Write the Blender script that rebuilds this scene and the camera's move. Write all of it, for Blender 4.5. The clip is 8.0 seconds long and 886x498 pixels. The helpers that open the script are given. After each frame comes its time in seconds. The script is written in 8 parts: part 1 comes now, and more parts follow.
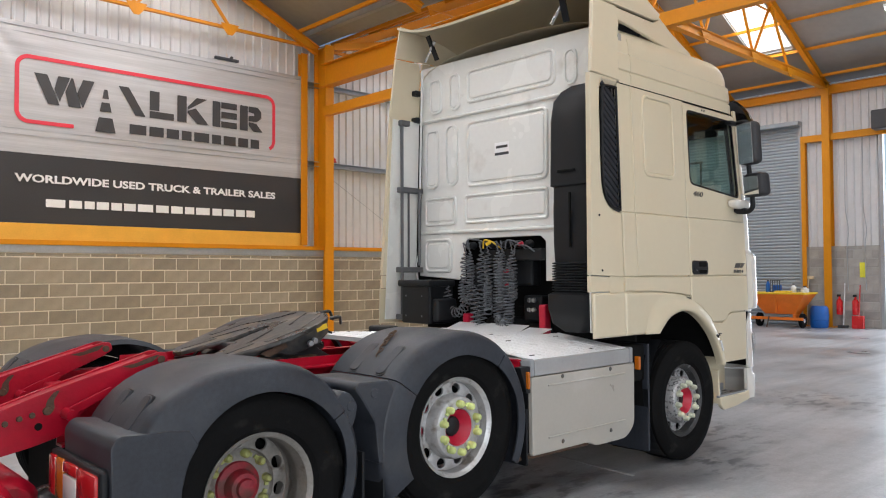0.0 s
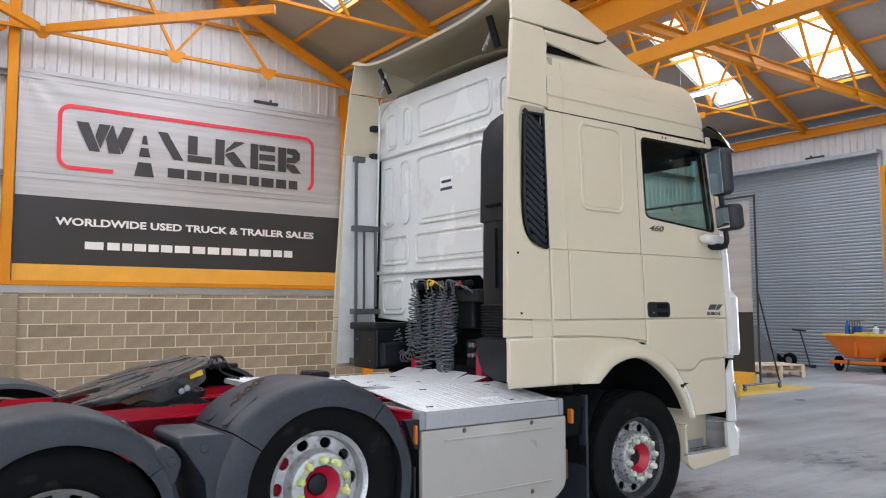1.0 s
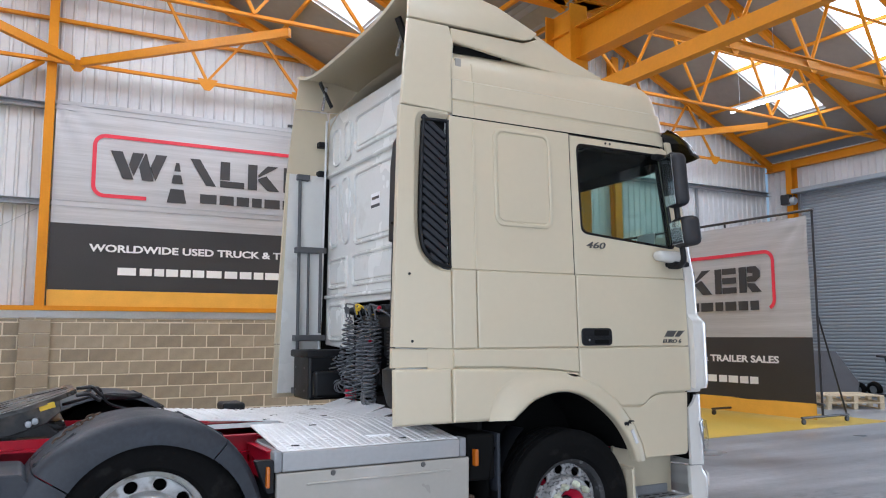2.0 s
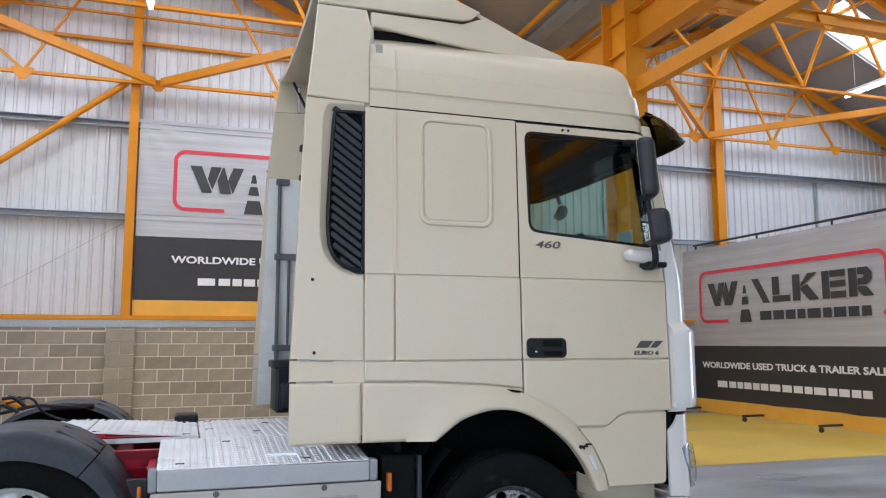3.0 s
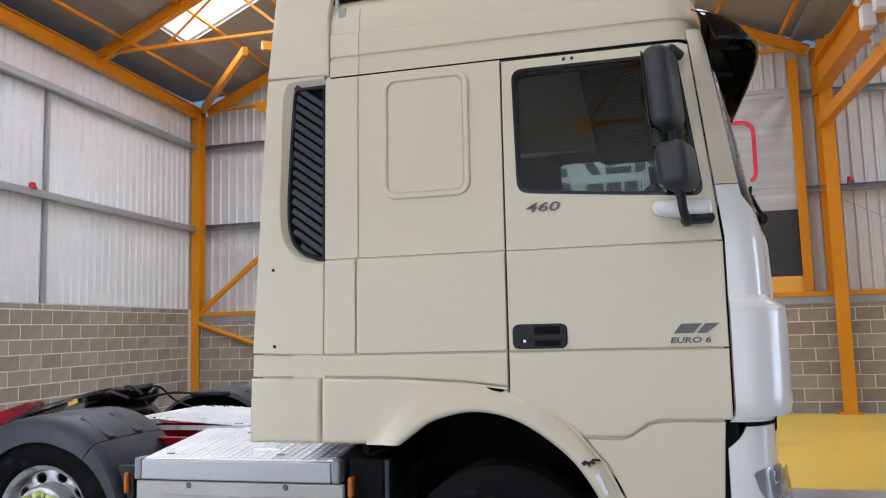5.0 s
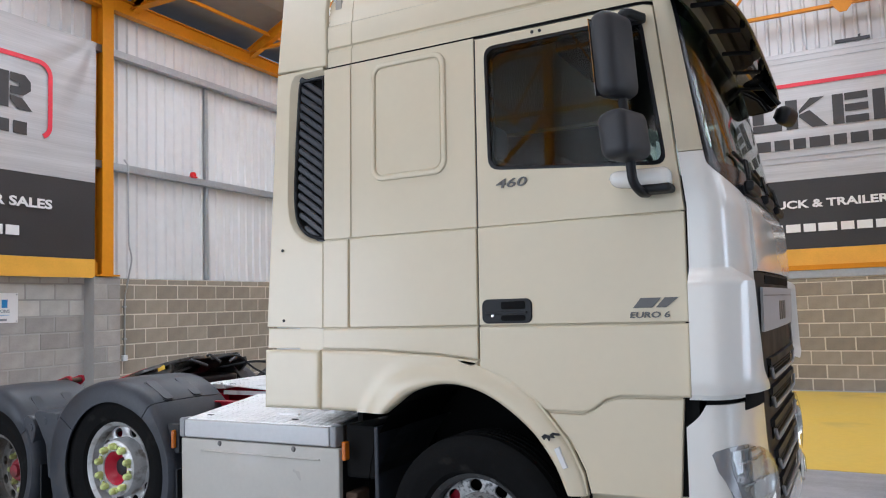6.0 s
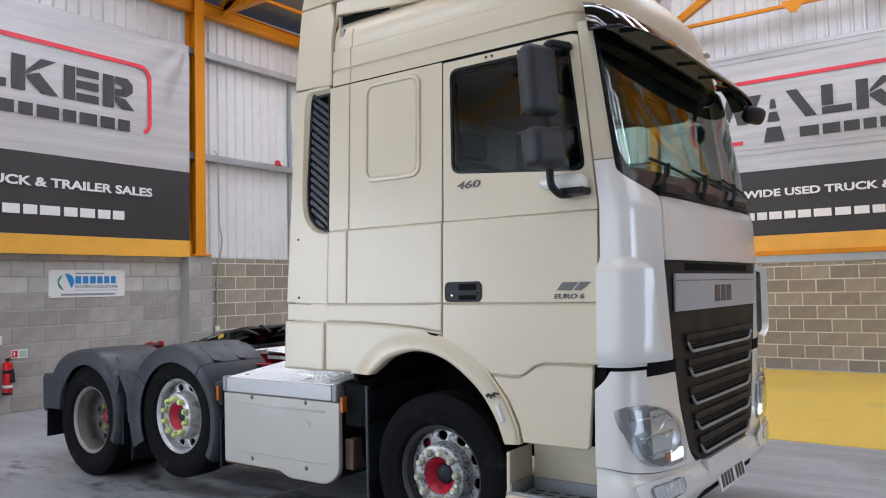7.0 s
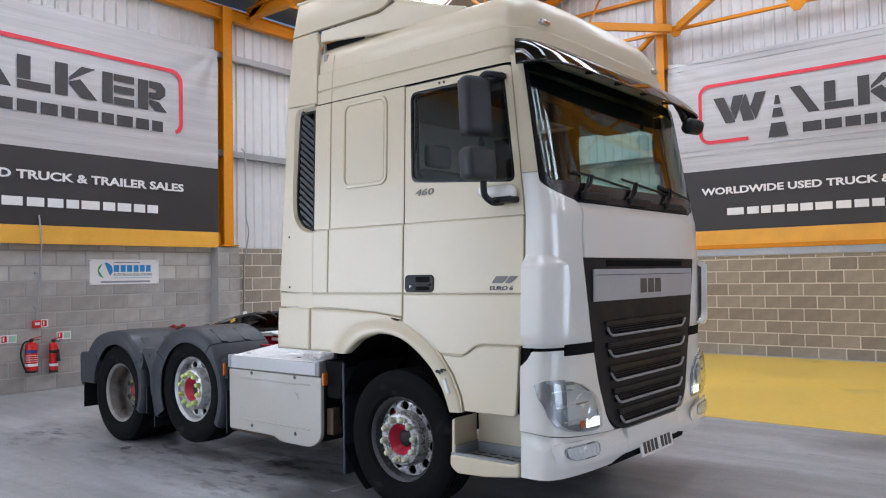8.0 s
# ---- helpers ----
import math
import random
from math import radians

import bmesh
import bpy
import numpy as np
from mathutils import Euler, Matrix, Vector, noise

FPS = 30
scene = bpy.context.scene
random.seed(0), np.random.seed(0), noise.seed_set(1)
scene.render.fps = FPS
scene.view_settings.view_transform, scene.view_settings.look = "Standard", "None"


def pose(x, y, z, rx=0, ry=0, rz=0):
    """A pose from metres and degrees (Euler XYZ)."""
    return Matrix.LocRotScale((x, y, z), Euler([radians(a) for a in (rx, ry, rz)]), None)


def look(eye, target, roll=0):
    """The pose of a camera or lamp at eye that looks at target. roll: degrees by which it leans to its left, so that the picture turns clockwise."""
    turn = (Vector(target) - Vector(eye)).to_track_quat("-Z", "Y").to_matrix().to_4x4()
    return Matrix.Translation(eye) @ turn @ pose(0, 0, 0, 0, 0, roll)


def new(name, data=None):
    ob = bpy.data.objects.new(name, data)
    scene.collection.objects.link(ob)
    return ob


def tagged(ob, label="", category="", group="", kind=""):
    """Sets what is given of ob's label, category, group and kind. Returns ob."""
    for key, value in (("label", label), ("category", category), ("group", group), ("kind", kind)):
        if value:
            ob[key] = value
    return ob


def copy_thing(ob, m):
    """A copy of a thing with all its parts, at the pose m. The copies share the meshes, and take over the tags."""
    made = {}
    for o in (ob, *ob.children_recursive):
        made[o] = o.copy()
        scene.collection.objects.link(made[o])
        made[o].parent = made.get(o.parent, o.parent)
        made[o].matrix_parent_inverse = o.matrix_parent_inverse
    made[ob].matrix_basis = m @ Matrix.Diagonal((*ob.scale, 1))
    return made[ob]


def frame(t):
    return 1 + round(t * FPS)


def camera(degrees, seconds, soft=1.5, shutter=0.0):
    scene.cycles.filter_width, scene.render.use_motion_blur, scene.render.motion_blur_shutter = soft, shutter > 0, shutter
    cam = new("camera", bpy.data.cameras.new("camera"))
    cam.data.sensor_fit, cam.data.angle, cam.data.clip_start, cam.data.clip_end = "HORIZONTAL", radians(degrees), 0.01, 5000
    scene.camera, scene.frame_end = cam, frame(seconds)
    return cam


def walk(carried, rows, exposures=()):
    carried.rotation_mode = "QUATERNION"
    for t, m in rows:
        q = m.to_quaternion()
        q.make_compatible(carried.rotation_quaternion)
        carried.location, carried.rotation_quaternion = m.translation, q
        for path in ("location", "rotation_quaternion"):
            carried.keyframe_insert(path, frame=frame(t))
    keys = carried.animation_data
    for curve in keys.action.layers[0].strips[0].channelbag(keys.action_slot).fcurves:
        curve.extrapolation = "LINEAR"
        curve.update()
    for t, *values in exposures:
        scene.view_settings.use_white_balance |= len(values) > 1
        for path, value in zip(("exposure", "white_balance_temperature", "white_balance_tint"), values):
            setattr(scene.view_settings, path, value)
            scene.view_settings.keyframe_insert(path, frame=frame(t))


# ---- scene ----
cam = camera(59.7, 8.0, soft=1.1)
METRES, EYE, TILT, LEAN, TURN = 9.8, 1.537, 0.0, 0.0, -43.1
ROWS = [
    (0.0, 0.0, 0.0, 0.0, 0.01, 1.71, 0.22),
    (0.5, 0.0633, 0.0192, 0.0012, 3.74, 3.16, 0.17),
    (1.0, 0.1301, 0.0453, 0.0024, 7.29, 4.6, 0.18),
    (1.5, 0.1915, 0.0804, 0.0034, 10.68, 5.65, 0.21),
    (3.0, 0.3604, 0.2058, 0.0061, 24.8, 6.94, 0.11),
    (3.5, 0.4052, 0.2583, 0.0065, 31.85, 6.98, 0.35),
    (4.0, 0.4469, 0.3097, 0.0072, 39.95, 6.85, 0.75),
    (4.5, 0.4824, 0.3635, 0.0073, 48.82, 6.55, 1.17),
    (6.0, 0.5694, 0.5109, 0.006, 71.6, 4.29, 1.75),
    (6.5, 0.6165, 0.5352, 0.0052, 76.35, 3.47, 1.52),
    (7.0, 0.6661, 0.5659, 0.0063, 79.56, 2.79, 1.25),
    (7.5, 0.7147, 0.5892, 0.0067, 81.54, 2.24, 1.06),
    (8.0, 0.7531, 0.6083, 0.0087, 82.68, 1.92, 0.97),
]
walk(cam, [(t, pose(0, 0, EYE, TILT, LEAN, TURN) @ pose(METRES * x, METRES * y, METRES * z, 90 + pitch, roll, yaw)) for t, x, y, z, yaw, pitch, roll in ROWS],
     [(0.0, -0.54, 6250, 10), (0.6, -0.5, 5950, 10), (1.5, -0.55, 5650, 10), (3.0, -0.63, 5500, 10), (4.5, -0.62, 5700, 10), (6.0, -0.6, 5700, 10), (8.0, -0.65, 5600, 10)])

# ---- world and large lights ----
world = bpy.data.worlds.new("world")
scene.world = world
world.use_nodes = True
_sky = world.node_tree.nodes.new("ShaderNodeTexSky")
_sky.sky_type, _sky.sun_disc = "NISHITA", False
_sky.sun_elevation, _sky.sun_rotation = radians(40), radians(120)
world.node_tree.links.new(_sky.outputs[0], world.node_tree.nodes["Background"].inputs[0])
world.node_tree.nodes["Background"].inputs[1].default_value = 0.12
_sun = new("sun", bpy.data.lights.new("sun", "SUN"))
_sun.data.energy, _sun.data.angle, _sun.data.color = 1.0, radians(12), (1, 0.97, 0.92)
_sun.matrix_world = look((40, -20, 40), (0, 0, 0))
scene.view_settings.exposure = 0.0

# plan of the hall
XW, XV, XE = -2.6, 9.75, 22.3          # west wall, valley line, east wall
XN = XW - 0.33                         # north-west corner
SKEW = Matrix.Translation((XW, 4.3, 0)) @ pose(0, 0, 0, 0, 0, 1.9) @ Matrix.Translation((-XW, -4.3, 0))   # the west wall is out of square
YN, YS = 14.78, -9.0                   # north and south cladding
YB = 14.42                             # face of the north blockwork
EAVE, PITCH = 6.65, 0.46
SKY_Y = (12.05, 9.0, 5.4, 1.4, -3.2)   # rooflight strips
SKY_W, SKY_L = 1.1, 3.4


def roof_z(x):
    if x < XV:
        return EAVE + PITCH * min(x - XW, XV - x)
    return EAVE + PITCH * min(x - XV, XE - x)


# ---- materials ----
def mat(name, col, rough=0.5, metal=0.0, var=0.1, scale=3.0, fine=40.0, bump=0.0, bscale=60.0, stain=None, stain_at=0.62,
        stain_scale=1.5, obrand=0.0, coat=0.0, rvar=0.08, spec=0.5, stretch=None, coat_rough=0.08):
    m = bpy.data.materials.new(name)
    m.use_nodes = True
    nt = m.node_tree
    n, l = nt.nodes, nt.links
    p = n["Principled BSDF"]
    p.inputs["Metallic"].default_value = metal
    p.inputs["Coat Weight"].default_value = coat
    p.inputs["Coat Roughness"].default_value = coat_rough
    p.inputs["Specular IOR Level"].default_value = spec
    tc = n.new("ShaderNodeTexCoord")
    vec = tc.outputs["Object"]
    if stretch:
        mp = n.new("ShaderNodeMapping")
        mp.inputs["Scale"].default_value = stretch
        l.new(vec, mp.inputs["Vector"])
        vec = mp.outputs["Vector"]

    def nz(sc, detail=3):
        k = n.new("ShaderNodeTexNoise")
        k.inputs["Scale"].default_value, k.inputs["Detail"].default_value = sc, detail
        l.new(vec, k.inputs["Vector"])
        return k.outputs["Fac"]

    def remap(s, a, b, lo=0.25, hi=0.75):
        k = n.new("ShaderNodeMapRange")
        for i, v in enumerate((lo, hi, a, b)):
            k.inputs[1 + i].default_value = v
        l.new(s, k.inputs[0])
        return k.outputs[0]

    def mul(a, b):
        k = n.new("ShaderNodeMath")
        k.operation = "MULTIPLY"
        l.new(a, k.inputs[0]), l.new(b, k.inputs[1])
        return k.outputs[0]

    big, small = nz(scale), nz(fine, 4)
    f = mul(remap(big, 1 - var, 1 + var), remap(small, 1 - var * 0.6, 1 + var * 0.6))
    if obrand:
        oi = n.new("ShaderNodeObjectInfo")
        f = mul(f, remap(oi.outputs["Random"], 1 - obrand, 1 + obrand, 0, 1))
    vm = n.new("ShaderNodeVectorMath")
    vm.operation = "SCALE"
    vm.inputs[0].default_value = col
    l.new(f, vm.inputs["Scale"])
    out = vm.outputs[0]
    if stain:
        mx = n.new("ShaderNodeMix")
        mx.data_type = "RGBA"
        l.new(remap(nz(stain_scale, 6), 0, 0.8, stain_at - 0.04, stain_at + 0.1), mx.inputs["Factor"])
        l.new(out, mx.inputs["A"])
        mx.inputs["B"].default_value = (*stain, 1)
        out = mx.outputs["Result"]
    l.new(out, p.inputs["Base Color"])
    l.new(remap(big, max(0.02, rough - rvar), min(1, rough + rvar)), p.inputs["Roughness"])
    if bump:
        b = n.new("ShaderNodeBump")
        b.inputs["Strength"].default_value, b.inputs["Distance"].default_value = bump, 0.01
        l.new(nz(bscale, 4), b.inputs["Height"])
        l.new(b.outputs[0], p.inputs["Normal"])
    return m


def glow(name, col, strength):
    m = bpy.data.materials.new(name)
    m.use_nodes = True
    p = m.node_tree.nodes["Principled BSDF"]
    p.inputs["Base Color"].default_value = (*col, 1)
    p.inputs["Emission Color"].default_value = (*col, 1)
    p.inputs["Emission Strength"].default_value = strength
    return m


CONCRETE = mat("concrete_floor", (0.34, 0.345, 0.36), 0.36, var=0.16, scale=0.5, fine=9, bump=0.12, bscale=35, stain=(0.13, 0.13, 0.135), stain_at=0.6, stain_scale=0.45, rvar=0.12)
YELLOW = mat("yellow_floor_paint", (0.66, 0.45, 0.07), 0.4, var=0.08, scale=0.7, fine=12, bump=0.08, stain=(0.45, 0.32, 0.08), stain_at=0.64, stain_scale=0.9)
ORANGE = mat("orange_steel_paint", (0.64, 0.246, 0.004), 0.45, var=0.08, scale=1.2, fine=20, bump=0.05, bscale=30, stain=(0.5, 0.18, 0.015), stain_at=0.68, spec=0.3)
CLAD = mat("white_liner_sheet", (0.64, 0.64, 0.645), 0.4, var=0.06, scale=0.7, fine=8, stain=(0.56, 0.55, 0.53), stain_at=0.64, stain_scale=0.8)
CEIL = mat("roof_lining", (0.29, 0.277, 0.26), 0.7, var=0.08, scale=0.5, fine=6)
GALV = mat("galvanised_steel", (0.42, 0.44, 0.46), 0.45, metal=0.7, var=0.12, scale=2, fine=25)
BLOCK = mat("concrete_block", (0.275, 0.237, 0.186), 0.85, var=0.14, scale=5, fine=60, bump=0.35, bscale=90, obrand=0.16)
BLOCKP = mat("grey_dense_block", (0.33, 0.311, 0.288), 0.85, var=0.14, scale=5, fine=60, bump=0.3, bscale=80, obrand=0.14)
BLOCKW = mat("pale_block", (0.47, 0.46, 0.43), 0.85, var=0.12, scale=5, fine=60, bump=0.3, bscale=80, obrand=0.1)
MORTAR = mat("mortar", (0.60, 0.54, 0.44), 0.9, var=0.1, scale=3, fine=80, bump=0.2)
MORTARG = mat("grey_mortar", (0.36, 0.35, 0.33), 0.9, var=0.1, scale=3, fine=80, bump=0.2)
SHUTTER = mat("shutter_slats", (0.36, 0.40, 0.44), 0.4, metal=0.3, var=0.06, scale=1, fine=10)
DARKSTEEL = mat("dark_steel", (0.06, 0.06, 0.065), 0.5, metal=0.4, var=0.2)
SKYPANE = glow("rooflight_sheet", (0.93, 0.97, 1.0), 1.6)
LAMPGLOW = glow("tube_glow", (1, 0.98, 0.94), 9.0)
WHITEP = mat("white_plastic", (0.7, 0.7, 0.7), 0.4, var=0.05)


# ---- mesh helpers ----
def mesh_of(name, bm):
    me = bpy.data.meshes.new(name)
    bm.to_mesh(me)
    bm.free()
    return me


def smooth(me, angle=35):
    me.polygons.foreach_set("use_smooth", [True] * len(me.polygons))
    me.set_sharp_from_angle(angle=radians(angle))
    for f in me.polygons:
        if len(f.vertices) > 8:
            f.use_smooth = False
    return me


def part(name, bm, material, parent=None, label="", soft=0, matrix=None):
    me = mesh_of(name, bm)
    if soft:
        smooth(me, soft)
    me.materials.append(material)
    ob = new(name, me)
    if parent is not None:
        ob.parent = parent
    if matrix is not None:
        ob.matrix_basis = matrix
    if label:
        tagged(ob, label)
    return ob


def flat_faces(ob):
    """Keeps large faces flat-looking beside their rounded edges."""
    w = ob.modifiers.new("flat_faces", "WEIGHTED_NORMAL")
    w.keep_sharp = True
    w.weight = 80
    return ob


def thing(name, label, category, group="", kind="", at=(0, 0, 0)):
    ob = new(name)
    ob.empty_display_size = 0.2
    ob.location = at
    return tagged(ob, label, category, group, kind)


def box(bm, x0, x1, y0, y1, z0, z1, m=None):
    v = [bm.verts.new((x, y, z)) for x in (x0, x1) for y in (y0, y1) for z in (z0, z1)]
    for f in ((0, 1, 3, 2), (4, 6, 7, 5), (0, 4, 5, 1), (2, 3, 7, 6), (0, 2, 6, 4), (1, 5, 7, 3)):
        bm.faces.new([v[i] for i in f])
    if m is not None:
        for q in v:
            q.co = m @ q.co
    return v


def bevel_all(bm, r, seg=2):
    bmesh.ops.bevel(bm, geom=list(bm.edges), offset=r, segments=seg, affect="EDGES", profile=0.5)


def B(x0, x1, y0, y1, z0, z1, r=0.0, seg=2, m=None):
    bm = bmesh.new()
    box(bm, x0, x1, y0, y1, z0, z1, m)
    if r:
        bevel_all(bm, r, seg)
    return bm


def frame_of(p, q, up=(0, 0, 1)):
    p, q = Vector(p), Vector(q)
    d = q - p
    L = d.length
    d.normalize()
    u = Vector(up)
    if abs(d.dot(u)) > 0.98:
        u = Vector((1, 0, 0))
    s = d.cross(u).normalized()
    t = s.cross(d)
    return Matrix(((d.x, s.x, t.x, p.x), (d.y, s.y, t.y, p.y), (d.z, s.z, t.z, p.z), (0, 0, 0, 1))), L


def bar(bm, p, q, w, h, kind="box", t=0.014, up=(0, 0, 1)):
    """A straight member: box, I-section, angle or channel, w wide and h deep."""
    m, L = frame_of(p, q, up)
    if kind == "box":
        box(bm, 0, L, -w / 2, w / 2, -h / 2, h / 2, m)
    elif kind == "I":
        box(bm, 0, L, -w / 2, w / 2, h / 2 - t, h / 2, m)
        box(bm, 0, L, -w / 2, w / 2, -h / 2, -h / 2 + t, m)
        box(bm, 0, L, -t / 2, t / 2, -h / 2 + t, h / 2 - t, m)
    elif kind == "L":
        box(bm, 0, L, -w / 2, w / 2, -h / 2, -h / 2 + t, m)
        box(bm, 0, L, -w / 2, -w / 2 + t, -h / 2 + t, h / 2, m)
    elif kind == "C":
        box(bm, 0, L, -w / 2, -w / 2 + t, -h / 2, h / 2, m)
        box(bm, 0, L, -w / 2 + t, w / 2, h / 2 - t, h / 2, m)
        box(bm, 0, L, -w / 2 + t, w / 2, -h / 2, -h / 2 + t, m)
    return bm


def tube(bm, pts, r, seg=8, cap=True):
    """A round tube along points."""
    pts = [Vector(p) for p in pts]
    rings = []
    n = None
    for i, p in enumerate(pts):
        d = (pts[min(i + 1, len(pts) - 1)] - pts[max(i - 1, 0)]).normalized()
        if n is None:
            n = d.orthogonal().normalized()
        else:
            n = (n - d * n.dot(d)).normalized()
        b = d.cross(n)
        rings.append([bm.verts.new(p + r * (math.cos(a) * n + math.sin(a) * b)) for a in (2 * math.pi * k / seg for k in range(seg))])
    for a, b in zip(rings, rings[1:]):
        for k in range(seg):
            bm.faces.new((a[k], a[(k + 1) % seg], b[(k + 1) % seg], b[k]))
    if cap:
        bm.faces.new(rings[0][::-1]), bm.faces.new(rings[-1])
    return bm


def rounded(pts, r=0.05, seg=5):
    """A path with its inner corners rounded."""
    pts = [Vector(p) for p in pts]
    out = [pts[0]]
    for a, b, c in zip(pts, pts[1:], pts[2:]):
        d1, d2 = (a - b), (c - b)
        k = min(r, d1.length * 0.45, d2.length * 0.45)
        p, q = b + d1.normalized() * k, b + d2.normalized() * k
        for i in range(seg + 1):
            s = i / seg
            out.append((1 - s) ** 2 * p + 2 * s * (1 - s) * b + s * s * q)
    out.append(pts[-1])
    return out


def lathe(bm, prof, seg=32, m=None):
    """Turns a profile of (radius, height) about z."""
    rings = []
    for r, z in prof:
        if r < 1e-6:
            rings.append([bm.verts.new((0, 0, z))])
        else:
            rings.append([bm.verts.new((r * math.cos(a), r * math.sin(a), z)) for a in (2 * math.pi * k / seg for k in range(seg))])
    for a, b in zip(rings, rings[1:]):
        for k in range(seg):
            q = [a[k % len(a)], a[(k + 1) % len(a)], b[(k + 1) % len(b)], b[k % len(b)]]
            q = [v for i, v in enumerate(q) if v not in q[:i]]
            if len(q) > 2:
                bm.faces.new(q)
    if m is not None:
        bmesh.ops.transform(bm, matrix=m, verts=bm.verts)
    return bm


def slab(outline, t, holes=(), m=None, r=0.0, seg=2):
    """A plate from a 2D outline in the local xy plane, t thick downwards, with rounded upper edges."""
    bm = bmesh.new()
    loops = []
    for o in (outline, *holes):
        vs = [bm.verts.new((x, y, 0)) for x, y in o]
        loops.append([bm.edges.new((a, b)) for a, b in zip(vs, vs[1:] + vs[:1])])
    if holes:
        bmesh.ops.triangle_fill(bm, edges=[e for lo in loops for e in lo], use_beauty=True)
    else:
        bm.faces.new(bm.verts)
    bmesh.ops.recalc_face_normals(bm, faces=bm.faces)
    if bm.faces[:] and sum(f.normal.z for f in bm.faces) < 0:
        bmesh.ops.reverse_faces(bm, faces=bm.faces)
    top = list(bm.faces)
    res = bmesh.ops.extrude_face_region(bm, geom=top, use_keep_orig=True)
    low = [g for g in res["geom"] if isinstance(g, bmesh.types.BMVert)]
    for v in low:
        v.co.z -= t
    bmesh.ops.recalc_face_normals(bm, faces=bm.faces)
    if r:
        rim = [e for e in bm.edges if all(abs(v.co.z) < 1e-6 for v in e.verts) and len(e.link_faces) == 2 and abs(e.link_faces[0].normal.dot(e.link_faces[1].normal)) < 0.5]
        bmesh.ops.bevel(bm, geom=rim, offset=r, segments=seg, affect="EDGES", profile=0.5)
    if m is not None:
        bmesh.ops.transform(bm, matrix=m, verts=bm.verts)
        if m.determinant() < 0:
            bmesh.ops.reverse_faces(bm, faces=bm.faces)
    return bm


def rrect(x0, x1, y0, y1, r, seg=4):
    out = []
    for cx, cy, a in ((x1 - r, y1 - r, 0), (x0 + r, y1 - r, 90), (x0 + r, y0 + r, 180), (x1 - r, y0 + r, 270)):
        for k in range(seg + 1):
            b = radians(a + 90 * k / seg)
            out.append((cx + r * math.cos(b), cy + r * math.sin(b)))
    return out


def lettering(text, size, material, parent, m, name="lettering", stretch=1.0, fat=0.0, depth=0.002, width=None, shear=0.0):
    """Words in the built-in font as a mesh; m places the text's left baseline."""
    cu = bpy.data.curves.new(name, "FONT")
    cu.body, cu.size, cu.extrude, cu.offset, cu.resolution_u, cu.shear = text, size, depth, fat, 3, shear
    ob = bpy.data.objects.new(name, cu)
    scene.collection.objects.link(ob)
    bpy.context.view_layer.update()
    me = bpy.data.meshes.new_from_object(ob.evaluated_get(bpy.context.evaluated_depsgraph_get()))
    bpy.data.objects.remove(ob)
    xs = [v.co.x for v in me.vertices]
    if width:
        stretch = width / (max(xs) - min(xs))
    lo = min(xs)
    for v in me.vertices:
        v.co.x = (v.co.x - lo) * stretch
    me.materials.clear()
    me.materials.append(material)
    o = new(name, me)
    o.parent = parent
    o.matrix_basis = m
    return o


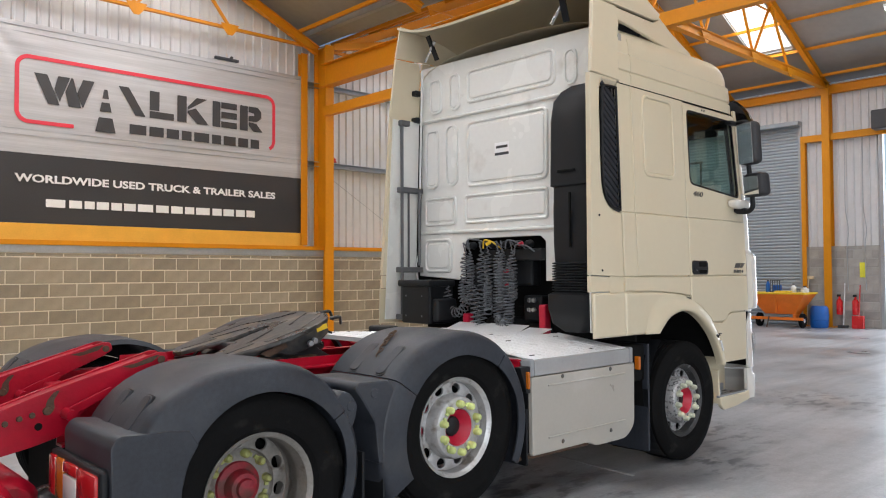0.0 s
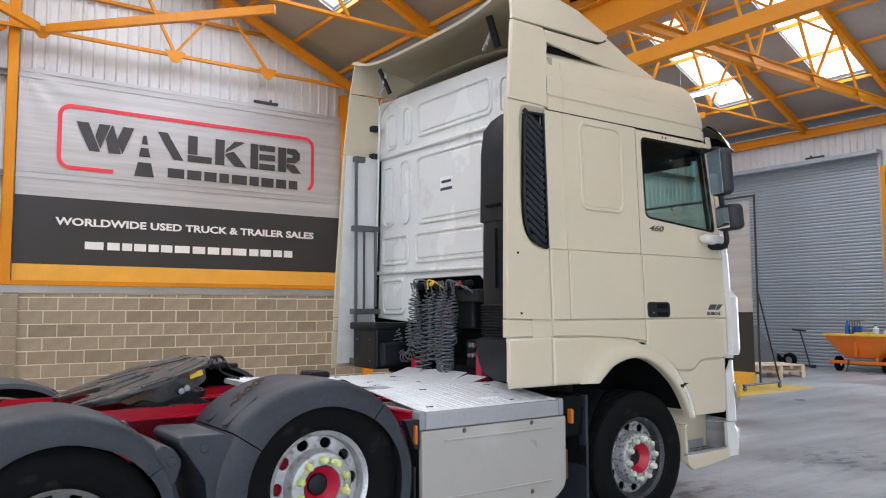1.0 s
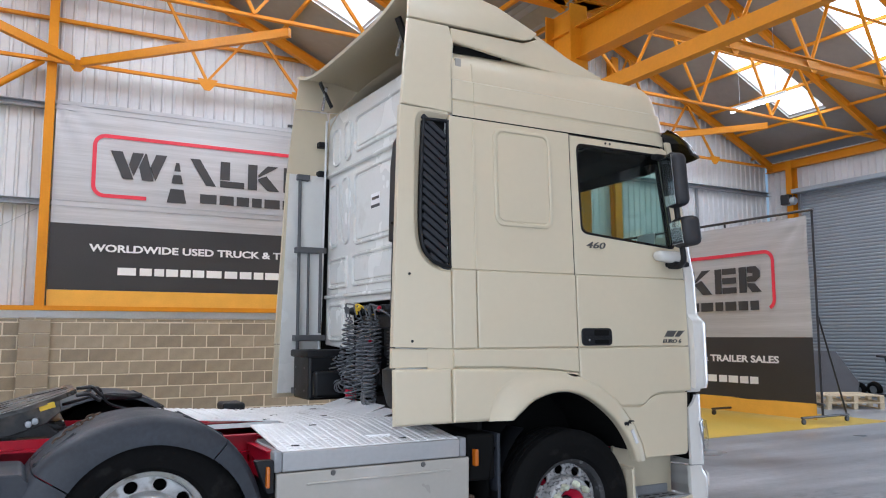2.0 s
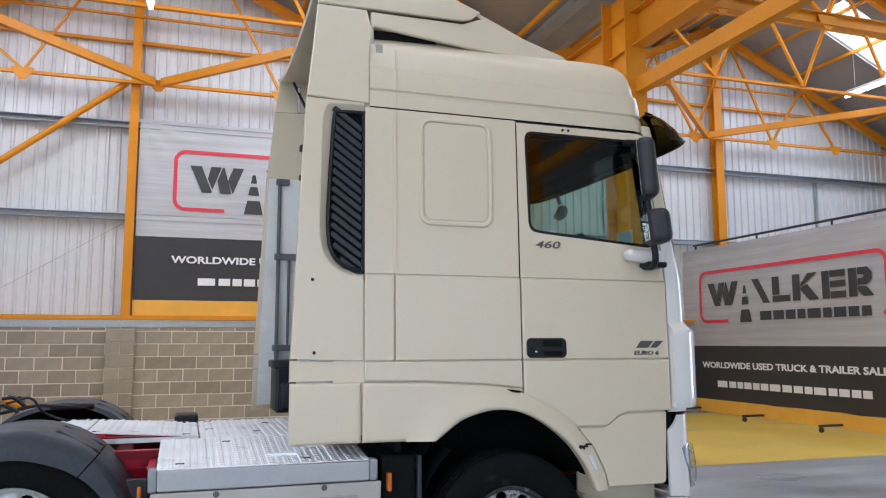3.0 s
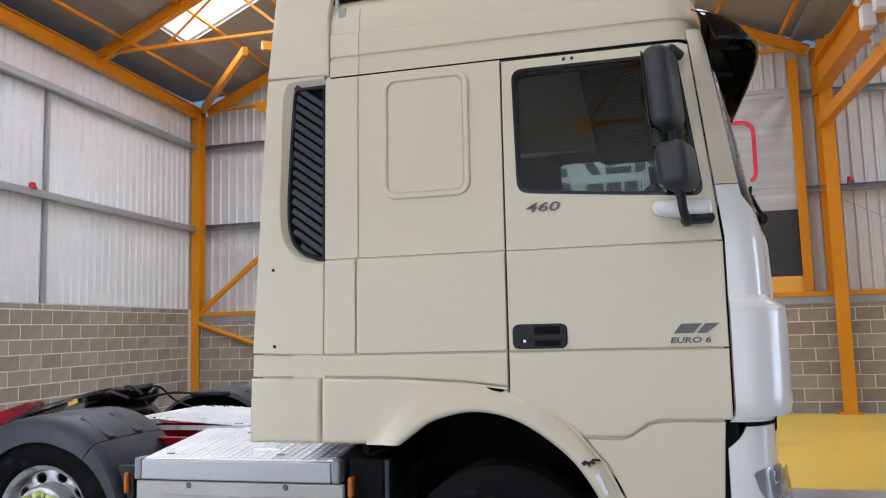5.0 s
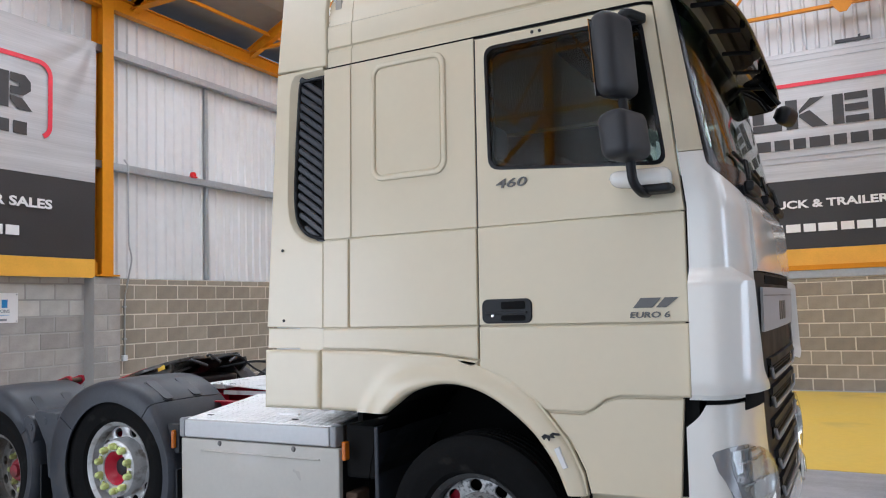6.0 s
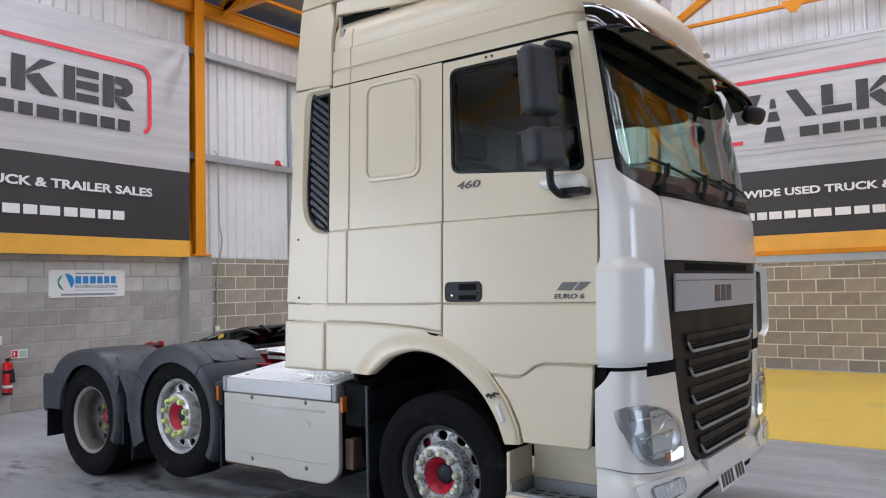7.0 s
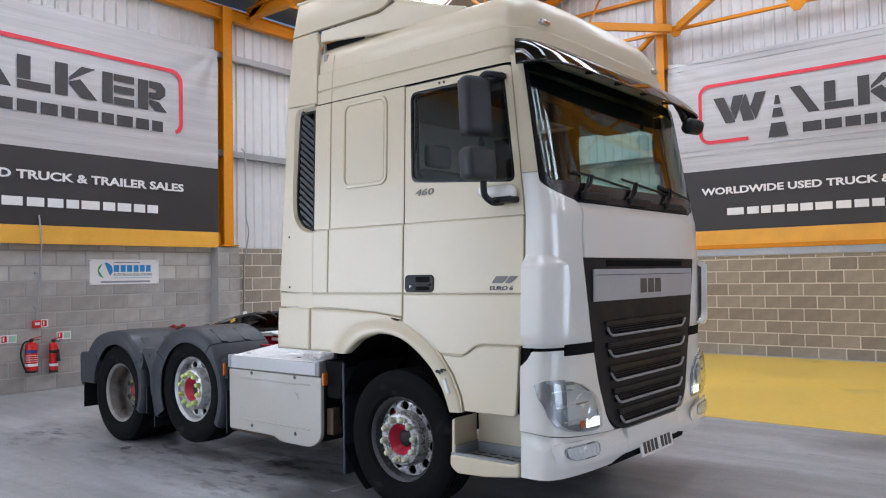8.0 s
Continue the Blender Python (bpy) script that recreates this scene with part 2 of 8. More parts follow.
# ---- floor ----
def weather_floor(m):
    """Adds drag streaks, small scuffs and irregular dark patches to the concrete."""
    n, l = m.node_tree.nodes, m.node_tree.links
    p = n["Principled BSDF"]
    base = p.inputs["Base Color"].links[0].from_socket
    pos = n.new("ShaderNodeTexCoord").outputs["Object"]

    def noise(scale, stretch, lo, hi, a, b, turn=0.0):
        mp, k, r = n.new("ShaderNodeMapping"), n.new("ShaderNodeTexNoise"), n.new("ShaderNodeMapRange")
        mp.inputs["Scale"].default_value, mp.inputs["Rotation"].default_value = stretch, (0, 0, turn)
        k.inputs["Scale"].default_value, k.inputs["Detail"].default_value, k.inputs["Roughness"].default_value = scale, 8, 0.62
        l.new(pos, mp.inputs[0]), l.new(mp.outputs[0], k.inputs[0]), l.new(k.outputs["Fac"], r.inputs[0])
        for i, v in enumerate((lo, hi, a, b)):
            r.inputs[1 + i].default_value = v
        return r.outputs[0]

    def op(kind, a, b):
        k = n.new("ShaderNodeMath")
        k.operation = kind
        for i, v in enumerate((a, b)):
            if isinstance(v, (int, float)):
                k.inputs[i].default_value = v
            else:
                l.new(v, k.inputs[i])
        return k.outputs[0]

    f = op("MULTIPLY", noise(1.3, (0.22, 2.0, 1), 0.40, 0.62, 0.84, 1.08, 0.25), noise(1.0, (0.25, 1.8, 1), 0.42, 0.6, 0.9, 1.06, -0.6))
    f = op("MULTIPLY", f, noise(2.4, (0.7, 2.6, 1), 0.645, 0.69, 1.0, 0.62, 0.2))
    f = op("MULTIPLY", f, noise(45, (1, 1, 1), 0.3, 0.7, 0.88, 1.12))
    # uneven dark patches, strongest at each centre and fading outwards
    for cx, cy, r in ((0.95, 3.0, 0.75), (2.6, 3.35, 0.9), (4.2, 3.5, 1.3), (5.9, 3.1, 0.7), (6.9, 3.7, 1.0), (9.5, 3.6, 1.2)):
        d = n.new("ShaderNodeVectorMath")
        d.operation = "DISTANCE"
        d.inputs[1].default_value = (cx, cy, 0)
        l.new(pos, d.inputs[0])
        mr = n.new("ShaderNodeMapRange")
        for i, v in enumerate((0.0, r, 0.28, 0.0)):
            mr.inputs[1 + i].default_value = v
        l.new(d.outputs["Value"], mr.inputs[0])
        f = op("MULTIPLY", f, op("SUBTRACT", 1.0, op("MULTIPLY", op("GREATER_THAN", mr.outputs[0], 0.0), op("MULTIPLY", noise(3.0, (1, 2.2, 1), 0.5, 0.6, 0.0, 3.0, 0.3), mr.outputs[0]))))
    sc = n.new("ShaderNodeVectorMath")
    sc.operation = "SCALE"
    l.new(base, sc.inputs[0]), l.new(f, sc.inputs["Scale"]), l.new(sc.outputs[0], p.inputs["Base Color"])


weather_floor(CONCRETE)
bm = bmesh.new()
box(bm, XW - 0.7, XE + 0.3, YS - 0.3, YN + 0.3, -0.2, 0)
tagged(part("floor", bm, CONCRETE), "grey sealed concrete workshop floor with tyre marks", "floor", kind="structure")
tagged(part("floor_paint", B(1.0, 16.6, 7.8, 14.2, 0.0005, 0.004), YELLOW), "yellow painted bay on the concrete floor", "floor marking", kind="structure")
PALELINE = mat("pale_floor_scrape", (0.36, 0.36, 0.36), 0.6, var=0.3, scale=6, fine=40, stain=(0.24, 0.24, 0.25), stain_at=0.5, stain_scale=5)
for x, y0, y1 in ((3.86, 3.45, 5.3), (3.08, 3.3, 5.2), (5.11, 3.3, 5.0)):
    tagged(part("floor_line", slab([(x - 0.016 - 0.07, y0), (x + 0.016 - 0.07, y0), (x + 0.016 + 0.13, y1), (x - 0.016 + 0.13, y1)], 0.002, m=Matrix.Translation((0, 0, 0.002))), PALELINE), "faint pale worn line on the concrete floor", "floor marking", kind="structure")
tagged(part("ground", B(-150, 250, -150, 150, -0.6, -0.22), CONCRETE), "grey concrete yard outside the hall", "ground", kind="structure")


# ---- walls ----
def sheet(along, a0, a1, z0, ztop, place, flip=1, pitch=0.2, depth=0.032):
    """Corrugated liner along x ("x") or y ("y") at a fixed place on the other axis."""
    bm = bmesh.new()
    prof = []
    n = max(1, round((a1 - a0) / pitch))
    p = (a1 - a0) / n
    for i in range(n):
        s = a0 + i * p
        prof += [(s, 0), (s + p * 0.62, 0), (s + p * 0.72, depth), (s + p * 0.9, depth)]
    prof.append((a1, 0))
    rows = []
    for s, d in prof:
        o = place - flip * d
        zt = ztop(s) if callable(ztop) else ztop
        xy = (s, o) if along == "x" else (o, s)
        back = (s, place + flip * 0.06) if along == "x" else (place + flip * 0.06, s)
        rows.append([bm.verts.new((*xy, z0)), bm.verts.new((*xy, zt)), bm.verts.new((*back, z0)), bm.verts.new((*back, zt))])
    for a, b in zip(rows, rows[1:]):
        bm.faces.new((a[0], b[0], b[1], a[1]))
        bm.faces.new((a[2], a[3], b[3], b[2]))
        bm.faces.new((a[1], b[1], b[3], a[3]))
        bm.faces.new((a[0], a[2], b[2], b[0]))
    bmesh.ops.recalc_face_normals(bm, faces=bm.faces)
    return bm


wall_north = thing("wall_north", "block dado with white corrugated liner above", "wall", kind="structure")
wall_west = thing("wall_west", "grey block dado with white corrugated liner above", "wall", kind="structure")
wall_west.matrix_basis = SKEW
wall_east = thing("wall_east", "white corrugated wall with a roller shutter opening", "wall", kind="structure")
wall_south = thing("wall_south", "white corrugated wall behind a block dado", "wall", kind="structure")

for a, b in ((XN - 0.1, 2.85), (2.85, XV), (XV, 16.05), (16.05, XE)):
    part("liner_sheet", sheet("x", a + 0.004, b - 0.004, 1.98, lambda s: roof_z(s) - 0.03, YN), CLAD, wall_north)
part("block_core", B(XN - 0.2, XE + 0.2, YB + 0.004, YN + 0.1, 0, 1.895), MORTAR, wall_north)
part("flashing", B(XN + 0.01, XE - 0.01, YB - 0.012, YN - 0.04, 1.898, 2.03), GALV, wall_north, "grey steel flashing")
part("sill_rail", B(XN + 0.01, XE - 0.01, YB - 0.03, YN - 0.045, 2.033, 2.115), ORANGE, wall_north, "orange steel rail")
for z in (3.98, 5.76):
    part("girt", bar(bmesh.new(), (XN, YN - 0.13, z), (XE, YN - 0.13, z), 0.15, 0.11, "C", 0.008), GALV, wall_north)
part("upper_girt", bar(bmesh.new(), (XW + 1.9, YN - 0.1, 7.44), (XV - 1.9, YN - 0.1, 7.44), 0.09, 0.09, "L", 0.009), ORANGE, wall_north, "orange steel angle")
part("upper_girt", bar(bmesh.new(), (XV + 1.9, YN - 0.1, 7.44), (XE - 1.9, YN - 0.1, 7.44), 0.09, 0.09, "L", 0.009), ORANGE, wall_north, "orange steel angle")
for x in (0.02, 19.3, 13.1):
    part("mullion", bar(bmesh.new(), (x, YN - 0.07, 2.15), (x, YN - 0.07, 5.74), 0.06, 0.06, up=(0, 1, 0)), GALV, wall_north)
for p, q in (((-2.78, 3.9), (0.05, 2.15)), ((0.06, 2.15), (2.8, 3.9)), ((9.9, 3.9), (12.9, 2.15)), ((16.1, 2.2), (18.9, 3.9))):
    part("bracing_wire", tube(bmesh.new(), [(p[0], YN - 0.05, p[1]), (q[0], YN - 0.05, q[1])], 0.006, 5), GALV, wall_north)

WD0, WD1 = -8.6, -2.4                     # unseen opening added to the west wall for fill light
for a, b, z0 in ((YS, WD0, 2.2), (WD0, WD1, 3.9), (WD1, 1.7, 2.2), (1.7, 7.66, 2.2), (7.66, YN + 0.1, 2.2)):
    part("liner_sheet", sheet("y", a + 0.004, b - 0.004, z0, EAVE - 0.03, XW, -1), CLAD, wall_west)
part("block_core", B(XW - 0.1, XW + 0.071, WD1, YN - 0.23, 0, 2.19), MORTARG, wall_west)
for z in (3.92, 5.72):
    part("girt", bar(bmesh.new(), (XW + 0.1, YN - 0.2, z), (XW + 0.1, WD1, z), 0.13, 0.11, "C", 0.008), GALV, wall_west)
part("mullion", bar(bmesh.new(), (XW + 0.06, 9.9, 2.2), (XW + 0.06, 9.9, 5.66), 0.06, 0.06, up=(0, 1, 0)), GALV, wall_west)
part("sill_rail", B(XW + 0.03, XW + 0.2, WD1, 7.5, 2.23, 2.42), ORANGE, wall_west, "orange steel rail")

RD0, RD1, RDT = 9.0, 13.55, 5.62
OP0, OP1, OPT = 1.6, 6.85, 5.2
for a, b, z0, z1 in ((YS, OP0, 0, EAVE - 0.03), (OP0, OP1, OPT, EAVE - 0.03), (OP1, RD0, 2.2, EAVE - 0.03), (RD0, RD1, RDT, EAVE - 0.03), (RD1, YN - 0.1, 0, EAVE - 0.03)):
    part("liner_sheet", sheet("y", a + 0.004, b - 0.004, z0, z1 if z1 < 6 else EAVE + 0.06, XE, 1), CLAD, wall_east)
part("block_core", B(XE - 0.071, XE + 0.1, OP1 + 0.01, RD0 - 0.01, 0, 2.2), MORTARG, wall_east)
SD0, SD1, SDT = -1.0, 12.5, 5.2          # opening added in the unseen south wall to let fill light in
for a, b, z0 in ((XW + 0.1, SD0, 2.2), (SD0, SD1, SDT), (SD1, XE - 0.1, 2.2)):
    part("liner_sheet", sheet("x", a, b, z0, lambda s: roof_z(s) - 0.03, YS, -1), CLAD, wall_south)
part("block_core", B(XW, SD0, YS - 0.1, YS + 0.05, 0, 2.2), MORTARG, wall_south)
part("block_core", B(SD1, XE, YS - 0.1, YS + 0.05, 0, 2.2), MORTARG, wall_south)

# roof lining with rooflight openings, one mesh per slope
SLOPES = ((XW, 3.575), (XV, 3.575), (XV, 16.025), (XE, 16.025))
SKY_IN = 1.65                             # from the eaves to a rooflight's lower edge
for i, (xe, xr) in enumerate(SLOPES):
    s = 1 if xr > xe else -1
    bm = bmesh.new()
    def rz(x):
        return EAVE + PITCH * abs(x - xe)
    def quad(xa, xb, ya, yb):
        box_pts = [(xa, ya, rz(xa)), (xb, ya, rz(xb)), (xb, yb, rz(xb)), (xa, yb, rz(xa))]
        lo = [bm.verts.new(p) for p in box_pts]
        hi = [bm.verts.new((p[0], p[1], p[2] + 0.12)) for p in box_pts]
        bm.faces.new(lo), bm.faces.new(hi[::-1])
        for k in range(4):
            bm.faces.new((lo[k], lo[(k + 1) % 4], hi[(k + 1) % 4], hi[k]))
    sky_in, sky_y = (0.99, (11.57, 9.0, 5.4, 1.4, -3.2)) if i == 0 else (SKY_IN, SKY_Y if i == 1 else SKY_Y[:3])
    x1, x2 = xe + s * sky_in, xe + s * (sky_in + SKY_L)
    quad(xe - s * (0.7 if i == 0 else 0.3), x1, YS - 0.2, YN + 0.2)
    quad(x2, xr, YS - 0.2, YN + 0.2)
    ys = sorted([YS - 0.2, YN + 0.2] + [v for y in sky_y for v in (y - SKY_W / 2, y + SKY_W / 2)])
    for a, b in zip(ys[::2], ys[1::2]):
        quad(x1, x2, a, b)
    bmesh.ops.recalc_face_normals(bm, faces=bm.faces)
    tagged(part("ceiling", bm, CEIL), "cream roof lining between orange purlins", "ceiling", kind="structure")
    for y in sky_y:
        xm = (x1 + x2) / 2
        ld = bpy.data.lights.new("rooflight", "AREA")
        ld.shape, ld.size, ld.size_y = "RECTANGLE", SKY_L * math.hypot(1, PITCH) - 0.02, SKY_W - 0.02
        ld.energy, ld.color = (212, 178, 152, 152)[i], (0.97, 0.99, 1.0)
        lo = new("rooflight", ld)
        n = Vector((-s * PITCH, 0, 1)).normalized()
        t = Vector((s, 0, PITCH)).normalized()
        b = n.cross(t)
        lo.matrix_world = Matrix(((t.x, b.x, n.x, xm), (t.y, b.y, n.y, y), (t.z, b.z, n.z, rz(xm) + 0.03), (0, 0, 0, 1)))
        pv = [(x1, y - SKY_W / 2), (x2, y - SKY_W / 2), (x2, y + SKY_W / 2), (x1, y + SKY_W / 2)]
        pb = bmesh.new()
        pb.faces.new([pb.verts.new((px, py, rz(px) + 0.09)) for px, py in pv])
        tagged(part("rooflight", pb, SKYPANE), "translucent white rooflight sheet with sky behind it", "rooflight", kind="structure")
    pur = thing("purlins", "orange steel angle purlins along the roof slope", "purlin", kind="structure")
    for k in range(6):
        x = xe + s * (0.55 + k * 1.08)
        part("purlin", bar(bmesh.new(), (x, YS, rz(x) - 0.07), (x, YN, rz(x) - 0.07), 0.05, 0.075, "L", 0.008), ORANGE, pur)

# daylight in the open doorway of the east wall
ld = bpy.data.lights.new("doorway_daylight", "AREA")
ld.shape, ld.size, ld.size_y, ld.energy, ld.color = "RECTANGLE", OP1 - OP0 - 0.1, OPT - 0.1, 600, (0.85, 0.91, 1.0)
new("doorway_daylight", ld).matrix_world = look((XE + 0.2, (OP0 + OP1) / 2, OPT / 2), (0, (OP0 + OP1) / 2, OPT / 2))

# added fill lamp outside the west opening, brightens the cab's rear
ld = bpy.data.lights.new("west_daylight", "AREA")
ld.shape, ld.size, ld.size_y, ld.energy, ld.color = "RECTANGLE", WD1 - WD0 - 0.1, 3.8, 720, (0.97, 0.98, 1.0)
new("west_daylight", ld).matrix_world = SKEW @ look((XW - 0.2, (WD0 + WD1) / 2, 1.95), (3, (WD0 + WD1) / 2, 1.95))
# fill lamp behind the added south opening, lights the truck's side
ld = bpy.data.lights.new("south_daylight", "AREA")
ld.shape, ld.size, ld.size_y, ld.energy, ld.color = "RECTANGLE", SD1 - SD0 - 0.1, SDT - 0.1, 430, (0.95, 0.98, 1.0)
new("south_daylight", ld).matrix_world = look(((SD0 + SD1) / 2, YS - 0.2, SDT / 2), ((SD0 + SD1) / 2, 0, SDT / 2))


# ---- steel frame ----
def truss(y, x0, x1, heavy, gussets=True, bare=()):
    """A pitched roof truss across one span."""
    th = thing("roof_truss", "orange painted steel roof truss with angle webs", "roof truss", "roof trusses", at=(x0, y, EAVE))
    L = x1 - x0
    top = lambda x: PITCH * min(x, L - x) - 0.2
    ch = (0.16, 0.2) if heavy else (0.08, 0.08)
    part("bottom_chord", bar(bmesh.new(), (0, 0, -0.03), (L, 0, -0.03), ch[0], ch[1], "I" if heavy else "L", 0.012), ORANGE, th)
    part("rafter", bar(bmesh.new(), (0, 0, -0.1), (L / 2, 0, top(L / 2) + 0.05), 0.12, 0.19, "I", 0.012), ORANGE, th)
    part("rafter", bar(bmesh.new(), (L, 0, -0.1), (L / 2, 0, top(L / 2) + 0.05), 0.12, 0.19, "I", 0.012), ORANGE, th)
    part("collar_tie", bar(bmesh.new(), (L * 0.26, 0.05, 1.3), (L * 0.74, 0.05, 1.3), 0.06, 0.06, "L", 0.009), ORANGE, th)
    g = [L * k for k in ((0.11, 0.287, 0.478, 0.668, 0.824) if x0 < 5 else (0.12, 0.28, 0.45, 0.636, 0.794))]
    u = [0.0] + [(a + b) / 2 for a, b in zip(g, g[1:])] + [L]
    for i, x in enumerate(g):
        for v in (u[i], u[i + 1]):
            if 0 < v < L and i not in bare:
                part("web", bar(bmesh.new(), (x, 0, 0), (v, 0, top(v)), 0.05, 0.05, "L", 0.008), ORANGE, th)
        if gussets:
            part("gusset", slab([(-0.2, 0.03), (0.2, 0.03), (0.14, -0.09), (0.05, -0.2), (-0.05, -0.2), (-0.14, -0.09)], 0.014, m=Matrix.Translation((x, -0.055, 0)) @ pose(0, 0, 0, 90)), ORANGE, th)
    return th


for x0, x1 in ((XW + 0.05, XV - 0.1), (XV + 0.1, XE - 0.05)):
    truss(YN - 0.38, x0, x1, False, bare=(2,) if x0 < 0 else ()).location.z -= 0.07
    truss(10.9, x0, x1, False, gussets=False)
    a = truss(8.2, x0, x1, True)
    for y in (1.7, -4.8):
        copy_thing(a, Matrix.Translation((x0, y, EAVE)))

truss(YS + 0.38, XW + 0.05, XV - 0.1, False).location.z -= 0.07

# plan bracing at chord level
for i, (p, q) in enumerate((((3.35, 14.3), (6.26, 11.15)), ((3.2, 14.3), (0.41, 11.25)), ((-2.6, 14.3), (0.0, 11.4)),
                            ((15.7, 14.3), (18.1, 11.3)), ((15.7, 14.3), (12.5, 11.2)), ((12.5, 11.2), (9.9, 14.1)))):
    bm = bmesh.new()
    bar(bm, (*p, 0), (*q, 0), 0.09, 0.15, "box")
    tagged(part("bracing_beam", bm, ORANGE, matrix=Matrix.Translation((0, 0, 6.55))), "orange steel bracing beam between the trusses", "steel beam", "plan bracing")


def column(x, y, w, d, z1, turned=False, label="orange painted steel column against the wall", base=True, z0=0.0):
    th = thing("steel_column", label, "column", "steel columns", at=(x, y, z0))
    z1 -= z0
    bm = bmesh.new()
    bar(bm, (0, 0, 0.02), (0, 0, z1), w, d, "I", 0.02, up=(1, 0, 0) if turned else (0, 1, 0))
    part("shaft", bm, ORANGE, th)
    if base:
        part("base_plate", B(-w / 2 - 0.08, w / 2 + 0.08, -d / 2 - 0.05, d / 2 + 0.05, 0, 0.025), ORANGE, th)
    return th


column(XN + 0.14, YN - 0.33, 0.2, 0.24, 6.6)
column(2.87, YN - 0.2, 0.16, 0.2, 9.0, base=False, z0=2.0)
column(XV + 0.09, YB, 0.22, 0.46, 6.6)
column(XV - 0.36, YN - 0.2, 0.16, 0.14, 6.4, base=False, z0=2.12, label="slim orange steel post beside the column")
column(16.2, YN - 0.2, 0.22, 0.22, 8.95, base=False, z0=2.0)
for th in (column(XW + 0.15, 7.62, 0.2, 0.26, 6.6, turned=True, z0=2.205), column(XW + 0.15, 1.7, 0.2, 0.26, 6.6, turned=True)):
    th.matrix_basis = SKEW @ th.matrix_basis
column(9.7, 8.25, 0.32, 0.62, 6.5, label="stout orange painted steel column on the yellow floor")
column(9.7, -4.8, 0.32, 0.62, 6.5, label="stout orange painted steel column in the hall")
column(1.7, YS + 0.2, 0.16, 0.2, 8.5)
column(XE - 0.15, 8.2, 0.2, 0.26, 6.6, turned=True)
column(XE - 0.12, RD0 - 0.15, 0.12, 0.14, 5.3, turned=True)
column(XE - 0.15, RD1 + 0.2, 0.2, 0.26, 6.6, turned=True)

for name, pts, w, h, k in (("valley_beam", ((XV, YN - 0.5, 5.9), (XV, YS, 5.9)), 0.24, 0.5, "I"), ("valley_strut", ((XV, YN - 0.6, 5.1), (XV, 8.5, 5.1)), 0.14, 0.2, "box"),
                           ("valley_strut", ((XV, 7.94, 5.1), (XV, YS, 5.1)), 0.14, 0.2, "box"), ("eaves_beam", (SKEW @ Vector((XW + 0.15, YN - 0.2, 6.5)), SKEW @ Vector((XW + 0.15, YS, 6.5))), 0.14, 0.24, "I"),
                           ("eaves_beam", ((XE - 0.15, YN - 0.2, 6.5), (XE - 0.15, YS, 6.5)), 0.14, 0.24, "I"), ("door_beam", ((XE - 0.15, RD0 - 0.2, 5.2), (XE - 0.15, 6.0, 5.2)), 0.12, 0.18, "box"),
                           ("diagonal_brace", ((-2.2, YS + 0.28, 2.9), (1.6, YS + 0.28, 6.45)), 0.12, 0.12, "tube"), ("diagonal_brace", ((-2.72, YN - 0.28, 2.14), (2.72, YN - 0.28, 6.55)), 0.12, 0.12, "tube"), ("diagonal_brace", ((-2.72, YB - 0.06, 1.88), (2.62, YB - 0.06, 0.08)), 0.1, 0.1, "tube")):
    tagged(part(name, tube(bmesh.new(), pts, w / 2, 14) if k == "tube" else bar(bmesh.new(), *pts, w, h, k, 0.016), ORANGE, soft=40 if k == "tube" else 0), "orange painted steel %s" % name.replace("_", " "), "steel beam")

# ---- roller shutter and doorway ----
door_1 = thing("door_1", "closed grey steel roller shutter with horizontal slats", "roller door", kind="structure", at=(XE, 0, 0))
n = 62
sl = bmesh.new()
h = RDT / n
prof = [(0, 0), (-0.02, 0.2), (-0.026, 0.5), (-0.02, 0.8), (0, 1)]
rows = []
for dx, k in prof:
    rows.append([sl.verts.new((dx, y, k * h)) for y in (RD0 + 0.02, RD1 - 0.02)])
for a, b in zip(rows, rows[1:]):
    sl.faces.new((a[0], a[1], b[1], b[0]))
bk = [[sl.verts.new((0.012, y, k * h)) for y in (RD0 + 0.02, RD1 - 0.02)] for k in (0, 1)]
sl.faces.new((bk[0][0], bk[1][0], bk[1][1], bk[0][1]))
bmesh.ops.recalc_face_normals(sl, faces=sl.faces)
first = part("slat", sl, SHUTTER, door_1)
for i in range(1, n):
    o = first.copy()
    scene.collection.objects.link(o)
    o.location = (0, 0, i * h)
part("shutter_box", B(-0.35, -0.04, RD0 - 0.1, RD1 + 0.1, RDT, RDT + 0.12, 0.01), SHUTTER, door_1)
for y in (RD0 - 0.03, RD1 + 0.03):
    part("guide_rail", B(-0.1, 0.02, y - 0.04, y + 0.04, 0, RDT), GALV, door_1)
mo = thing("shutter_motor", "dark electric motor on the shutter's shaft", "motor", at=(XE - 0.3, RD1 + 0.25, 5.3))
part("gearbox", B(-0.16, 0.16, -0.14, 0.14, 0, 0.3, 0.03), DARKSTEEL, mo)
part("housing", lathe(bmesh.new(), [(0, 0), (0.11, 0), (0.12, 0.02), (0.12, 0.34), (0.09, 0.38), (0, 0.38)], 20, pose(0, 0.12, 0.1, 90, 0, 0)), SHUTTER, mo, soft=40)


# ---- concrete blocks ----
def block_mesh(name, w, h, d, material):
    """A block with its outer face at y = 0, origin at its lower left corner."""
    bm = bmesh.new()
    box(bm, 0, w, 0, d, 0, h)
    front = [e for e in bm.edges if all(abs(v.co.y) < 1e-6 for v in e.verts)]
    bmesh.ops.bevel(bm, geom=front, offset=0.006, segments=1, affect="EDGES")
    me = mesh_of(name, bm)
    me.materials.append(material)
    return me


BW, BH, BJ = 0.456, 0.2327, 0.016


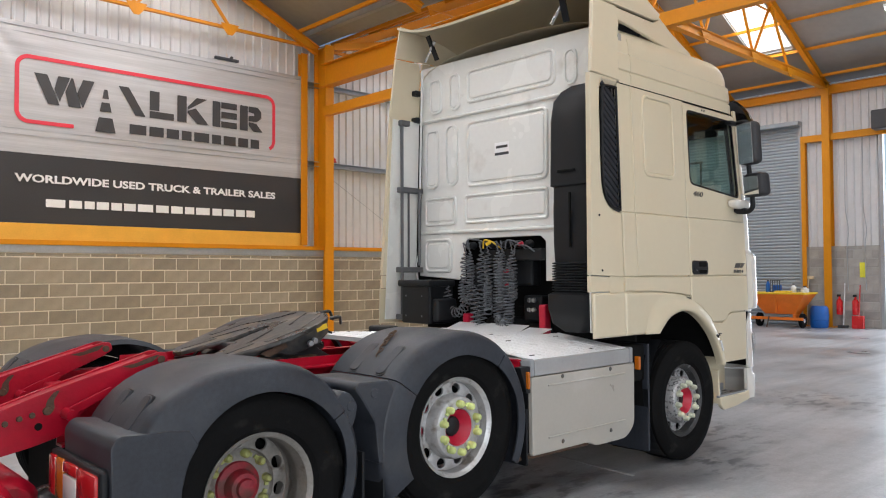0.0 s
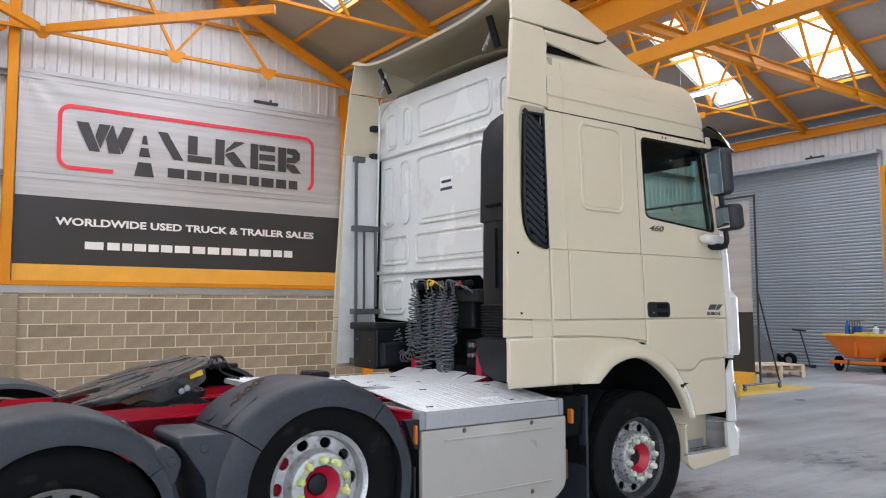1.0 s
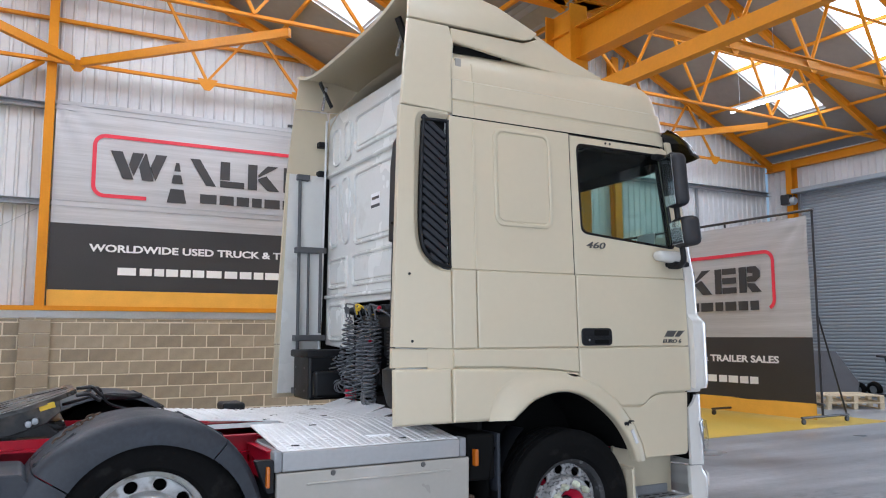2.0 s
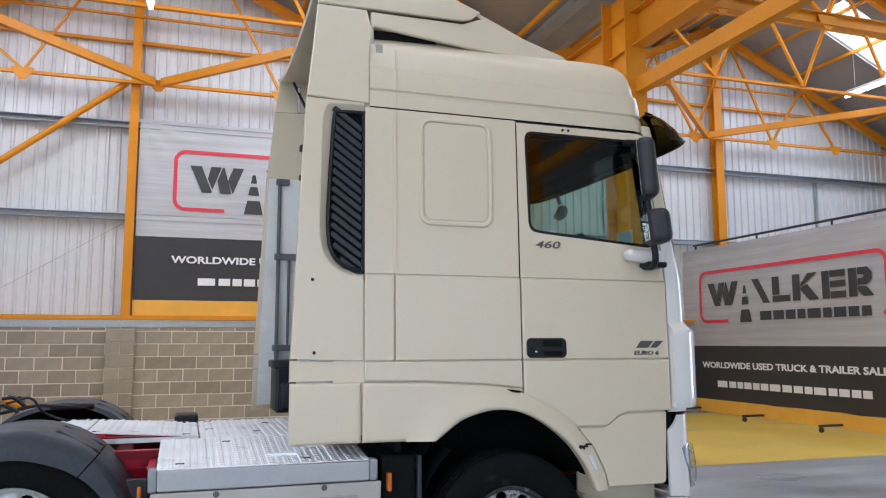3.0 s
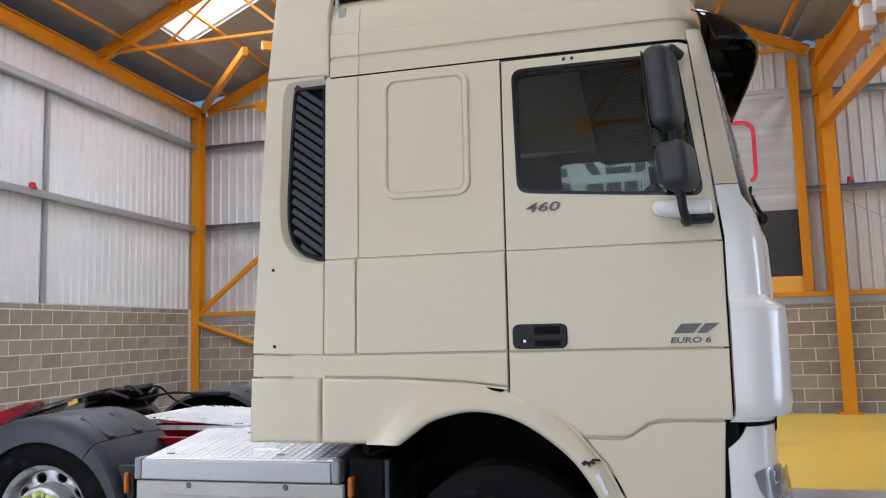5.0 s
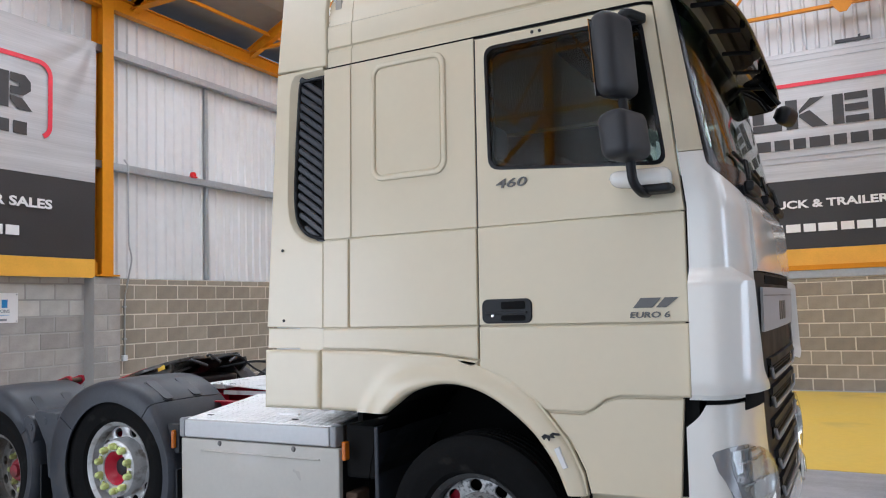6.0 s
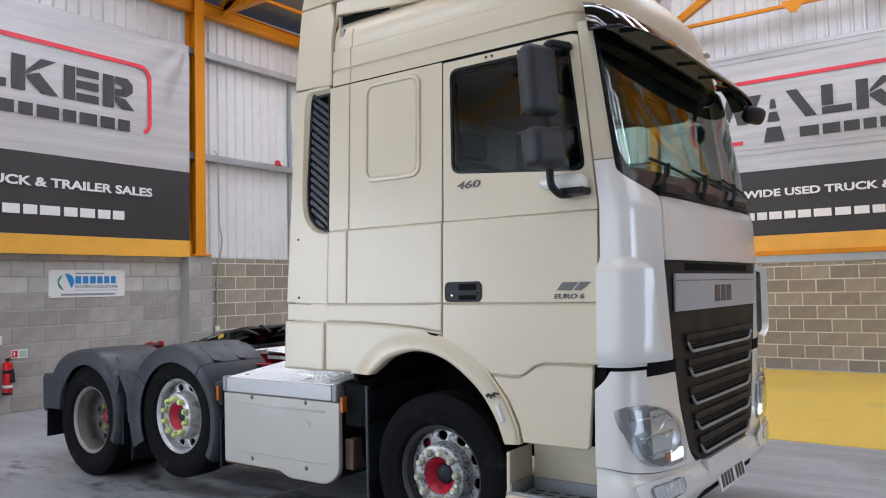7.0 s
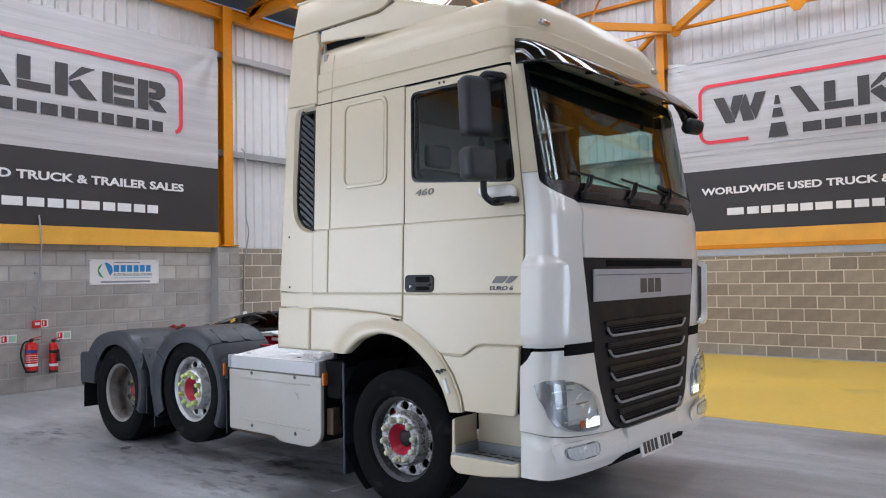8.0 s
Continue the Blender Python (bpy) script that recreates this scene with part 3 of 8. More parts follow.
def courses(parent, m, length, rows, last, materials, pick, half0=0, phase=0.0):
    """Stretcher-bond blocks along the local x axis. pick(x) says which blocks are pieces of their own; the rest are joined."""
    cache, rest = {}, {}
    for r in range(rows + 1):
        h = BH if r < rows else last
        if h < 0.03:
            continue
        mt = materials(r)
        x = phase - (BW / 2 if (r + half0) % 2 else BW)
        while x < length - 0.02:
            a, b = max(x, 0), min(x + BW, length)
            if b - a > 0.04:
                key = (round(b - a, 3), round(h, 3), mt.name)
                if key not in cache:
                    cache[key] = block_mesh("block", b - a - BJ, h - BJ, 0.03, mt)
                jig = random.uniform(-0.002, 0.002)
                if pick(a):
                    o = new("block", cache[key])
                    o.parent, o.matrix_basis = parent, m @ Matrix.Translation((a + BJ / 2, jig, r * BH + BJ / 2))
                else:
                    bm = rest.setdefault(mt.name, (bmesh.new(), mt))[0]
                    box(bm, a + BJ / 2, b - BJ / 2, jig, 0.03, r * BH + BJ / 2, r * BH + h - BJ / 2)
            x += BW
    for bm, mt in rest.values():
        tagged(part("far_blocks", bm, mt, parent, matrix=m), kind="stuff")

# ---- banners ----
def banner_cloth(name):
    m = mat(name, (0.5, 0.5, 0.51), 0.42, metal=0.25, var=0.16, scale=0.9, fine=7, stretch=(0.25, 1, 9), bump=0.05, bscale=3)
    return m


SILVER = banner_cloth("banner_silver")
BLACKV = mat("banner_black", (0.035, 0.034, 0.036), 0.45, var=0.15, scale=0.8)
GOLD = mat("banner_yellow", (0.78, 0.42, 0.05), 0.45, var=0.08)
INK = mat("banner_ink", (0.045, 0.044, 0.046), 0.45, var=0.1)
RED = mat("banner_red", (0.72, 0.04, 0.07), 0.4, var=0.06)
WHITEV = mat("banner_white", (0.82, 0.82, 0.82), 0.45, var=0.03)


def cloth(x0, x1, z0, z1, nx=110, nz=24, amp=0.009, y=0.0, seed=0):
    """A hanging vinyl sheet with faint folds and a thickness of 3 mm."""
    bm = bmesh.new()
    def off(x, z):
        f = 0.0
        for cx, k in ((x0, 1), (x1, -1)):
            d = math.hypot(x - cx, 3.6 - z)
            f += 0.030 * math.exp(-d / 0.9) * math.sin(11 * math.atan2(3.62 - z, k * (x - cx) + 0.02)) * min(1, d / 0.3)
        return f + amp * (noise.noise((x * 0.9 + seed, z * 0.7, 3.1)) + 0.5 * noise.noise((x * 2.3 + z * 2.1, z * 0.6 - x, seed + 9.0)))
    g = [[[bm.verts.new((x0 + (x1 - x0) * i / nx, y + off(x0 + (x1 - x0) * i / nx, z0 + (z1 - z0) * j / nz) + d, z0 + (z1 - z0) * j / nz)) for j in range(nz + 1)] for i in range(nx + 1)] for d in (0, 0.003)]
    for i in range(nx):
        for j in range(nz):
            bm.faces.new((g[0][i][j], g[0][i + 1][j], g[0][i + 1][j + 1], g[0][i][j + 1]))
            bm.faces.new((g[1][i][j], g[1][i][j + 1], g[1][i + 1][j + 1], g[1][i + 1][j]))
    for i in range(nx):
        bm.faces.new((g[0][i][0], g[1][i][0], g[1][i + 1][0], g[0][i + 1][0]))
        bm.faces.new((g[0][i][nz], g[0][i + 1][nz], g[1][i + 1][nz], g[1][i][nz]))
    for j in range(nz):
        bm.faces.new((g[0][0][j], g[0][0][j + 1], g[1][0][j + 1], g[1][0][j]))
        bm.faces.new((g[0][nx][j], g[1][nx][j], g[1][nx][j + 1], g[0][nx][j + 1]))
    return bm


def flat(name, pts, material, parent, y=-0.018):
    """A printed shape in the banner's plane, x to the right and z up."""
    return part(name, slab(pts, 0.003, m=Matrix.Translation((0, y, 0)) @ pose(0, 0, 0, 90)), material, parent)


def stroke(path, w):
    """The outline of an open path of width w."""
    L, R = [], []
    for i, p in enumerate(path):
        a, b = Vector(path[max(i - 1, 0)]), Vector(path[min(i + 1, len(path) - 1)])
        d = (b - a).normalized()
        n = Vector((-d.y, d.x)) * w / 2
        L.append((p[0] + n.x, p[1] + n.y)), R.append((p[0] - n.x, p[1] - n.y))
    return L + R[::-1]


def make_banner(label):
    """A trade banner 6.43 m wide and 3.6 m high with its origin at the lower left corner, facing -y."""
    th = thing("banner", label, "banner", "trade banners")
    part("silver_field", cloth(0, 6.43, 1.31, 3.58, seed=1), SILVER, th, soft=60)
    part("black_field", cloth(0, 6.43, 0.1, 1.308, nz=6, seed=1), BLACKV, th, soft=60)
    part("yellow_field", cloth(0, 6.43, -0.19, 0.098, nz=2, seed=1), GOLD, th, soft=60)
    # red line frame, open below
    def corner(cx, cz, a0, a1, r=0.19):
        return [(cx + r * math.cos(radians(a0 + (a1 - a0) * k / 8)), cz + r * math.sin(radians(a0 + (a1 - a0) * k / 8))) for k in range(9)]
    path = [(1.6, 1.86)] + corner(0.86, 2.05, 270, 180) + corner(0.86, 2.80, 180, 90) + corner(5.48, 2.80, 90, 0) + corner(5.48, 2.05, 0, -62)
    flat("red_line", stroke(path, 0.07), RED, th)
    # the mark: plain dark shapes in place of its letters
    top, base = 2.725, 2.205
    flat("mark", [(0.94, top), (1.15, top), (1.36, base), (1.17, base)], INK, th)
    flat("mark", [(1.33, top), (1.53, top), (1.36, base + 0.06), (1.27, base + 0.28)], INK, th)
    flat("mark", [(1.55, top), (1.58, top), (1.72, base), (1.51, base), (1.45, base + 0.25)], INK, th)
    flat("mark", [(1.75, top), (1.95, top), (1.75, base), (1.65, base + 0.26)], INK, th)
    flat("road_mark", [(2.12, 2.61), (2.18, 2.61), (2.21, 2.44), (2.09, 2.44)], INK, th)
    flat("road_mark", [(2.08, 2.37), (2.22, 2.37), (2.26, 2.20), (2.045, 2.20)], INK, th)
    flat("road_mark", [(2.03, 2.09), (2.275, 2.09), (2.335, 1.82), (1.97, 1.82)], INK, th)
    flat("mark", [(2.38, top), (2.57, top), (2.89, base), (2.70, base)], INK, th)
    flat("mark", [(2.97, base), (3.45, base), (3.45, base + 0.13), (2.97, base + 0.13)], INK, th)
    flat("mark", [(2.97, base + 0.15), (3.16, base + 0.15), (3.16, top), (2.97, top)], INK, th)
    flat("mark", [(3.52, base), (3.71, base), (3.71, top), (3.52, top)], INK, th)
    flat("mark", [(3.73, base + 0.2), (3.93, base), (4.18, base), (3.9, base + 0.31), (3.73, base + 0.24)], INK, th)
    flat("mark", [(3.73, base + 0.26), (4.15, top), (3.92, top), (3.73, top - 0.2)], INK, th)
    flat("mark", [(4.26, base), (4.43, base), (4.43, top), (4.26, top)], INK, th)
    for z in (base, base + 0.2, top - 0.125):
        flat("mark", [(4.45, z), (4.80, z), (4.80, z + 0.125), (4.45, z + 0.125)], INK, th)
    flat("mark", [(4.87, base), (5.05, base), (5.05, top), (4.87, top)], INK, th)
    flat("mark", [(5.07, base + 0.12), (5.18, base), (5.40, base), (5.25, base + 0.17), (5.07, base + 0.19)], INK, th)
    flat("mark", [(5.07, base + 0.21), (5.26, base + 0.21), (5.37, base + 0.30), (5.37, top - 0.09), (5.28, top), (5.07, top), (5.07, top - 0.12), (5.2, top - 0.14), (5.2, base + 0.33), (5.07, base + 0.32)], INK, th)
    # second line of the mark as bars
    x = 2.59
    for w in (0.37, 0.33, 0.30, 0.25, 0.37, 0.25, 0.32, 0.28, 0.25):
        flat("mark_bar", [(x, 1.85), (x + w - 0.05, 1.85), (x + w - 0.05, 2.035), (x, 2.035)], INK, th)
        x += w * 1.024
    lettering("WORLDWIDE USED TRUCK & TRAILER SALES", 0.186, WHITEV, th, Matrix.Translation((0.65, -0.021, 0.815)) @ pose(0, 0, 0, 90), fat=0.006, width=5.06)
    # address line as bars
    x = 1.15
    for w in (0.40, 0.27, 0.22, 0.27, 0.24, 0.27, 0.36, 0.31, 0.29, 0.24, 0.36, 0.25, 0.29, 0.25, 0.24):
        flat("address_bar", [(x, 0.39), (x + w * 0.80, 0.39), (x + w * 0.80, 0.53), (x, 0.53)], WHITEV, th)
        x += w * 0.965
    return th


b1 = make_banner("silver and black vinyl trade banner hung on the wall")
b1.location = (2.98, 14.585, 2.31)
b3 = copy_thing(b1, SKEW @ pose(XW + 0.25, 0.98, 2.36, 0, 0, 90))
b3.scale = (1, 1, 0.945)
b3["label"] = "silver and black vinyl trade banner between two columns"
b2 = copy_thing(b1, pose(15.2, 14.77, 0.24, 0, 0, -90))
b2.scale = (1.005, 1, 0.98)
b2["label"] = "silver and black trade banner on a wheeled steel stand"
st = thing("banner_stand", "black tubular wheeled stand behind a trade banner", "stand", at=(15.222, 8.13, 0))
BLACKST = mat("black_tube", (0.03, 0.03, 0.033), 0.4, var=0.1)
for y in (0.1, 2.1, 4.1, 6.15):
    part("foot", tube(bmesh.new(), [(-0.55, y, 0.12), (0.75, y, 0.12)], 0.022), BLACKST, st)
    part("upright", tube(bmesh.new(), [(0.03, y, 0.12), (0.03, y, 3.85)], 0.022), BLACKST, st)
    part("strut", tube(bmesh.new(), [(0.7, y, 0.14), (0.05, y, 1.9)], 0.018), BLACKST, st)
    for x in (-0.5, 0.7):
        part("castor", lathe(bmesh.new(), [(0, -0.02), (0.045, -0.02), (0.05, -0.012), (0.05, 0.012), (0.045, 0.02), (0, 0.02)], 14, pose(x, y, 0.052, 90)), BLACKST, st, soft=40)
for z in (0.33, 3.85):
    part("rail", tube(bmesh.new(), [(0.005, 0.05, z), (0.005, 6.2, z)], 0.026), BLACKST, st)

# ---- tractor unit: materials ----
CREAM = mat("cream_body_paint", (0.635, 0.56, 0.405), 0.36, var=0.02, scale=1.5, fine=20, coat=0.4, coat_rough=0.2, rvar=0.04, spec=0.4, bump=0.008, bscale=6)
CABWHITE = mat("white_rear_paint", (0.74, 0.745, 0.715), 0.24, var=0.03, scale=2, fine=25, coat=0.4, stain=(0.5, 0.48, 0.44), stain_at=0.66, stain_scale=3)
FRONTWHITE = mat("white_front_paint", (0.76, 0.74, 0.69), 0.2, var=0.012, coat=0.7, rvar=0.04)
RUBBER = mat("tyre_rubber", (0.006, 0.006, 0.0062), 0.8, var=0.25, scale=6, fine=50, bump=0.15, bscale=120, stain=(0.035, 0.033, 0.03), stain_at=0.68, stain_scale=5, spec=0.1)
RIMPAINT = mat("silver_rim_paint", (0.5, 0.5, 0.5), 0.38, metal=0.45, var=0.14, scale=9, fine=60, stain=(0.16, 0.13, 0.1), stain_at=0.585, stain_scale=11, bump=0.12)
RIMWORN = mat("worn_rim_paint", (0.44, 0.44, 0.44), 0.36, metal=0.3, var=0.1, scale=9, fine=60, stain=(0.012, 0.012, 0.013), stain_at=0.535, stain_scale=48, bump=0.1)
RIMLIP = mat("dark_worn_rim_lip", (0.05, 0.05, 0.052), 0.45, metal=0.2, var=0.2, scale=9, fine=60, stain=(0.3, 0.3, 0.3), stain_at=0.64, stain_scale=25, bump=0.1)
# rim paint darkened for the dished wheel's inner shade, plus brown stains
RIMREAR = mat("shaded_stained_rim", (0.25, 0.235, 0.215), 0.45, metal=0.2, var=0.2, scale=9, fine=60, stain=(0.10, 0.07, 0.05), stain_at=0.63, stain_scale=14, bump=0.15)
HUBRED = mat("red_hub_paint", (0.45, 0.008, 0.035), 0.4, var=0.12, scale=8, stain=(0.12, 0.03, 0.03), stain_at=0.66)
HUBRUST = mat("rust_stained_hub", (0.26, 0.012, 0.025), 0.55, var=0.25, scale=10, stain=(0.07, 0.035, 0.025), stain_at=0.52, stain_scale=9, bump=0.3)
CHASSIS = mat("red_chassis_paint", (0.40, 0.004, 0.022), 0.36, var=0.15, scale=3, fine=30, stain=(0.10, 0.035, 0.025), stain_at=0.64, stain_scale=4, bump=0.1, spec=0.35)
LIME = mat("lime_nut_cap", (0.62, 0.70, 0.26), 0.45, var=0.14, scale=20, obrand=0.2)
LIMEDIRT = mat("dirty_lime_plastic", (0.36, 0.38, 0.13), 0.5, var=0.25, scale=30, stain=(0.12, 0.1, 0.06), stain_at=0.55, stain_scale=20)
PALECAP = mat("pale_nut_cap", (0.58, 0.6, 0.46), 0.45, var=0.2, scale=20, obrand=0.25)
GUARD = mat("grey_mudguard_plastic", (0.028, 0.032, 0.041), 0.44, var=0.25, scale=4, fine=50, bump=0.12, bscale=160, stain=(0.05, 0.052, 0.057), stain_at=0.64, stain_scale=3, spec=0.4)
BLACKP = mat("black_plastic", (0.008, 0.009, 0.011), 0.5, var=0.2, scale=6, fine=60, bump=0.1, bscale=150, spec=0.35)
GLOSSBLACK = mat("gloss_black", (0.010, 0.010, 0.012), 0.22, var=0.05, coat=0.1, rvar=0.03, spec=0.4)
# near-black for frame parts, and painted-in shade of gaps and openings
CABLINER = mat("dark_frame_and_gaps", (0.008, 0.008, 0.008), 0.85, var=0.1, spec=0.1)
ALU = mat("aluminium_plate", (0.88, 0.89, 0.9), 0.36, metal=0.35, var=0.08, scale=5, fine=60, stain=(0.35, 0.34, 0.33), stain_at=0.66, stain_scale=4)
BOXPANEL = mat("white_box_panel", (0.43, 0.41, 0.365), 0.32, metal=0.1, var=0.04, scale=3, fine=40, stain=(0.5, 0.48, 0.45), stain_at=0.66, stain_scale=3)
STEPGREY = mat("grey_step_plastic", (0.27, 0.28, 0.29), 0.5, var=0.1)
GRILLE = mat("brown_black_grille", (0.014, 0.013, 0.0135), 0.55, var=0.1, scale=5, spec=0.3)
CHROME = mat("satin_silver", (0.6, 0.6, 0.61), 0.25, metal=0.9, var=0.06)
TRIMSILVER = mat("grille_trim_silver", (0.33, 0.335, 0.34), 0.4, metal=0.3, var=0.05)
BADGE = mat("badge_grey", (0.11, 0.105, 0.10), 0.35, metal=0.3, var=0.05)
PLATESILVER = mat("grille_plate", (0.46, 0.47, 0.49), 0.46, metal=0.3, var=0.05, scale=4)
AMBER = mat("amber_lens", (0.5, 0.13, 0.006), 0.2, var=0.05, coat=0.4)
REDLENS = mat("red_lens", (0.5, 0.012, 0.015), 0.18, var=0.08, coat=0.5)
SEATGREY = mat("dark_seat_cloth", (0.05, 0.052, 0.06), 0.85, var=0.15, scale=8, fine=80)
TRIMBEIGE = mat("beige_cab_trim", (0.34, 0.32, 0.28), 0.7, var=0.08)
HOSE = mat("grey_hose", (0.12, 0.127, 0.14), 0.42, var=0.15, scale=15)
RUSTY = mat("rusty_bracket", (0.09, 0.055, 0.035), 0.8, var=0.3, scale=12, fine=60, bump=0.3)
GREASE = mat("greased_black_steel", (0.036, 0.036, 0.037), 0.33, metal=0.3, var=0.3, scale=5, fine=40, bump=0.15, stain=(0.17, 0.14, 0.105), stain_at=0.58, stain_scale=5)
YELLOWLBL = mat("yellow_label", (0.75, 0.5, 0.02), 0.4, var=0.05)
MIRROR = mat("mirror_glass", (0.8, 0.82, 0.82), 0.03, metal=1.0, var=0.01, rvar=0.01)
PLATEY = mat("plate_white", (0.72, 0.72, 0.7), 0.35, var=0.03)
REFLECTOR = mat("lamp_reflector", (0.85, 0.86, 0.86), 0.22, metal=0.3, var=0.1, scale=14)
LAMPRIM = mat("lamp_surround", (0.42, 0.42, 0.43), 0.28, metal=0.7, var=0.04)
LAMPSHELL = mat("lamp_shell", (0.3, 0.305, 0.31), 0.25, metal=0.5, var=0.1, scale=10)
DRL = glow("lit_lamp_glass", (1.0, 0.97, 0.9), 2.2)
LENS_WHITE = mat("white_lens", (0.7, 0.7, 0.7), 0.15, var=0.05, coat=0.5)


def glass(name, tint, rough=0.0):
    m = bpy.data.materials.new(name)
    m.use_nodes = True
    nt = m.node_tree
    n, l = nt.nodes, nt.links
    n.remove(n["Principled BSDF"])
    tr, gl, mx = n.new("ShaderNodeBsdfTransparent"), n.new("ShaderNodeBsdfGlossy"), n.new("ShaderNodeMixShader")
    lw, pw, ma = n.new("ShaderNodeLayerWeight"), n.new("ShaderNodeMath"), n.new("ShaderNodeMath")
    tr.inputs[0].default_value = (*tint, 1)
    gl.inputs["Roughness"].default_value = rough
    lw.inputs["Blend"].default_value = 0.5
    pw.operation, ma.operation = "POWER", "MULTIPLY_ADD"
    pw.inputs[1].default_value, ma.inputs[1].default_value, ma.inputs[2].default_value = 5.0, 0.9, 0.055
    l.new(lw.outputs["Facing"], pw.inputs[0]), l.new(pw.outputs[0], ma.inputs[0]), l.new(ma.outputs[0], mx.inputs[0])
    l.new(tr.outputs[0], mx.inputs[1]), l.new(gl.outputs[0], mx.inputs[2])
    l.new(mx.outputs[0], n["Material Output"].inputs[0])
    return m


GLASS = glass("green_tinted_glass", (0.80, 0.87, 0.85))
SCREEN = glass("windscreen_glass", (0.78, 0.90, 0.86))
LENS = glass("clear_lens", (0.92, 0.93, 0.93), 0.02)
SMOKED = glass("smoked_visor", (0.03, 0.026, 0.025), 0.03)
SLATGREY = mat("intake_slat_plastic", (0.022, 0.024, 0.03), 0.45, var=0.15, spec=0.4)
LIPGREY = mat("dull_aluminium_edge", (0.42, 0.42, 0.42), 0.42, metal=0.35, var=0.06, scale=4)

# ---- tractor unit: main lines ----
YC, HW = 4.46, 1.215                 # centre line and half width of the cab
AX_F, AX_M, AX_R = 5.77, 3.19, 1.893  # axles


def lerp(tab, z):
    if z <= tab[0][0]:
        return tab[0][1]
    for (a, p), (b, q) in zip(tab, tab[1:]):
        if z <= b:
            return p + (q - p) * (z - a) / (b - a)
    return tab[-1][1]


XF = [(0.3, 7.03), (0.45, 7.09), (0.62, 7.085), (0.95, 7.075), (1.3, 7.08), (1.75, 7.09), (2.0, 7.08), (2.12, 7.05), (2.9, 6.90), (3.0, 6.87), (3.1, 6.85)]
XS = [(0.3, 6.80), (1.15, 6.805), (1.2, 6.842), (2.0, 6.848), (2.93, 6.745), (3.1, 6.72)]


def half(z):
    return HW - 0.033 * (z - 1)


def front(a, z, off=0.0, n=4.0):
    """A point of the front skin: a runs from 0 at the near door seam over 1 in the middle to 2 at the far seam."""
    s = -1
    if a > 1:
        a, s = 2 - a, 1
    th = radians(90 * min(max(a, 0.0), 1.0))
    h = half(z)
    def at(th):
        c, q = max(math.cos(th), 0) ** (2 / n), max(math.sin(th), 0) ** (2 / n)
        x0, x1 = lerp(XS, z), lerp(XF, z)
        return Vector((x0 + (x1 - x0) * q, YC + s * h * c, z))
    p = at(th)
    e = 0.02
    d = at(min(th + e, math.pi / 2)) - at(max(th - e, 0.0))
    nrm = Vector((abs(d.y), s * abs(d.x), 0))
    if nrm.length < 1e-9:
        nrm = Vector((1, 0, 0))
    nrm.normalize()
    return p + nrm * off


def a_of(y, z):
    """The front skin's parameter at a given y."""
    w = min(abs(y - YC) / half(z), 1.0)
    a = math.degrees(math.acos(w * w)) / 90
    return a if y < YC else 2 - a


def grid(rows, t=0.0):
    """A skin over a grid of points, thickened inwards (towards -x and the centre line) by t."""
    bm = bmesh.new()
    g = [[bm.verts.new(p) for p in r] for r in rows]
    for r, q in zip(g, g[1:]):
        for i in range(len(r) - 1):
            bm.faces.new((r[i], r[i + 1], q[i + 1], q[i]))
    bmesh.ops.recalc_face_normals(bm, faces=bm.faces)
    if t:
        bm.normal_update()
        mid = Vector((5.9, YC, 2.0))
        s = sum((f.normal.dot(f.calc_center_median() - mid) for f in bm.faces))
        if s < 0:
            bmesh.ops.reverse_faces(bm, faces=bm.faces)
        bmesh.ops.solidify(bm, geom=list(bm.faces), thickness=t)
    return bm


def fpatch(name, z0, z1, al, ar, material, parent, off=0.0, t=0.02, nz=10, na=12, label=""):
    """A panel on the front skin between heights z0 and z1 and the edges al(z) and ar(z); heights and edges may be functions."""
    g0 = z0 if callable(z0) else (lambda a: z0)
    g1 = z1 if callable(z1) else (lambda a: z1)
    fa = al if callable(al) else (lambda z: al)
    fb = ar if callable(ar) else (lambda z: ar)
    fo = off if callable(off) else (lambda a, z: off)
    rows = []
    for j in range(nz + 1):
        z = g0(0.6) + (g1(0.6) - g0(0.6)) * j / nz
        row = []
        for i in range(na + 1):
            a = fa(z) + (fb(z) - fa(z)) * i / na
            k = min(a, 2 - a)
            zz = g0(k) + (g1(k) - g0(k)) * j / nz
            row.append(front(a, zz, fo(a, zz)))
        rows.append(row)
    return part(name, grid(rows, t), material, parent, label, soft=40)


def roundpoly(pts, r, seg=4):
    """Rounds the corners of a polygon; r may be one radius or one for each corner."""
    out = []
    n = len(pts)
    for i in range(n):
        a, b, c = Vector(pts[i - 1]), Vector(pts[i]), Vector(pts[(i + 1) % n])
        rr = r[i] if isinstance(r, (list, tuple)) else r
        if rr <= 0:
            out.append((b.x, b.y))
            continue
        d1, d2 = a - b, c - b
        k = min(rr, d1.length * 0.48, d2.length * 0.48)
        p, q = b + d1.normalized() * k, b + d2.normalized() * k
        for j in range(seg + 1):
            s = j / seg
            v = (1 - s) ** 2 * p + 2 * s * (1 - s) * b + s * s * q
            out.append((v.x, v.y))
    return out


def side(name, pts, material, parent, s=-1, off=0.0, t=0.025, r=0.006, holes=(), label="", soft=30, seg=3):
    """A panel of the cab's side from an outline in x and z. s: -1 near side, 1 far side. off: metres proud of the skin."""
    bm = slab(pts, t, holes, pose(0, -off, 0, 90), r, seg)
    for v in bm.verts:
        v.co.y = YC + (v.co.y - half(v.co.z)) if s < 0 else YC - (v.co.y - half(v.co.z))
    if s > 0:
        bmesh.ops.reverse_faces(bm, faces=bm.faces)
    return flat_faces(part(name, bm, material, parent, label, soft=soft))


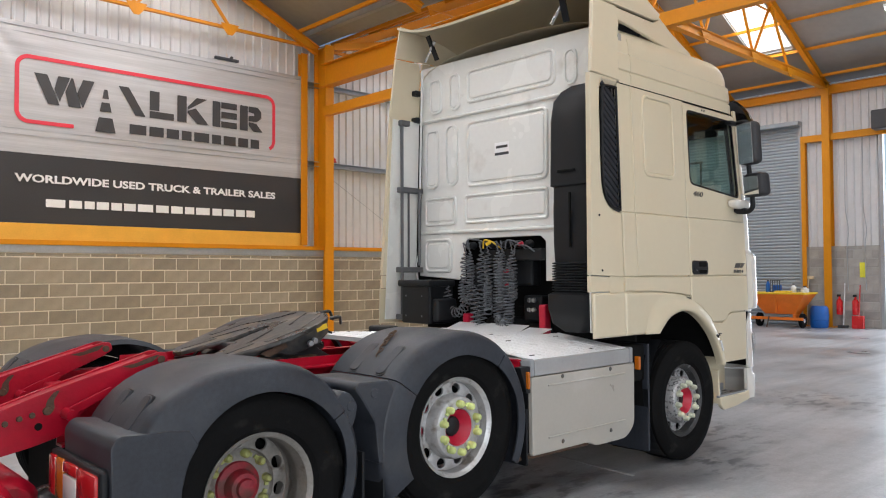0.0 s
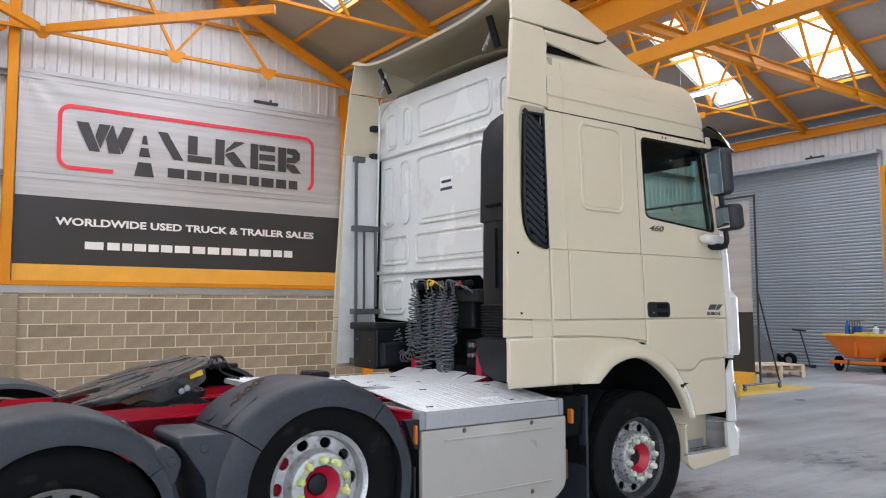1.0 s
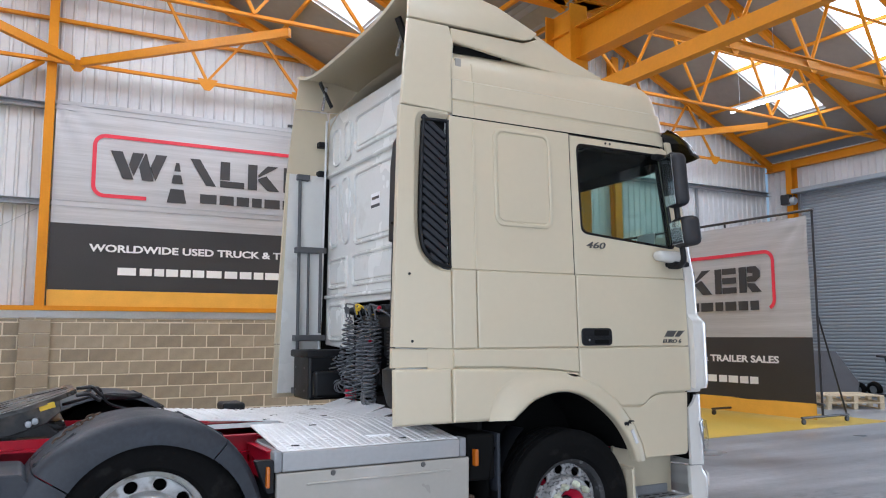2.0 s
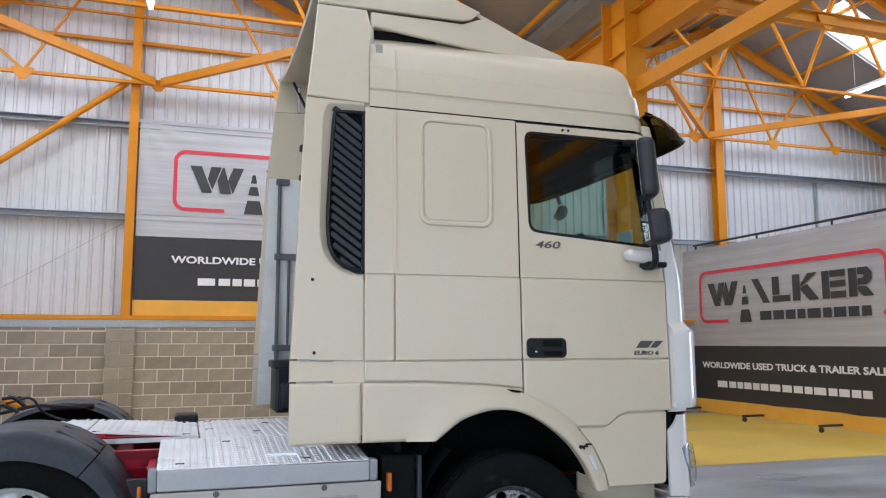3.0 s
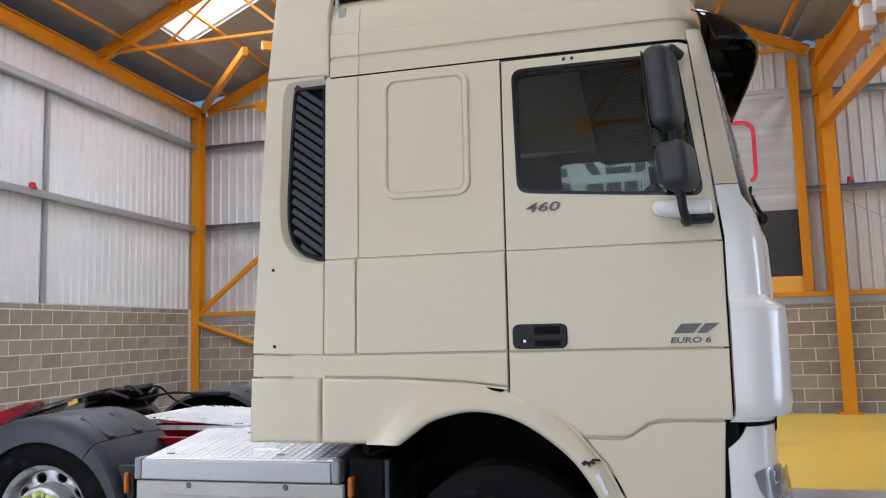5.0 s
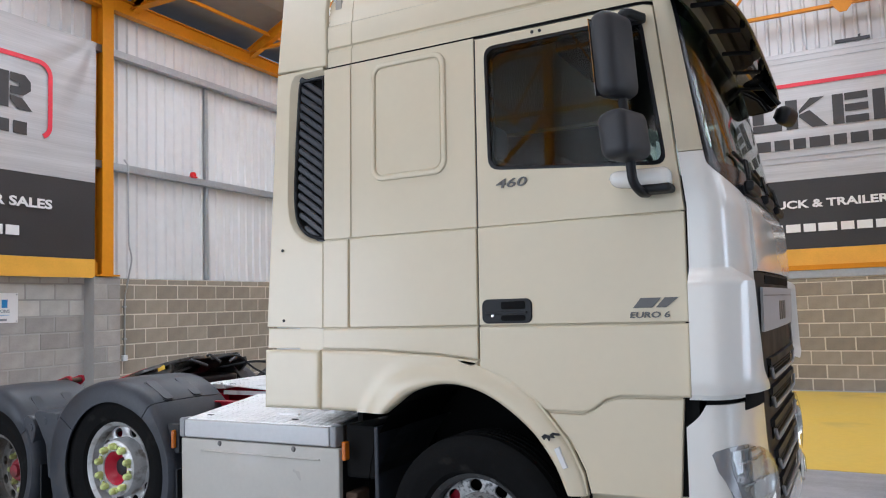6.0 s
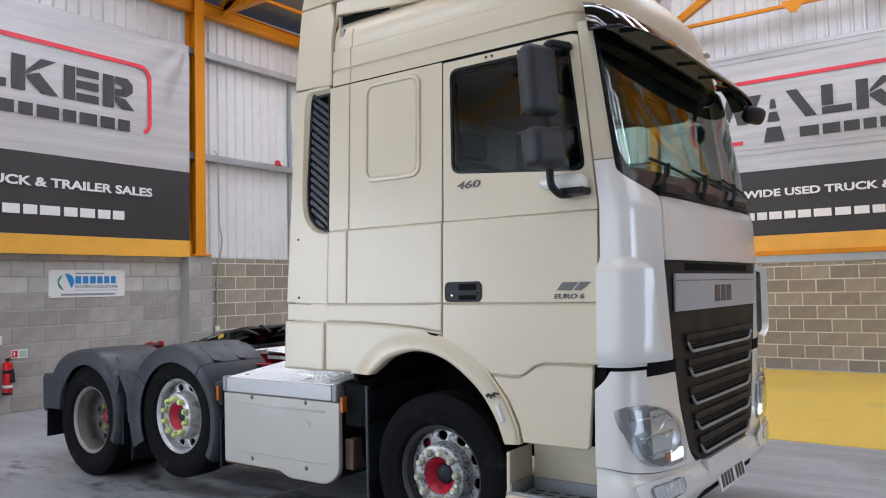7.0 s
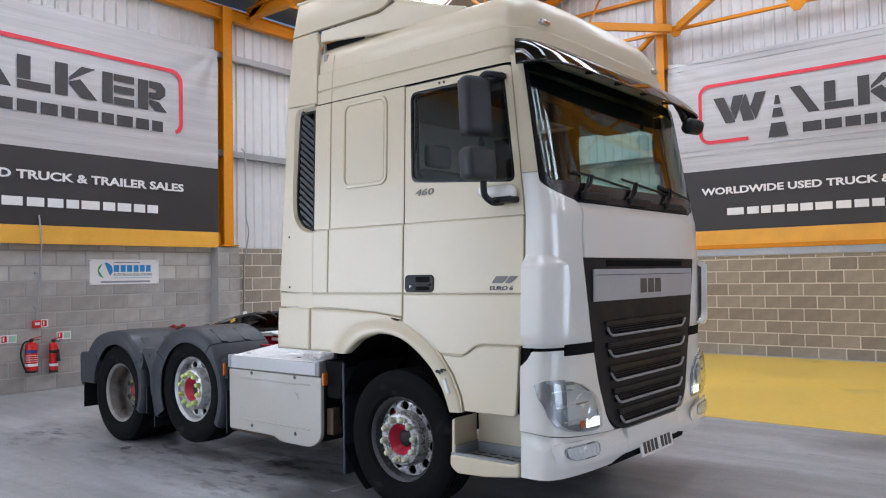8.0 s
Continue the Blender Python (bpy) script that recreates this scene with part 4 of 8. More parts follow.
def arc(cx, cz, r, a0, a1, n=14):
    return [(cx + r * math.cos(radians(a0 + (a1 - a0) * k / n)), cz + r * math.sin(radians(a0 + (a1 - a0) * k / n))) for k in range(n + 1)]


truck = thing("truck", "cream three-axle tractor unit with red chassis and grey mudguards", "truck", at=(0, 0, 0))
ACX, ACZ, AR = 5.74, 0.66, 0.56       # wheel arch behind the lip


def curve(pts, n=6):
    """A smooth open curve through 2D points."""
    out = []
    for i in range(len(pts) - 1):
        p = [Vector(pts[min(max(i + k, 0), len(pts) - 1)]) for k in (-1, 0, 1, 2)]
        for k in range(n):
            t = k / n
            q = 0.5 * (2 * p[1] + (p[2] - p[0]) * t + (2 * p[0] - 5 * p[1] + 4 * p[2] - p[3]) * t * t + (3 * p[1] - p[0] - 3 * p[2] + p[3]) * t ** 3)
            out.append((q.x, q.y))
    return out + [tuple(pts[-1])]


def along(pts, n):
    """n + 1 points at even steps of length along a 2D path."""
    d = [0.0]
    for a, b in zip(pts, pts[1:]):
        d.append(d[-1] + math.dist(a, b))
    out, k = [], 0
    for i in range(n + 1):
        t = d[-1] * i / n
        while k < len(d) - 2 and d[k + 1] < t:
            k += 1
        f = (t - d[k]) / max(1e-9, d[k + 1] - d[k])
        out.append((pts[k][0] + (pts[k + 1][0] - pts[k][0]) * f, pts[k][1] + (pts[k + 1][1] - pts[k][1]) * f))
    return out


ARCH_IN = curve([(5.295, 1.058), (5.36, 1.105), (5.47, 1.175), (5.67, 1.217), (5.88, 1.172), (6.09, 1.03), (6.21, 0.88), (6.275, 0.735)])
ARCH_OUT = curve([(5.165, 1.058), (5.20, 1.14), (5.265, 1.225), (5.38, 1.288), (5.56, 1.316), (5.82, 1.297), (5.98, 1.236), (6.12, 1.145), (6.27, 0.965), (6.34, 0.82), (6.362, 0.735)])

# ---- cab sides ----
WIN = [(5.90, 2.885), (5.915, 2.275), (6.05, 2.262), (6.76, 2.205), (6.675, 2.885)]
for s in (-1, 1):
    part_s = lambda *a, **k: side(*a, s=s, **k)
    part_s("collar_foot", [(4.488, 1.39), (4.886, 1.39), (4.886, 1.492), (4.49, 1.505)], CREAM, truck, off=-0.012, t=0.03, r=0.006)
    hole_ = curve([(4.886, 1.968), (4.81, 1.975), (4.735, 2.005), (4.675, 2.07), (4.645, 2.16), (4.638, 2.3), (4.643, 2.55), (4.648, 2.80), (4.655, 2.89), (4.675, 2.94), (4.71, 2.957), (4.886, 2.960)], 4)
    part_s("side_collar", [(4.49, 1.512), (4.886, 1.498), *hole_, (4.886, 2.98), (4.555, 2.98)], CREAM, truck, t=0.04, r=0.006)
    slot_ = curve([(4.888, 1.996), (4.81, 2.008), (4.755, 2.035), (4.705, 2.095), (4.684, 2.18), (4.680, 2.3), (4.684, 2.42), (4.692, 2.60), (4.705, 2.82), (4.712, 2.885), (4.725, 2.912), (4.888, 2.918)], 4)
    cove = []
    for u, o in ((0.0, 0.002), (0.12, -0.003), (0.45, -0.018), (0.8, -0.030), (1.0, -0.034)):
        cove.append([(a[0] + (b[0] - a[0]) * u, YC + s * (half(a[1] + (b[1] - a[1]) * u) + o), a[1] + (b[1] - a[1]) * u) for a, b in zip(along(hole_, 60), along(slot_, 60))])
    part("intake_surround", grid(cove, 0.003), CREAM, truck, soft=60)
    part_s("collar_lining", [(4.52, 1.10), (4.89, 1.10), (4.89, 2.97), (4.57, 2.97)], CABWHITE, truck, off=-0.042, t=0.012, r=0.0)
    # air intake grille
    vent = part_s("intake_grille", [(x - 0.004, z) for x, z in slot_], CABLINER, truck, off=-0.040, t=0.006)
    for k in range(17):
        z = 2.035 + k * 0.0525
        x0 = 4.70 + 0.012 * k / 16 + (0.05 if k == 0 else 0.012 if k == 1 else 0)
        m = Matrix.Translation((4.795, YC + s * (half(z) - 0.020), z)) @ pose(0, 0, 0, 0, 36, 0)
        part("slat", B((x0 - 4.795) / math.cos(radians(36)), 0.105, -0.010, 0.012, -0.0165, 0.0165, 0.005, 1, m), SLATGREY, vent)
    part("grille_edge", tube(bmesh.new(), [(x + 0.006, YC + s * (half(z) - 0.012), z) for x, z in along(slot_, 50)], 0.012, 6), BLACKP, vent, soft=60)
    part("grille_edge", tube(bmesh.new(), [(4.885, YC + s * (half(z) - 0.006), z) for z in (1.995, 2.4, 2.918)], 0.009, 6), BLACKP, vent, soft=60)
    upper = [(4.892, 1.985), (5.834, 1.985), (5.834, 2.955), (4.892, 2.955)]
    cab = part_s("sleeper_panel", upper, CREAM, truck)
    part_s("pressing", rrect(5.212, 5.672, 2.275, 2.925, 0.07), CREAM, cab, off=0.012, t=0.016, r=0.010, holes=[rrect(5.240, 5.644, 2.303, 2.897, 0.05)])
    part_s("pressing", rrect(5.246, 5.638, 2.309, 2.891, 0.045), CREAM, cab, off=0.004, t=0.006, r=0.003)
    part_s("crease", [(5.060, 1.99), (5.078, 1.99), (5.078, 2.95), (5.060, 2.95)], CREAM, cab, off=0.008, t=0.01, r=0.004)
    part_s("side_panel", [(4.892, 1.50), (5.062, 1.50), (5.062, 1.979), (4.892, 1.979)], CREAM, truck, off=0.009, r=0.010)
    part_s("locker_door", [(5.069, 1.50), (5.834, 1.50), (5.834, 1.979), (5.069, 1.979)], CREAM, truck, off=0.010, r=0.010)
    part_s("side_panel", [(4.892, 1.39), (5.25, 1.383), (5.60, 1.362), (5.834, 1.335), (5.834, 1.494), (4.892, 1.494)], CREAM, truck, off=0.013, r=0.012)
    for x, z in ((4.602, 1.943), (4.615, 1.545)):
        part("screw", lathe(bmesh.new(), [(0, 0.004), (0.008, 0.004), (0.009, 0)], 10, pose(x, YC + s * (half(z) + 0.002), z, 90 if s < 0 else -90)), BLACKP, truck)
    # door
    door = part_s("door", [(5.842, 1.984), (6.838, 1.984), (6.740, 2.93), (6.70, 2.945), (5.842, 2.945)], CREAM, truck, holes=[roundpoly(WIN, 0.05)], t=0.03)
    part_s("door_panel", [(5.842, 1.50), (6.836, 1.50), (6.838, 1.979), (5.842, 1.979)], CREAM, door, off=0.010, r=0.010)
    part_s("door_panel", [(5.842, 1.494), (5.842, 1.296), (5.98, 1.243), (6.13, 1.145), (6.175, 1.104), (6.36, 1.10), (6.40, 1.115), (6.46, 1.16), (6.52, 1.178), (6.833, 1.18), (6.836, 1.494)], CREAM, door, off=0.013, r=0.012)
    part_s("window_seal", roundpoly([(5.890, 2.897), (5.903, 2.265), (6.05, 2.251), (6.775, 2.192), (6.686, 2.897)], 0.06), GLOSSBLACK, door, off=0.002, t=0.02, r=0.003, holes=[roundpoly([(5.908, 2.88), (5.921, 2.281), (6.06, 2.268), (6.754, 2.212), (6.67, 2.88)], 0.05)])
    g = part_s("window_pane", roundpoly(WIN, 0.05), GLASS, door, off=-0.006, t=0.005, r=0)
    hd = part_s("door_handle", rrect(5.862, 6.122, 1.508, 1.625, 0.03), BLACKP, door, off=0.018, t=0.012, r=0.006)
    part_s("pull", rrect(5.885, 6.10, 1.552, 1.566, 0.006), BLACKP, hd, off=0.029, t=0.01, r=0.003)
    part_s("recess", rrect(5.965, 6.09, 1.575, 1.612, 0.01), CABLINER, hd, off=0.0195, t=0.002, r=0.0)
    part_s("recess", rrect(5.965, 6.09, 1.52, 1.546, 0.01), CABLINER, hd, off=0.0195, t=0.002, r=0.0)
    part("lock", lathe(bmesh.new(), [(0, 0.006), (0.008, 0.005), (0.009, 0)], 10, pose(5.92, YC + s * (half(1.56) + 0.0175), 1.545, 90 if s < 0 else -90)), CHROME, hd)
    for x in (6.155, 6.195):
        part("screw", lathe(bmesh.new(), [(0, 0.004), (0.008, 0.004), (0.009, 0)], 10, pose(x, YC + s * (half(2.92) + 0.001), 2.922, 90 if s < 0 else -90)), BLACKP, door)
    # wings over the wheel
    part_s("wing_panel", [(4.487, 1.06), (4.874, 1.06), (4.874, 1.383), (4.487, 1.383)], CREAM, truck, off=0.016, r=0.022, seg=4)
    part_s("wing_panel", [(4.88, 1.06), *[p for p in ARCH_OUT if p[0] < 5.83], (5.834, 1.292), (5.834, 1.331), (5.60, 1.358), (5.25, 1.378), (4.88, 1.383)], CREAM, truck, off=0.016, r=0.022, seg=4)
    part_s("wing_edge", [(5.84, 1.322), (5.84, 1.286), (5.98, 1.226), (6.115, 1.136), (6.26, 0.96), (6.33, 0.82), (6.352, 0.737), (6.366, 0.737), (6.35, 0.83), (6.28, 0.972), (6.13, 1.156), (5.985, 1.25)], CREAM, truck, off=0.010, r=0.004)
    a_in, a_out = along(ARCH_IN, 40), along(ARCH_OUT, 40)
    lip_rows = []
    for u, o in ((0.0, 0.008), (0.06, 0.018), (0.2, 0.024), (0.5, 0.034), (0.78, 0.041), (0.92, 0.039), (1.0, 0.028), (1.0, 0.004), (0.99, -0.03)):
        row = []
        for (xi, zi), (xo, zo) in zip(a_in, a_out):
            k_ = min(1, max(0, (5.9 - xo) / 0.2)) if u < 0.05 else 0
            w_ = u - 0.34 * k_
            x_, z_ = xo + (xi - xo) * w_, zo + (zi - zo) * w_
            row.append((x_, YC + s * (half(z_) + o + 0.0088 * k_), z_))
        lip_rows.append(row)
    part("arch_lip", grid(lip_rows, 0.004), CREAM, truck, soft=50)
    part_s("arch_scuff", [(x - 0.125, z + 0.052) for x, z in ((6.288, 0.938), (6.302, 0.95), (6.325, 0.944), (6.34, 0.958), (6.372, 0.956), (6.379, 0.947), (6.345, 0.947), (6.352, 0.934), (6.33, 0.937), (6.325, 0.92), (6.312, 0.936), (6.301, 0.924))], BLACKP, truck, off=0.0445, t=0.008, r=0)
    part_s("marker_lens", [(6.222, 0.938), (6.245, 0.948), (6.284, 0.858), (6.262, 0.851)], LENS_WHITE, truck, off=0.046, t=0.02, r=0.004)
    part_s("lower_panel", roundpoly([(6.376, 0.745), (6.772, 0.745), (6.80, 1.172), (6.52, 1.17), (6.455, 1.15), (6.395, 1.105), (6.35, 1.09), (6.188, 1.094), (6.29, 0.972), (6.355, 0.84), (6.374, 0.76)], [0, 0.03, 0, 0.03, 0.03, 0.03, 0, 0, 0, 0, 0]), CREAM, truck, off=0.004, r=0.008)
    # cab frame behind the panels
    part_s("cab_frame", [(4.90, 1.09), (5.33, 1.09), *arc(ACX, ACZ, AR + 0.06, 131, 20, 12), (6.78, 0.80), (6.80, 1.18), (6.83, 1.2), (6.832, 1.98), (6.725, 2.93), (4.90, 2.95)], CABLINER, truck, off=-0.034, t=0.03, r=0, holes=[roundpoly([(5.91, 2.87), (5.925, 2.285), (6.05, 2.272), (6.75, 2.215), (6.665, 2.87)], 0.05)])
    part_s("inner_skin", [(4.72, 1.10), (5.14, 1.10), *[(x - 0.02, z + 0.03) for x, z in along(ARCH_OUT, 14)[1:12]], (6.36, 0.86), (6.76, 0.80), (6.79, 1.17), (6.815, 1.2), (6.82, 1.98), (6.715, 2.92), (4.895, 2.94), (4.895, 1.95), (4.72, 1.95)], CREAM, truck, off=-0.011, t=0.012, r=0, holes=[roundpoly([(5.88, 2.90), (5.895, 2.255), (6.05, 2.242), (6.785, 2.182), (6.69, 2.90)], 0.05)])
    part_s("door_seal", [(5.835, 1.30), (5.841, 1.30), (5.841, 2.94), (5.835, 2.94)], BLACKP, truck, off=-0.006, t=0.01, r=0)
    part("arch_liner", grid([[(x, YC + s * y, z) for x, z in arc(ACX, ACZ, AR + 0.03, 195, 13, 20)] for y in (HW - 0.04, HW - 0.88)]), CABLINER, truck)
    part("arch_shield", B(5.12, 6.30, YC + s * 0.50 - 0.006, YC + s * 0.50 + 0.006, 0.70, 1.18), CABLINER, truck)
    # step well below the door
    st_ = part("step_well", B(6.30, 6.85, YC + s * (HW - 0.25) - 0.012, YC + s * (HW - 0.25) + 0.012, 0.36, 0.80, 0.006), CREAM, truck)
    part("tread", B(6.27, 6.82, min(YC + s * (HW - 0.30), YC + s * (HW - 0.005)), max(YC + s * (HW - 0.30), YC + s * (HW - 0.005)), 0.40, 0.445, 0.012), STEPGREY, st_)
    yo, yi = YC + s * (HW + 0.010), YC + s * (HW - 0.238)
    part("tread_edge", B(6.256, 6.79, min(yo, yo - s * 0.03), max(yo, yo - s * 0.03), 0.448, 0.470, 0.008, 2), STEPGREY, st_, soft=40)
    part("tread_edge", B(6.286, 6.30, min(yo, yi), max(yo, yi), 0.43, 0.515, 0.006, 2), STEPGREY, st_, soft=40)
    part("tread_edge", B(6.30, 6.80, yi - 0.012, yi + 0.012, 0.43, 0.505, 0.008, 2), STEPGREY, st_, soft=40)
    for i in range(5):
        for j in range(3):
            part("tread_slot", B(6.37 + i * 0.09 - 0.028, 6.37 + i * 0.09 + 0.028, YC + s * (HW - 0.06 - j * 0.06) - 0.009, YC + s * (HW - 0.06 - j * 0.06) + 0.009, 0.444, 0.447), BLACKP, st_)
    part_s("step_skirt", roundpoly([(6.26, 0.385), (6.32, 0.342), (6.55, 0.352), (6.797, 0.385), (6.797, 0.47), (6.74, 0.455), (6.26, 0.455)], 0.02), CREAM, truck, off=0.005, t=0.03, r=0.012)
    part_s("step_side", [(6.262, 0.40), (6.285, 0.40), (6.285, 0.69), (6.262, 0.675)], CREAM, truck, off=-0.012, t=0.24, r=0.006)
    part_s("corner_gap", [(6.74, 0.76), (6.83, 0.76), (6.86, 1.20), (6.76, 1.18)], CABLINER, truck, off=-0.03, t=0.05, r=0)

# badges on the near door
NEARM = lambda x, z, o=0.007: Matrix.Translation((x, YC - half(z) - o, z)) @ pose(0, 0, 0, 90)
lettering("460", 0.062, BADGE, truck, NEARM(5.945, 2.168, 0.003), name="power_badge", width=0.165, fat=0.0004, depth=0.003, shear=0.2)
lettering("EURO 6", 0.036, BADGE, truck, NEARM(6.585, 1.522, 0.012), name="emission_badge", width=0.175, fat=0.0008, depth=0.003, shear=0.15)
for sh in ([(6.60, 1.565), (6.685, 1.565), (6.725, 1.608), (6.635, 1.608)], [(6.70, 1.565), (6.745, 1.565), (6.80, 1.608), (6.74, 1.608)]):
    side("model_badge", sh, BADGE, truck, off=0.015, t=0.004, r=0.001)

# ---- cab front ----
sk = lambda y: (lambda z: a_of(y, z))
SEAM = lambda z: lerp([(1.16, 3.68), (1.71, 3.583), (1.894, 3.584), (2.08, 3.602)], z)
GEDGE = lambda z: lerp([(0.56, 4.14), (0.585, 4.02), (0.616, 3.931), (0.66, 3.865), (0.717, 3.823), (0.907, 3.754), (1.11, 3.699), (1.16, 3.68), (1.71, 3.583)], z)
ws_edge = lambda z: a_of(YC - half(z) + 0.020 + 0.30 * max(0.0, (2.2 - z) / 0.135) ** 2.2, z)
for near in (True, False):
    def P(name, z0, z1, al, ar, material, **k):
        l_, r_ = (al, ar)
        if near:
            return fpatch(name, z0, z1, l_, r_, material, truck, **k)
        f0 = l_ if callable(l_) else (lambda z: l_)
        f1 = r_ if callable(r_) else (lambda z: r_)
        return fpatch(name, z0, z1, lambda z: 2 - f0(z), lambda z: 2 - f1(z), material, truck, **k)
    P("pillar", 2.245, 3.0, 0.0, lambda z: ws_edge(z) - 0.002, CREAM, nz=12, na=5)
    P("corner_panel", 1.17, 2.24, 0.0, lambda z: min(a_of(SEAM(z) - 0.004, z), ws_edge(z) - 0.002 if z > 2.06 else 9), FRONTWHITE, nz=40, na=14)
    # raised air deflector round the corner
    def bulge(a, z):
        k = min(1, max(0, (1.725 - z) / 0.06))
        b = min(1, max(0, (z - 1.19) / 0.05))
        e = min(1, max(0, (a - 0.2) / 0.2))
        return 0.006 + (0.046 + 0.022 * e) * k * k * (3 - 2 * k) * (0.75 + 0.25 * b)
    P("air_deflector", 1.195, 1.73, 0.0, lambda z: a_of(lerp([(1.2, 3.54), (1.22, 3.50), (1.25, 3.45), (1.29, 3.42), (1.51, 3.389), (1.68, 3.377), (1.70, 3.365), (1.73, 3.33)], z), z), FRONTWHITE, off=bulge, nz=26, na=14, t=0.045)
    for zr in (1.30, 1.41, 1.52, 1.63):
        P("deflector_rib", zr - 0.005, zr + 0.005, 0.0, 0.12, FRONTWHITE, off=0.03, t=0.028, nz=1, na=2)
    P("lower_corner", lambda a: 0.668 - 0.08 * a, 1.15, lambda z: lerp([(1.06, 0.0), (1.15, 0.06)], z), lambda z: a_of(GEDGE(z) - 0.004, z), FRONTWHITE, nz=20, na=18)
    P("corner_backing", 0.66, 1.18, 0.05, lambda z: a_of(GEDGE(z), z), CABLINER, off=-0.03, t=0.01, nz=6, na=10)
    P("corner_slot", 1.115, 1.185, sk(3.40), sk(3.70), CABLINER, off=0.003, t=0.004, nz=2, na=8)
    # headlight
    hl_l = lambda z, d=0.0: a_of(lerp([(0.636, 3.62), (0.645, 3.50), (0.662, 3.40), (0.70, 3.325), (0.76, 3.285), (0.874, 3.252), (0.955, 3.248), (0.972, 3.262), (0.98, 3.30)], z) + d, z)
    hl_r = lambda z, d=0.0: a_of(lerp([(0.636, 3.69), (0.645, 3.715), (0.70, 3.72), (0.79, 3.70), (0.87, 3.645), (0.93, 3.55), (0.962, 3.45), (0.98, 3.35)], z) - d, z)
    hl = P("headlight", 0.636, 0.976, hl_l, hl_r, LAMPRIM, off=0.010, t=0.03, nz=22, na=14)
    def sub(name, z0, z1, al, ar, material, off, t=0.004, nz=10, na=8):
        o = P(name, z0, z1, al, ar, material, off=off, t=t, nz=nz, na=na)
        o.parent = hl
        return o
    sub("housing", 0.655, 0.958, lambda z: hl_l(z, 0.032), lambda z: hl_r(z, 0.014), LAMPSHELL, 0.012, nz=14, na=12)
    sub("reflector", 0.70, 0.94, lambda z: max(hl_l(z, 0.05), a_of(3.40, z)), lambda z: hl_r(z, 0.03), REFLECTOR, 0.015, nz=12, na=10)
    for zz, yy, w in ((0.80, 3.555, 0.092),):
        q = front(a_of(yy, zz) if near else 2 - a_of(yy, zz), zz, 0.020)
        part("bowl", lathe(bmesh.new(), [(0.0, -0.02), (w * 0.4, -0.016), (w * 0.8, -0.004), (w, 0.006), (w * 0.93, 0.008)], 28, Matrix.Translation(q) @ pose(0, 0, 0, 0, 90, -18 if near else 18)), REFLECTOR, hl, soft=40)
    for zz in (0.915, 0.82, 0.725):
        sub("fin", lambda a: zz - 0.005 + 0.03 * (a - 0.5), lambda a: zz + 0.004 + 0.03 * (a - 0.5), lambda z: hl_l(z, 0.05), lambda z: min(hl_r(z, 0.03), a_of(3.58, z)), CHROME, 0.028, 0.02, 1, 8)
    sub("indicator", 0.672, 0.715, lambda z: a_of(3.50, z), lambda z: a_of(3.55, z), AMBER, 0.022, nz=2, na=3)
    sub("running_light", 0.665, 0.72, lambda z: a_of(3.555, z), lambda z: hl_r(z, 0.02), DRL, 0.022, nz=3, na=5)
    sub("lens", 0.65, 0.962, lambda z: hl_l(z, 0.028), lambda z: hl_r(z, 0.010), LENS, lambda a, z: 0.034 + 0.012 * math.sin(min(1, max(0, (z - 0.65) / 0.312)) * math.pi), 0.003, 12, 10)
    # bumper corner and fog lamp
    P("bumper", 0.388, lambda a: 0.660 - 0.08 * a, 0.0, lambda z: a_of(lerp([(0.39, 3.86), (0.42, 3.96), (0.44, 4.08)], z), z), FRONTWHITE, off=lambda a, z: -0.014 + 0.034 * min(1, a / 0.3) * min(1, max(0, (0.64 - 0.08 * a - z) / 0.05)), nz=14, na=24, t=0.03)
    fo = P("fog_lamp", 0.455, 0.60, lambda z: a_of(lerp([(0.455, 3.42), (0.468, 3.345), (0.49, 3.305), (0.57, 3.285), (0.59, 3.295), (0.60, 3.33)], z), z),
           lambda z: a_of(lerp([(0.455, 3.70), (0.465, 3.77), (0.49, 3.805), (0.53, 3.80), (0.56, 3.75), (0.585, 3.66), (0.60, 3.50)], z), z), FRONTWHITE, off=lambda a, z: 0.030, t=0.014, nz=12, na=14)
    for nm, g, mt, o_ in (("fog_recess", 0.0, LAMPRIM, 0.0335), ("fog_lens", 0.016, REFLECTOR, 0.038), ("fog_glass", 0.008, LENS, 0.044)):
        fl = P(nm, 0.483 + g * 0.6, 0.578 - g * 0.6, lambda z: a_of(lerp([(0.483, 3.47), (0.495, 3.40), (0.52, 3.362), (0.555, 3.35), (0.57, 3.36), (0.578, 3.39)], z) + g, z),
               lambda z: a_of(lerp([(0.483, 3.60), (0.49, 3.655), (0.51, 3.675), (0.55, 3.67), (0.57, 3.65), (0.578, 3.60)], z) - g, z), mt, off=o_, t=0.006, nz=10, na=8)
        fl.parent = fo

fpatch("hood", 1.716, lambda a: 2.060 + 0.006 * (1 - a), lambda z: a_of(SEAM(z), z), lambda z: 2 - a_of(SEAM(z), z), FRONTWHITE, truck, nz=8, na=24, off=lambda a, z: 0.014 * min(1, max(0, (2.06 - z) / 0.05)))
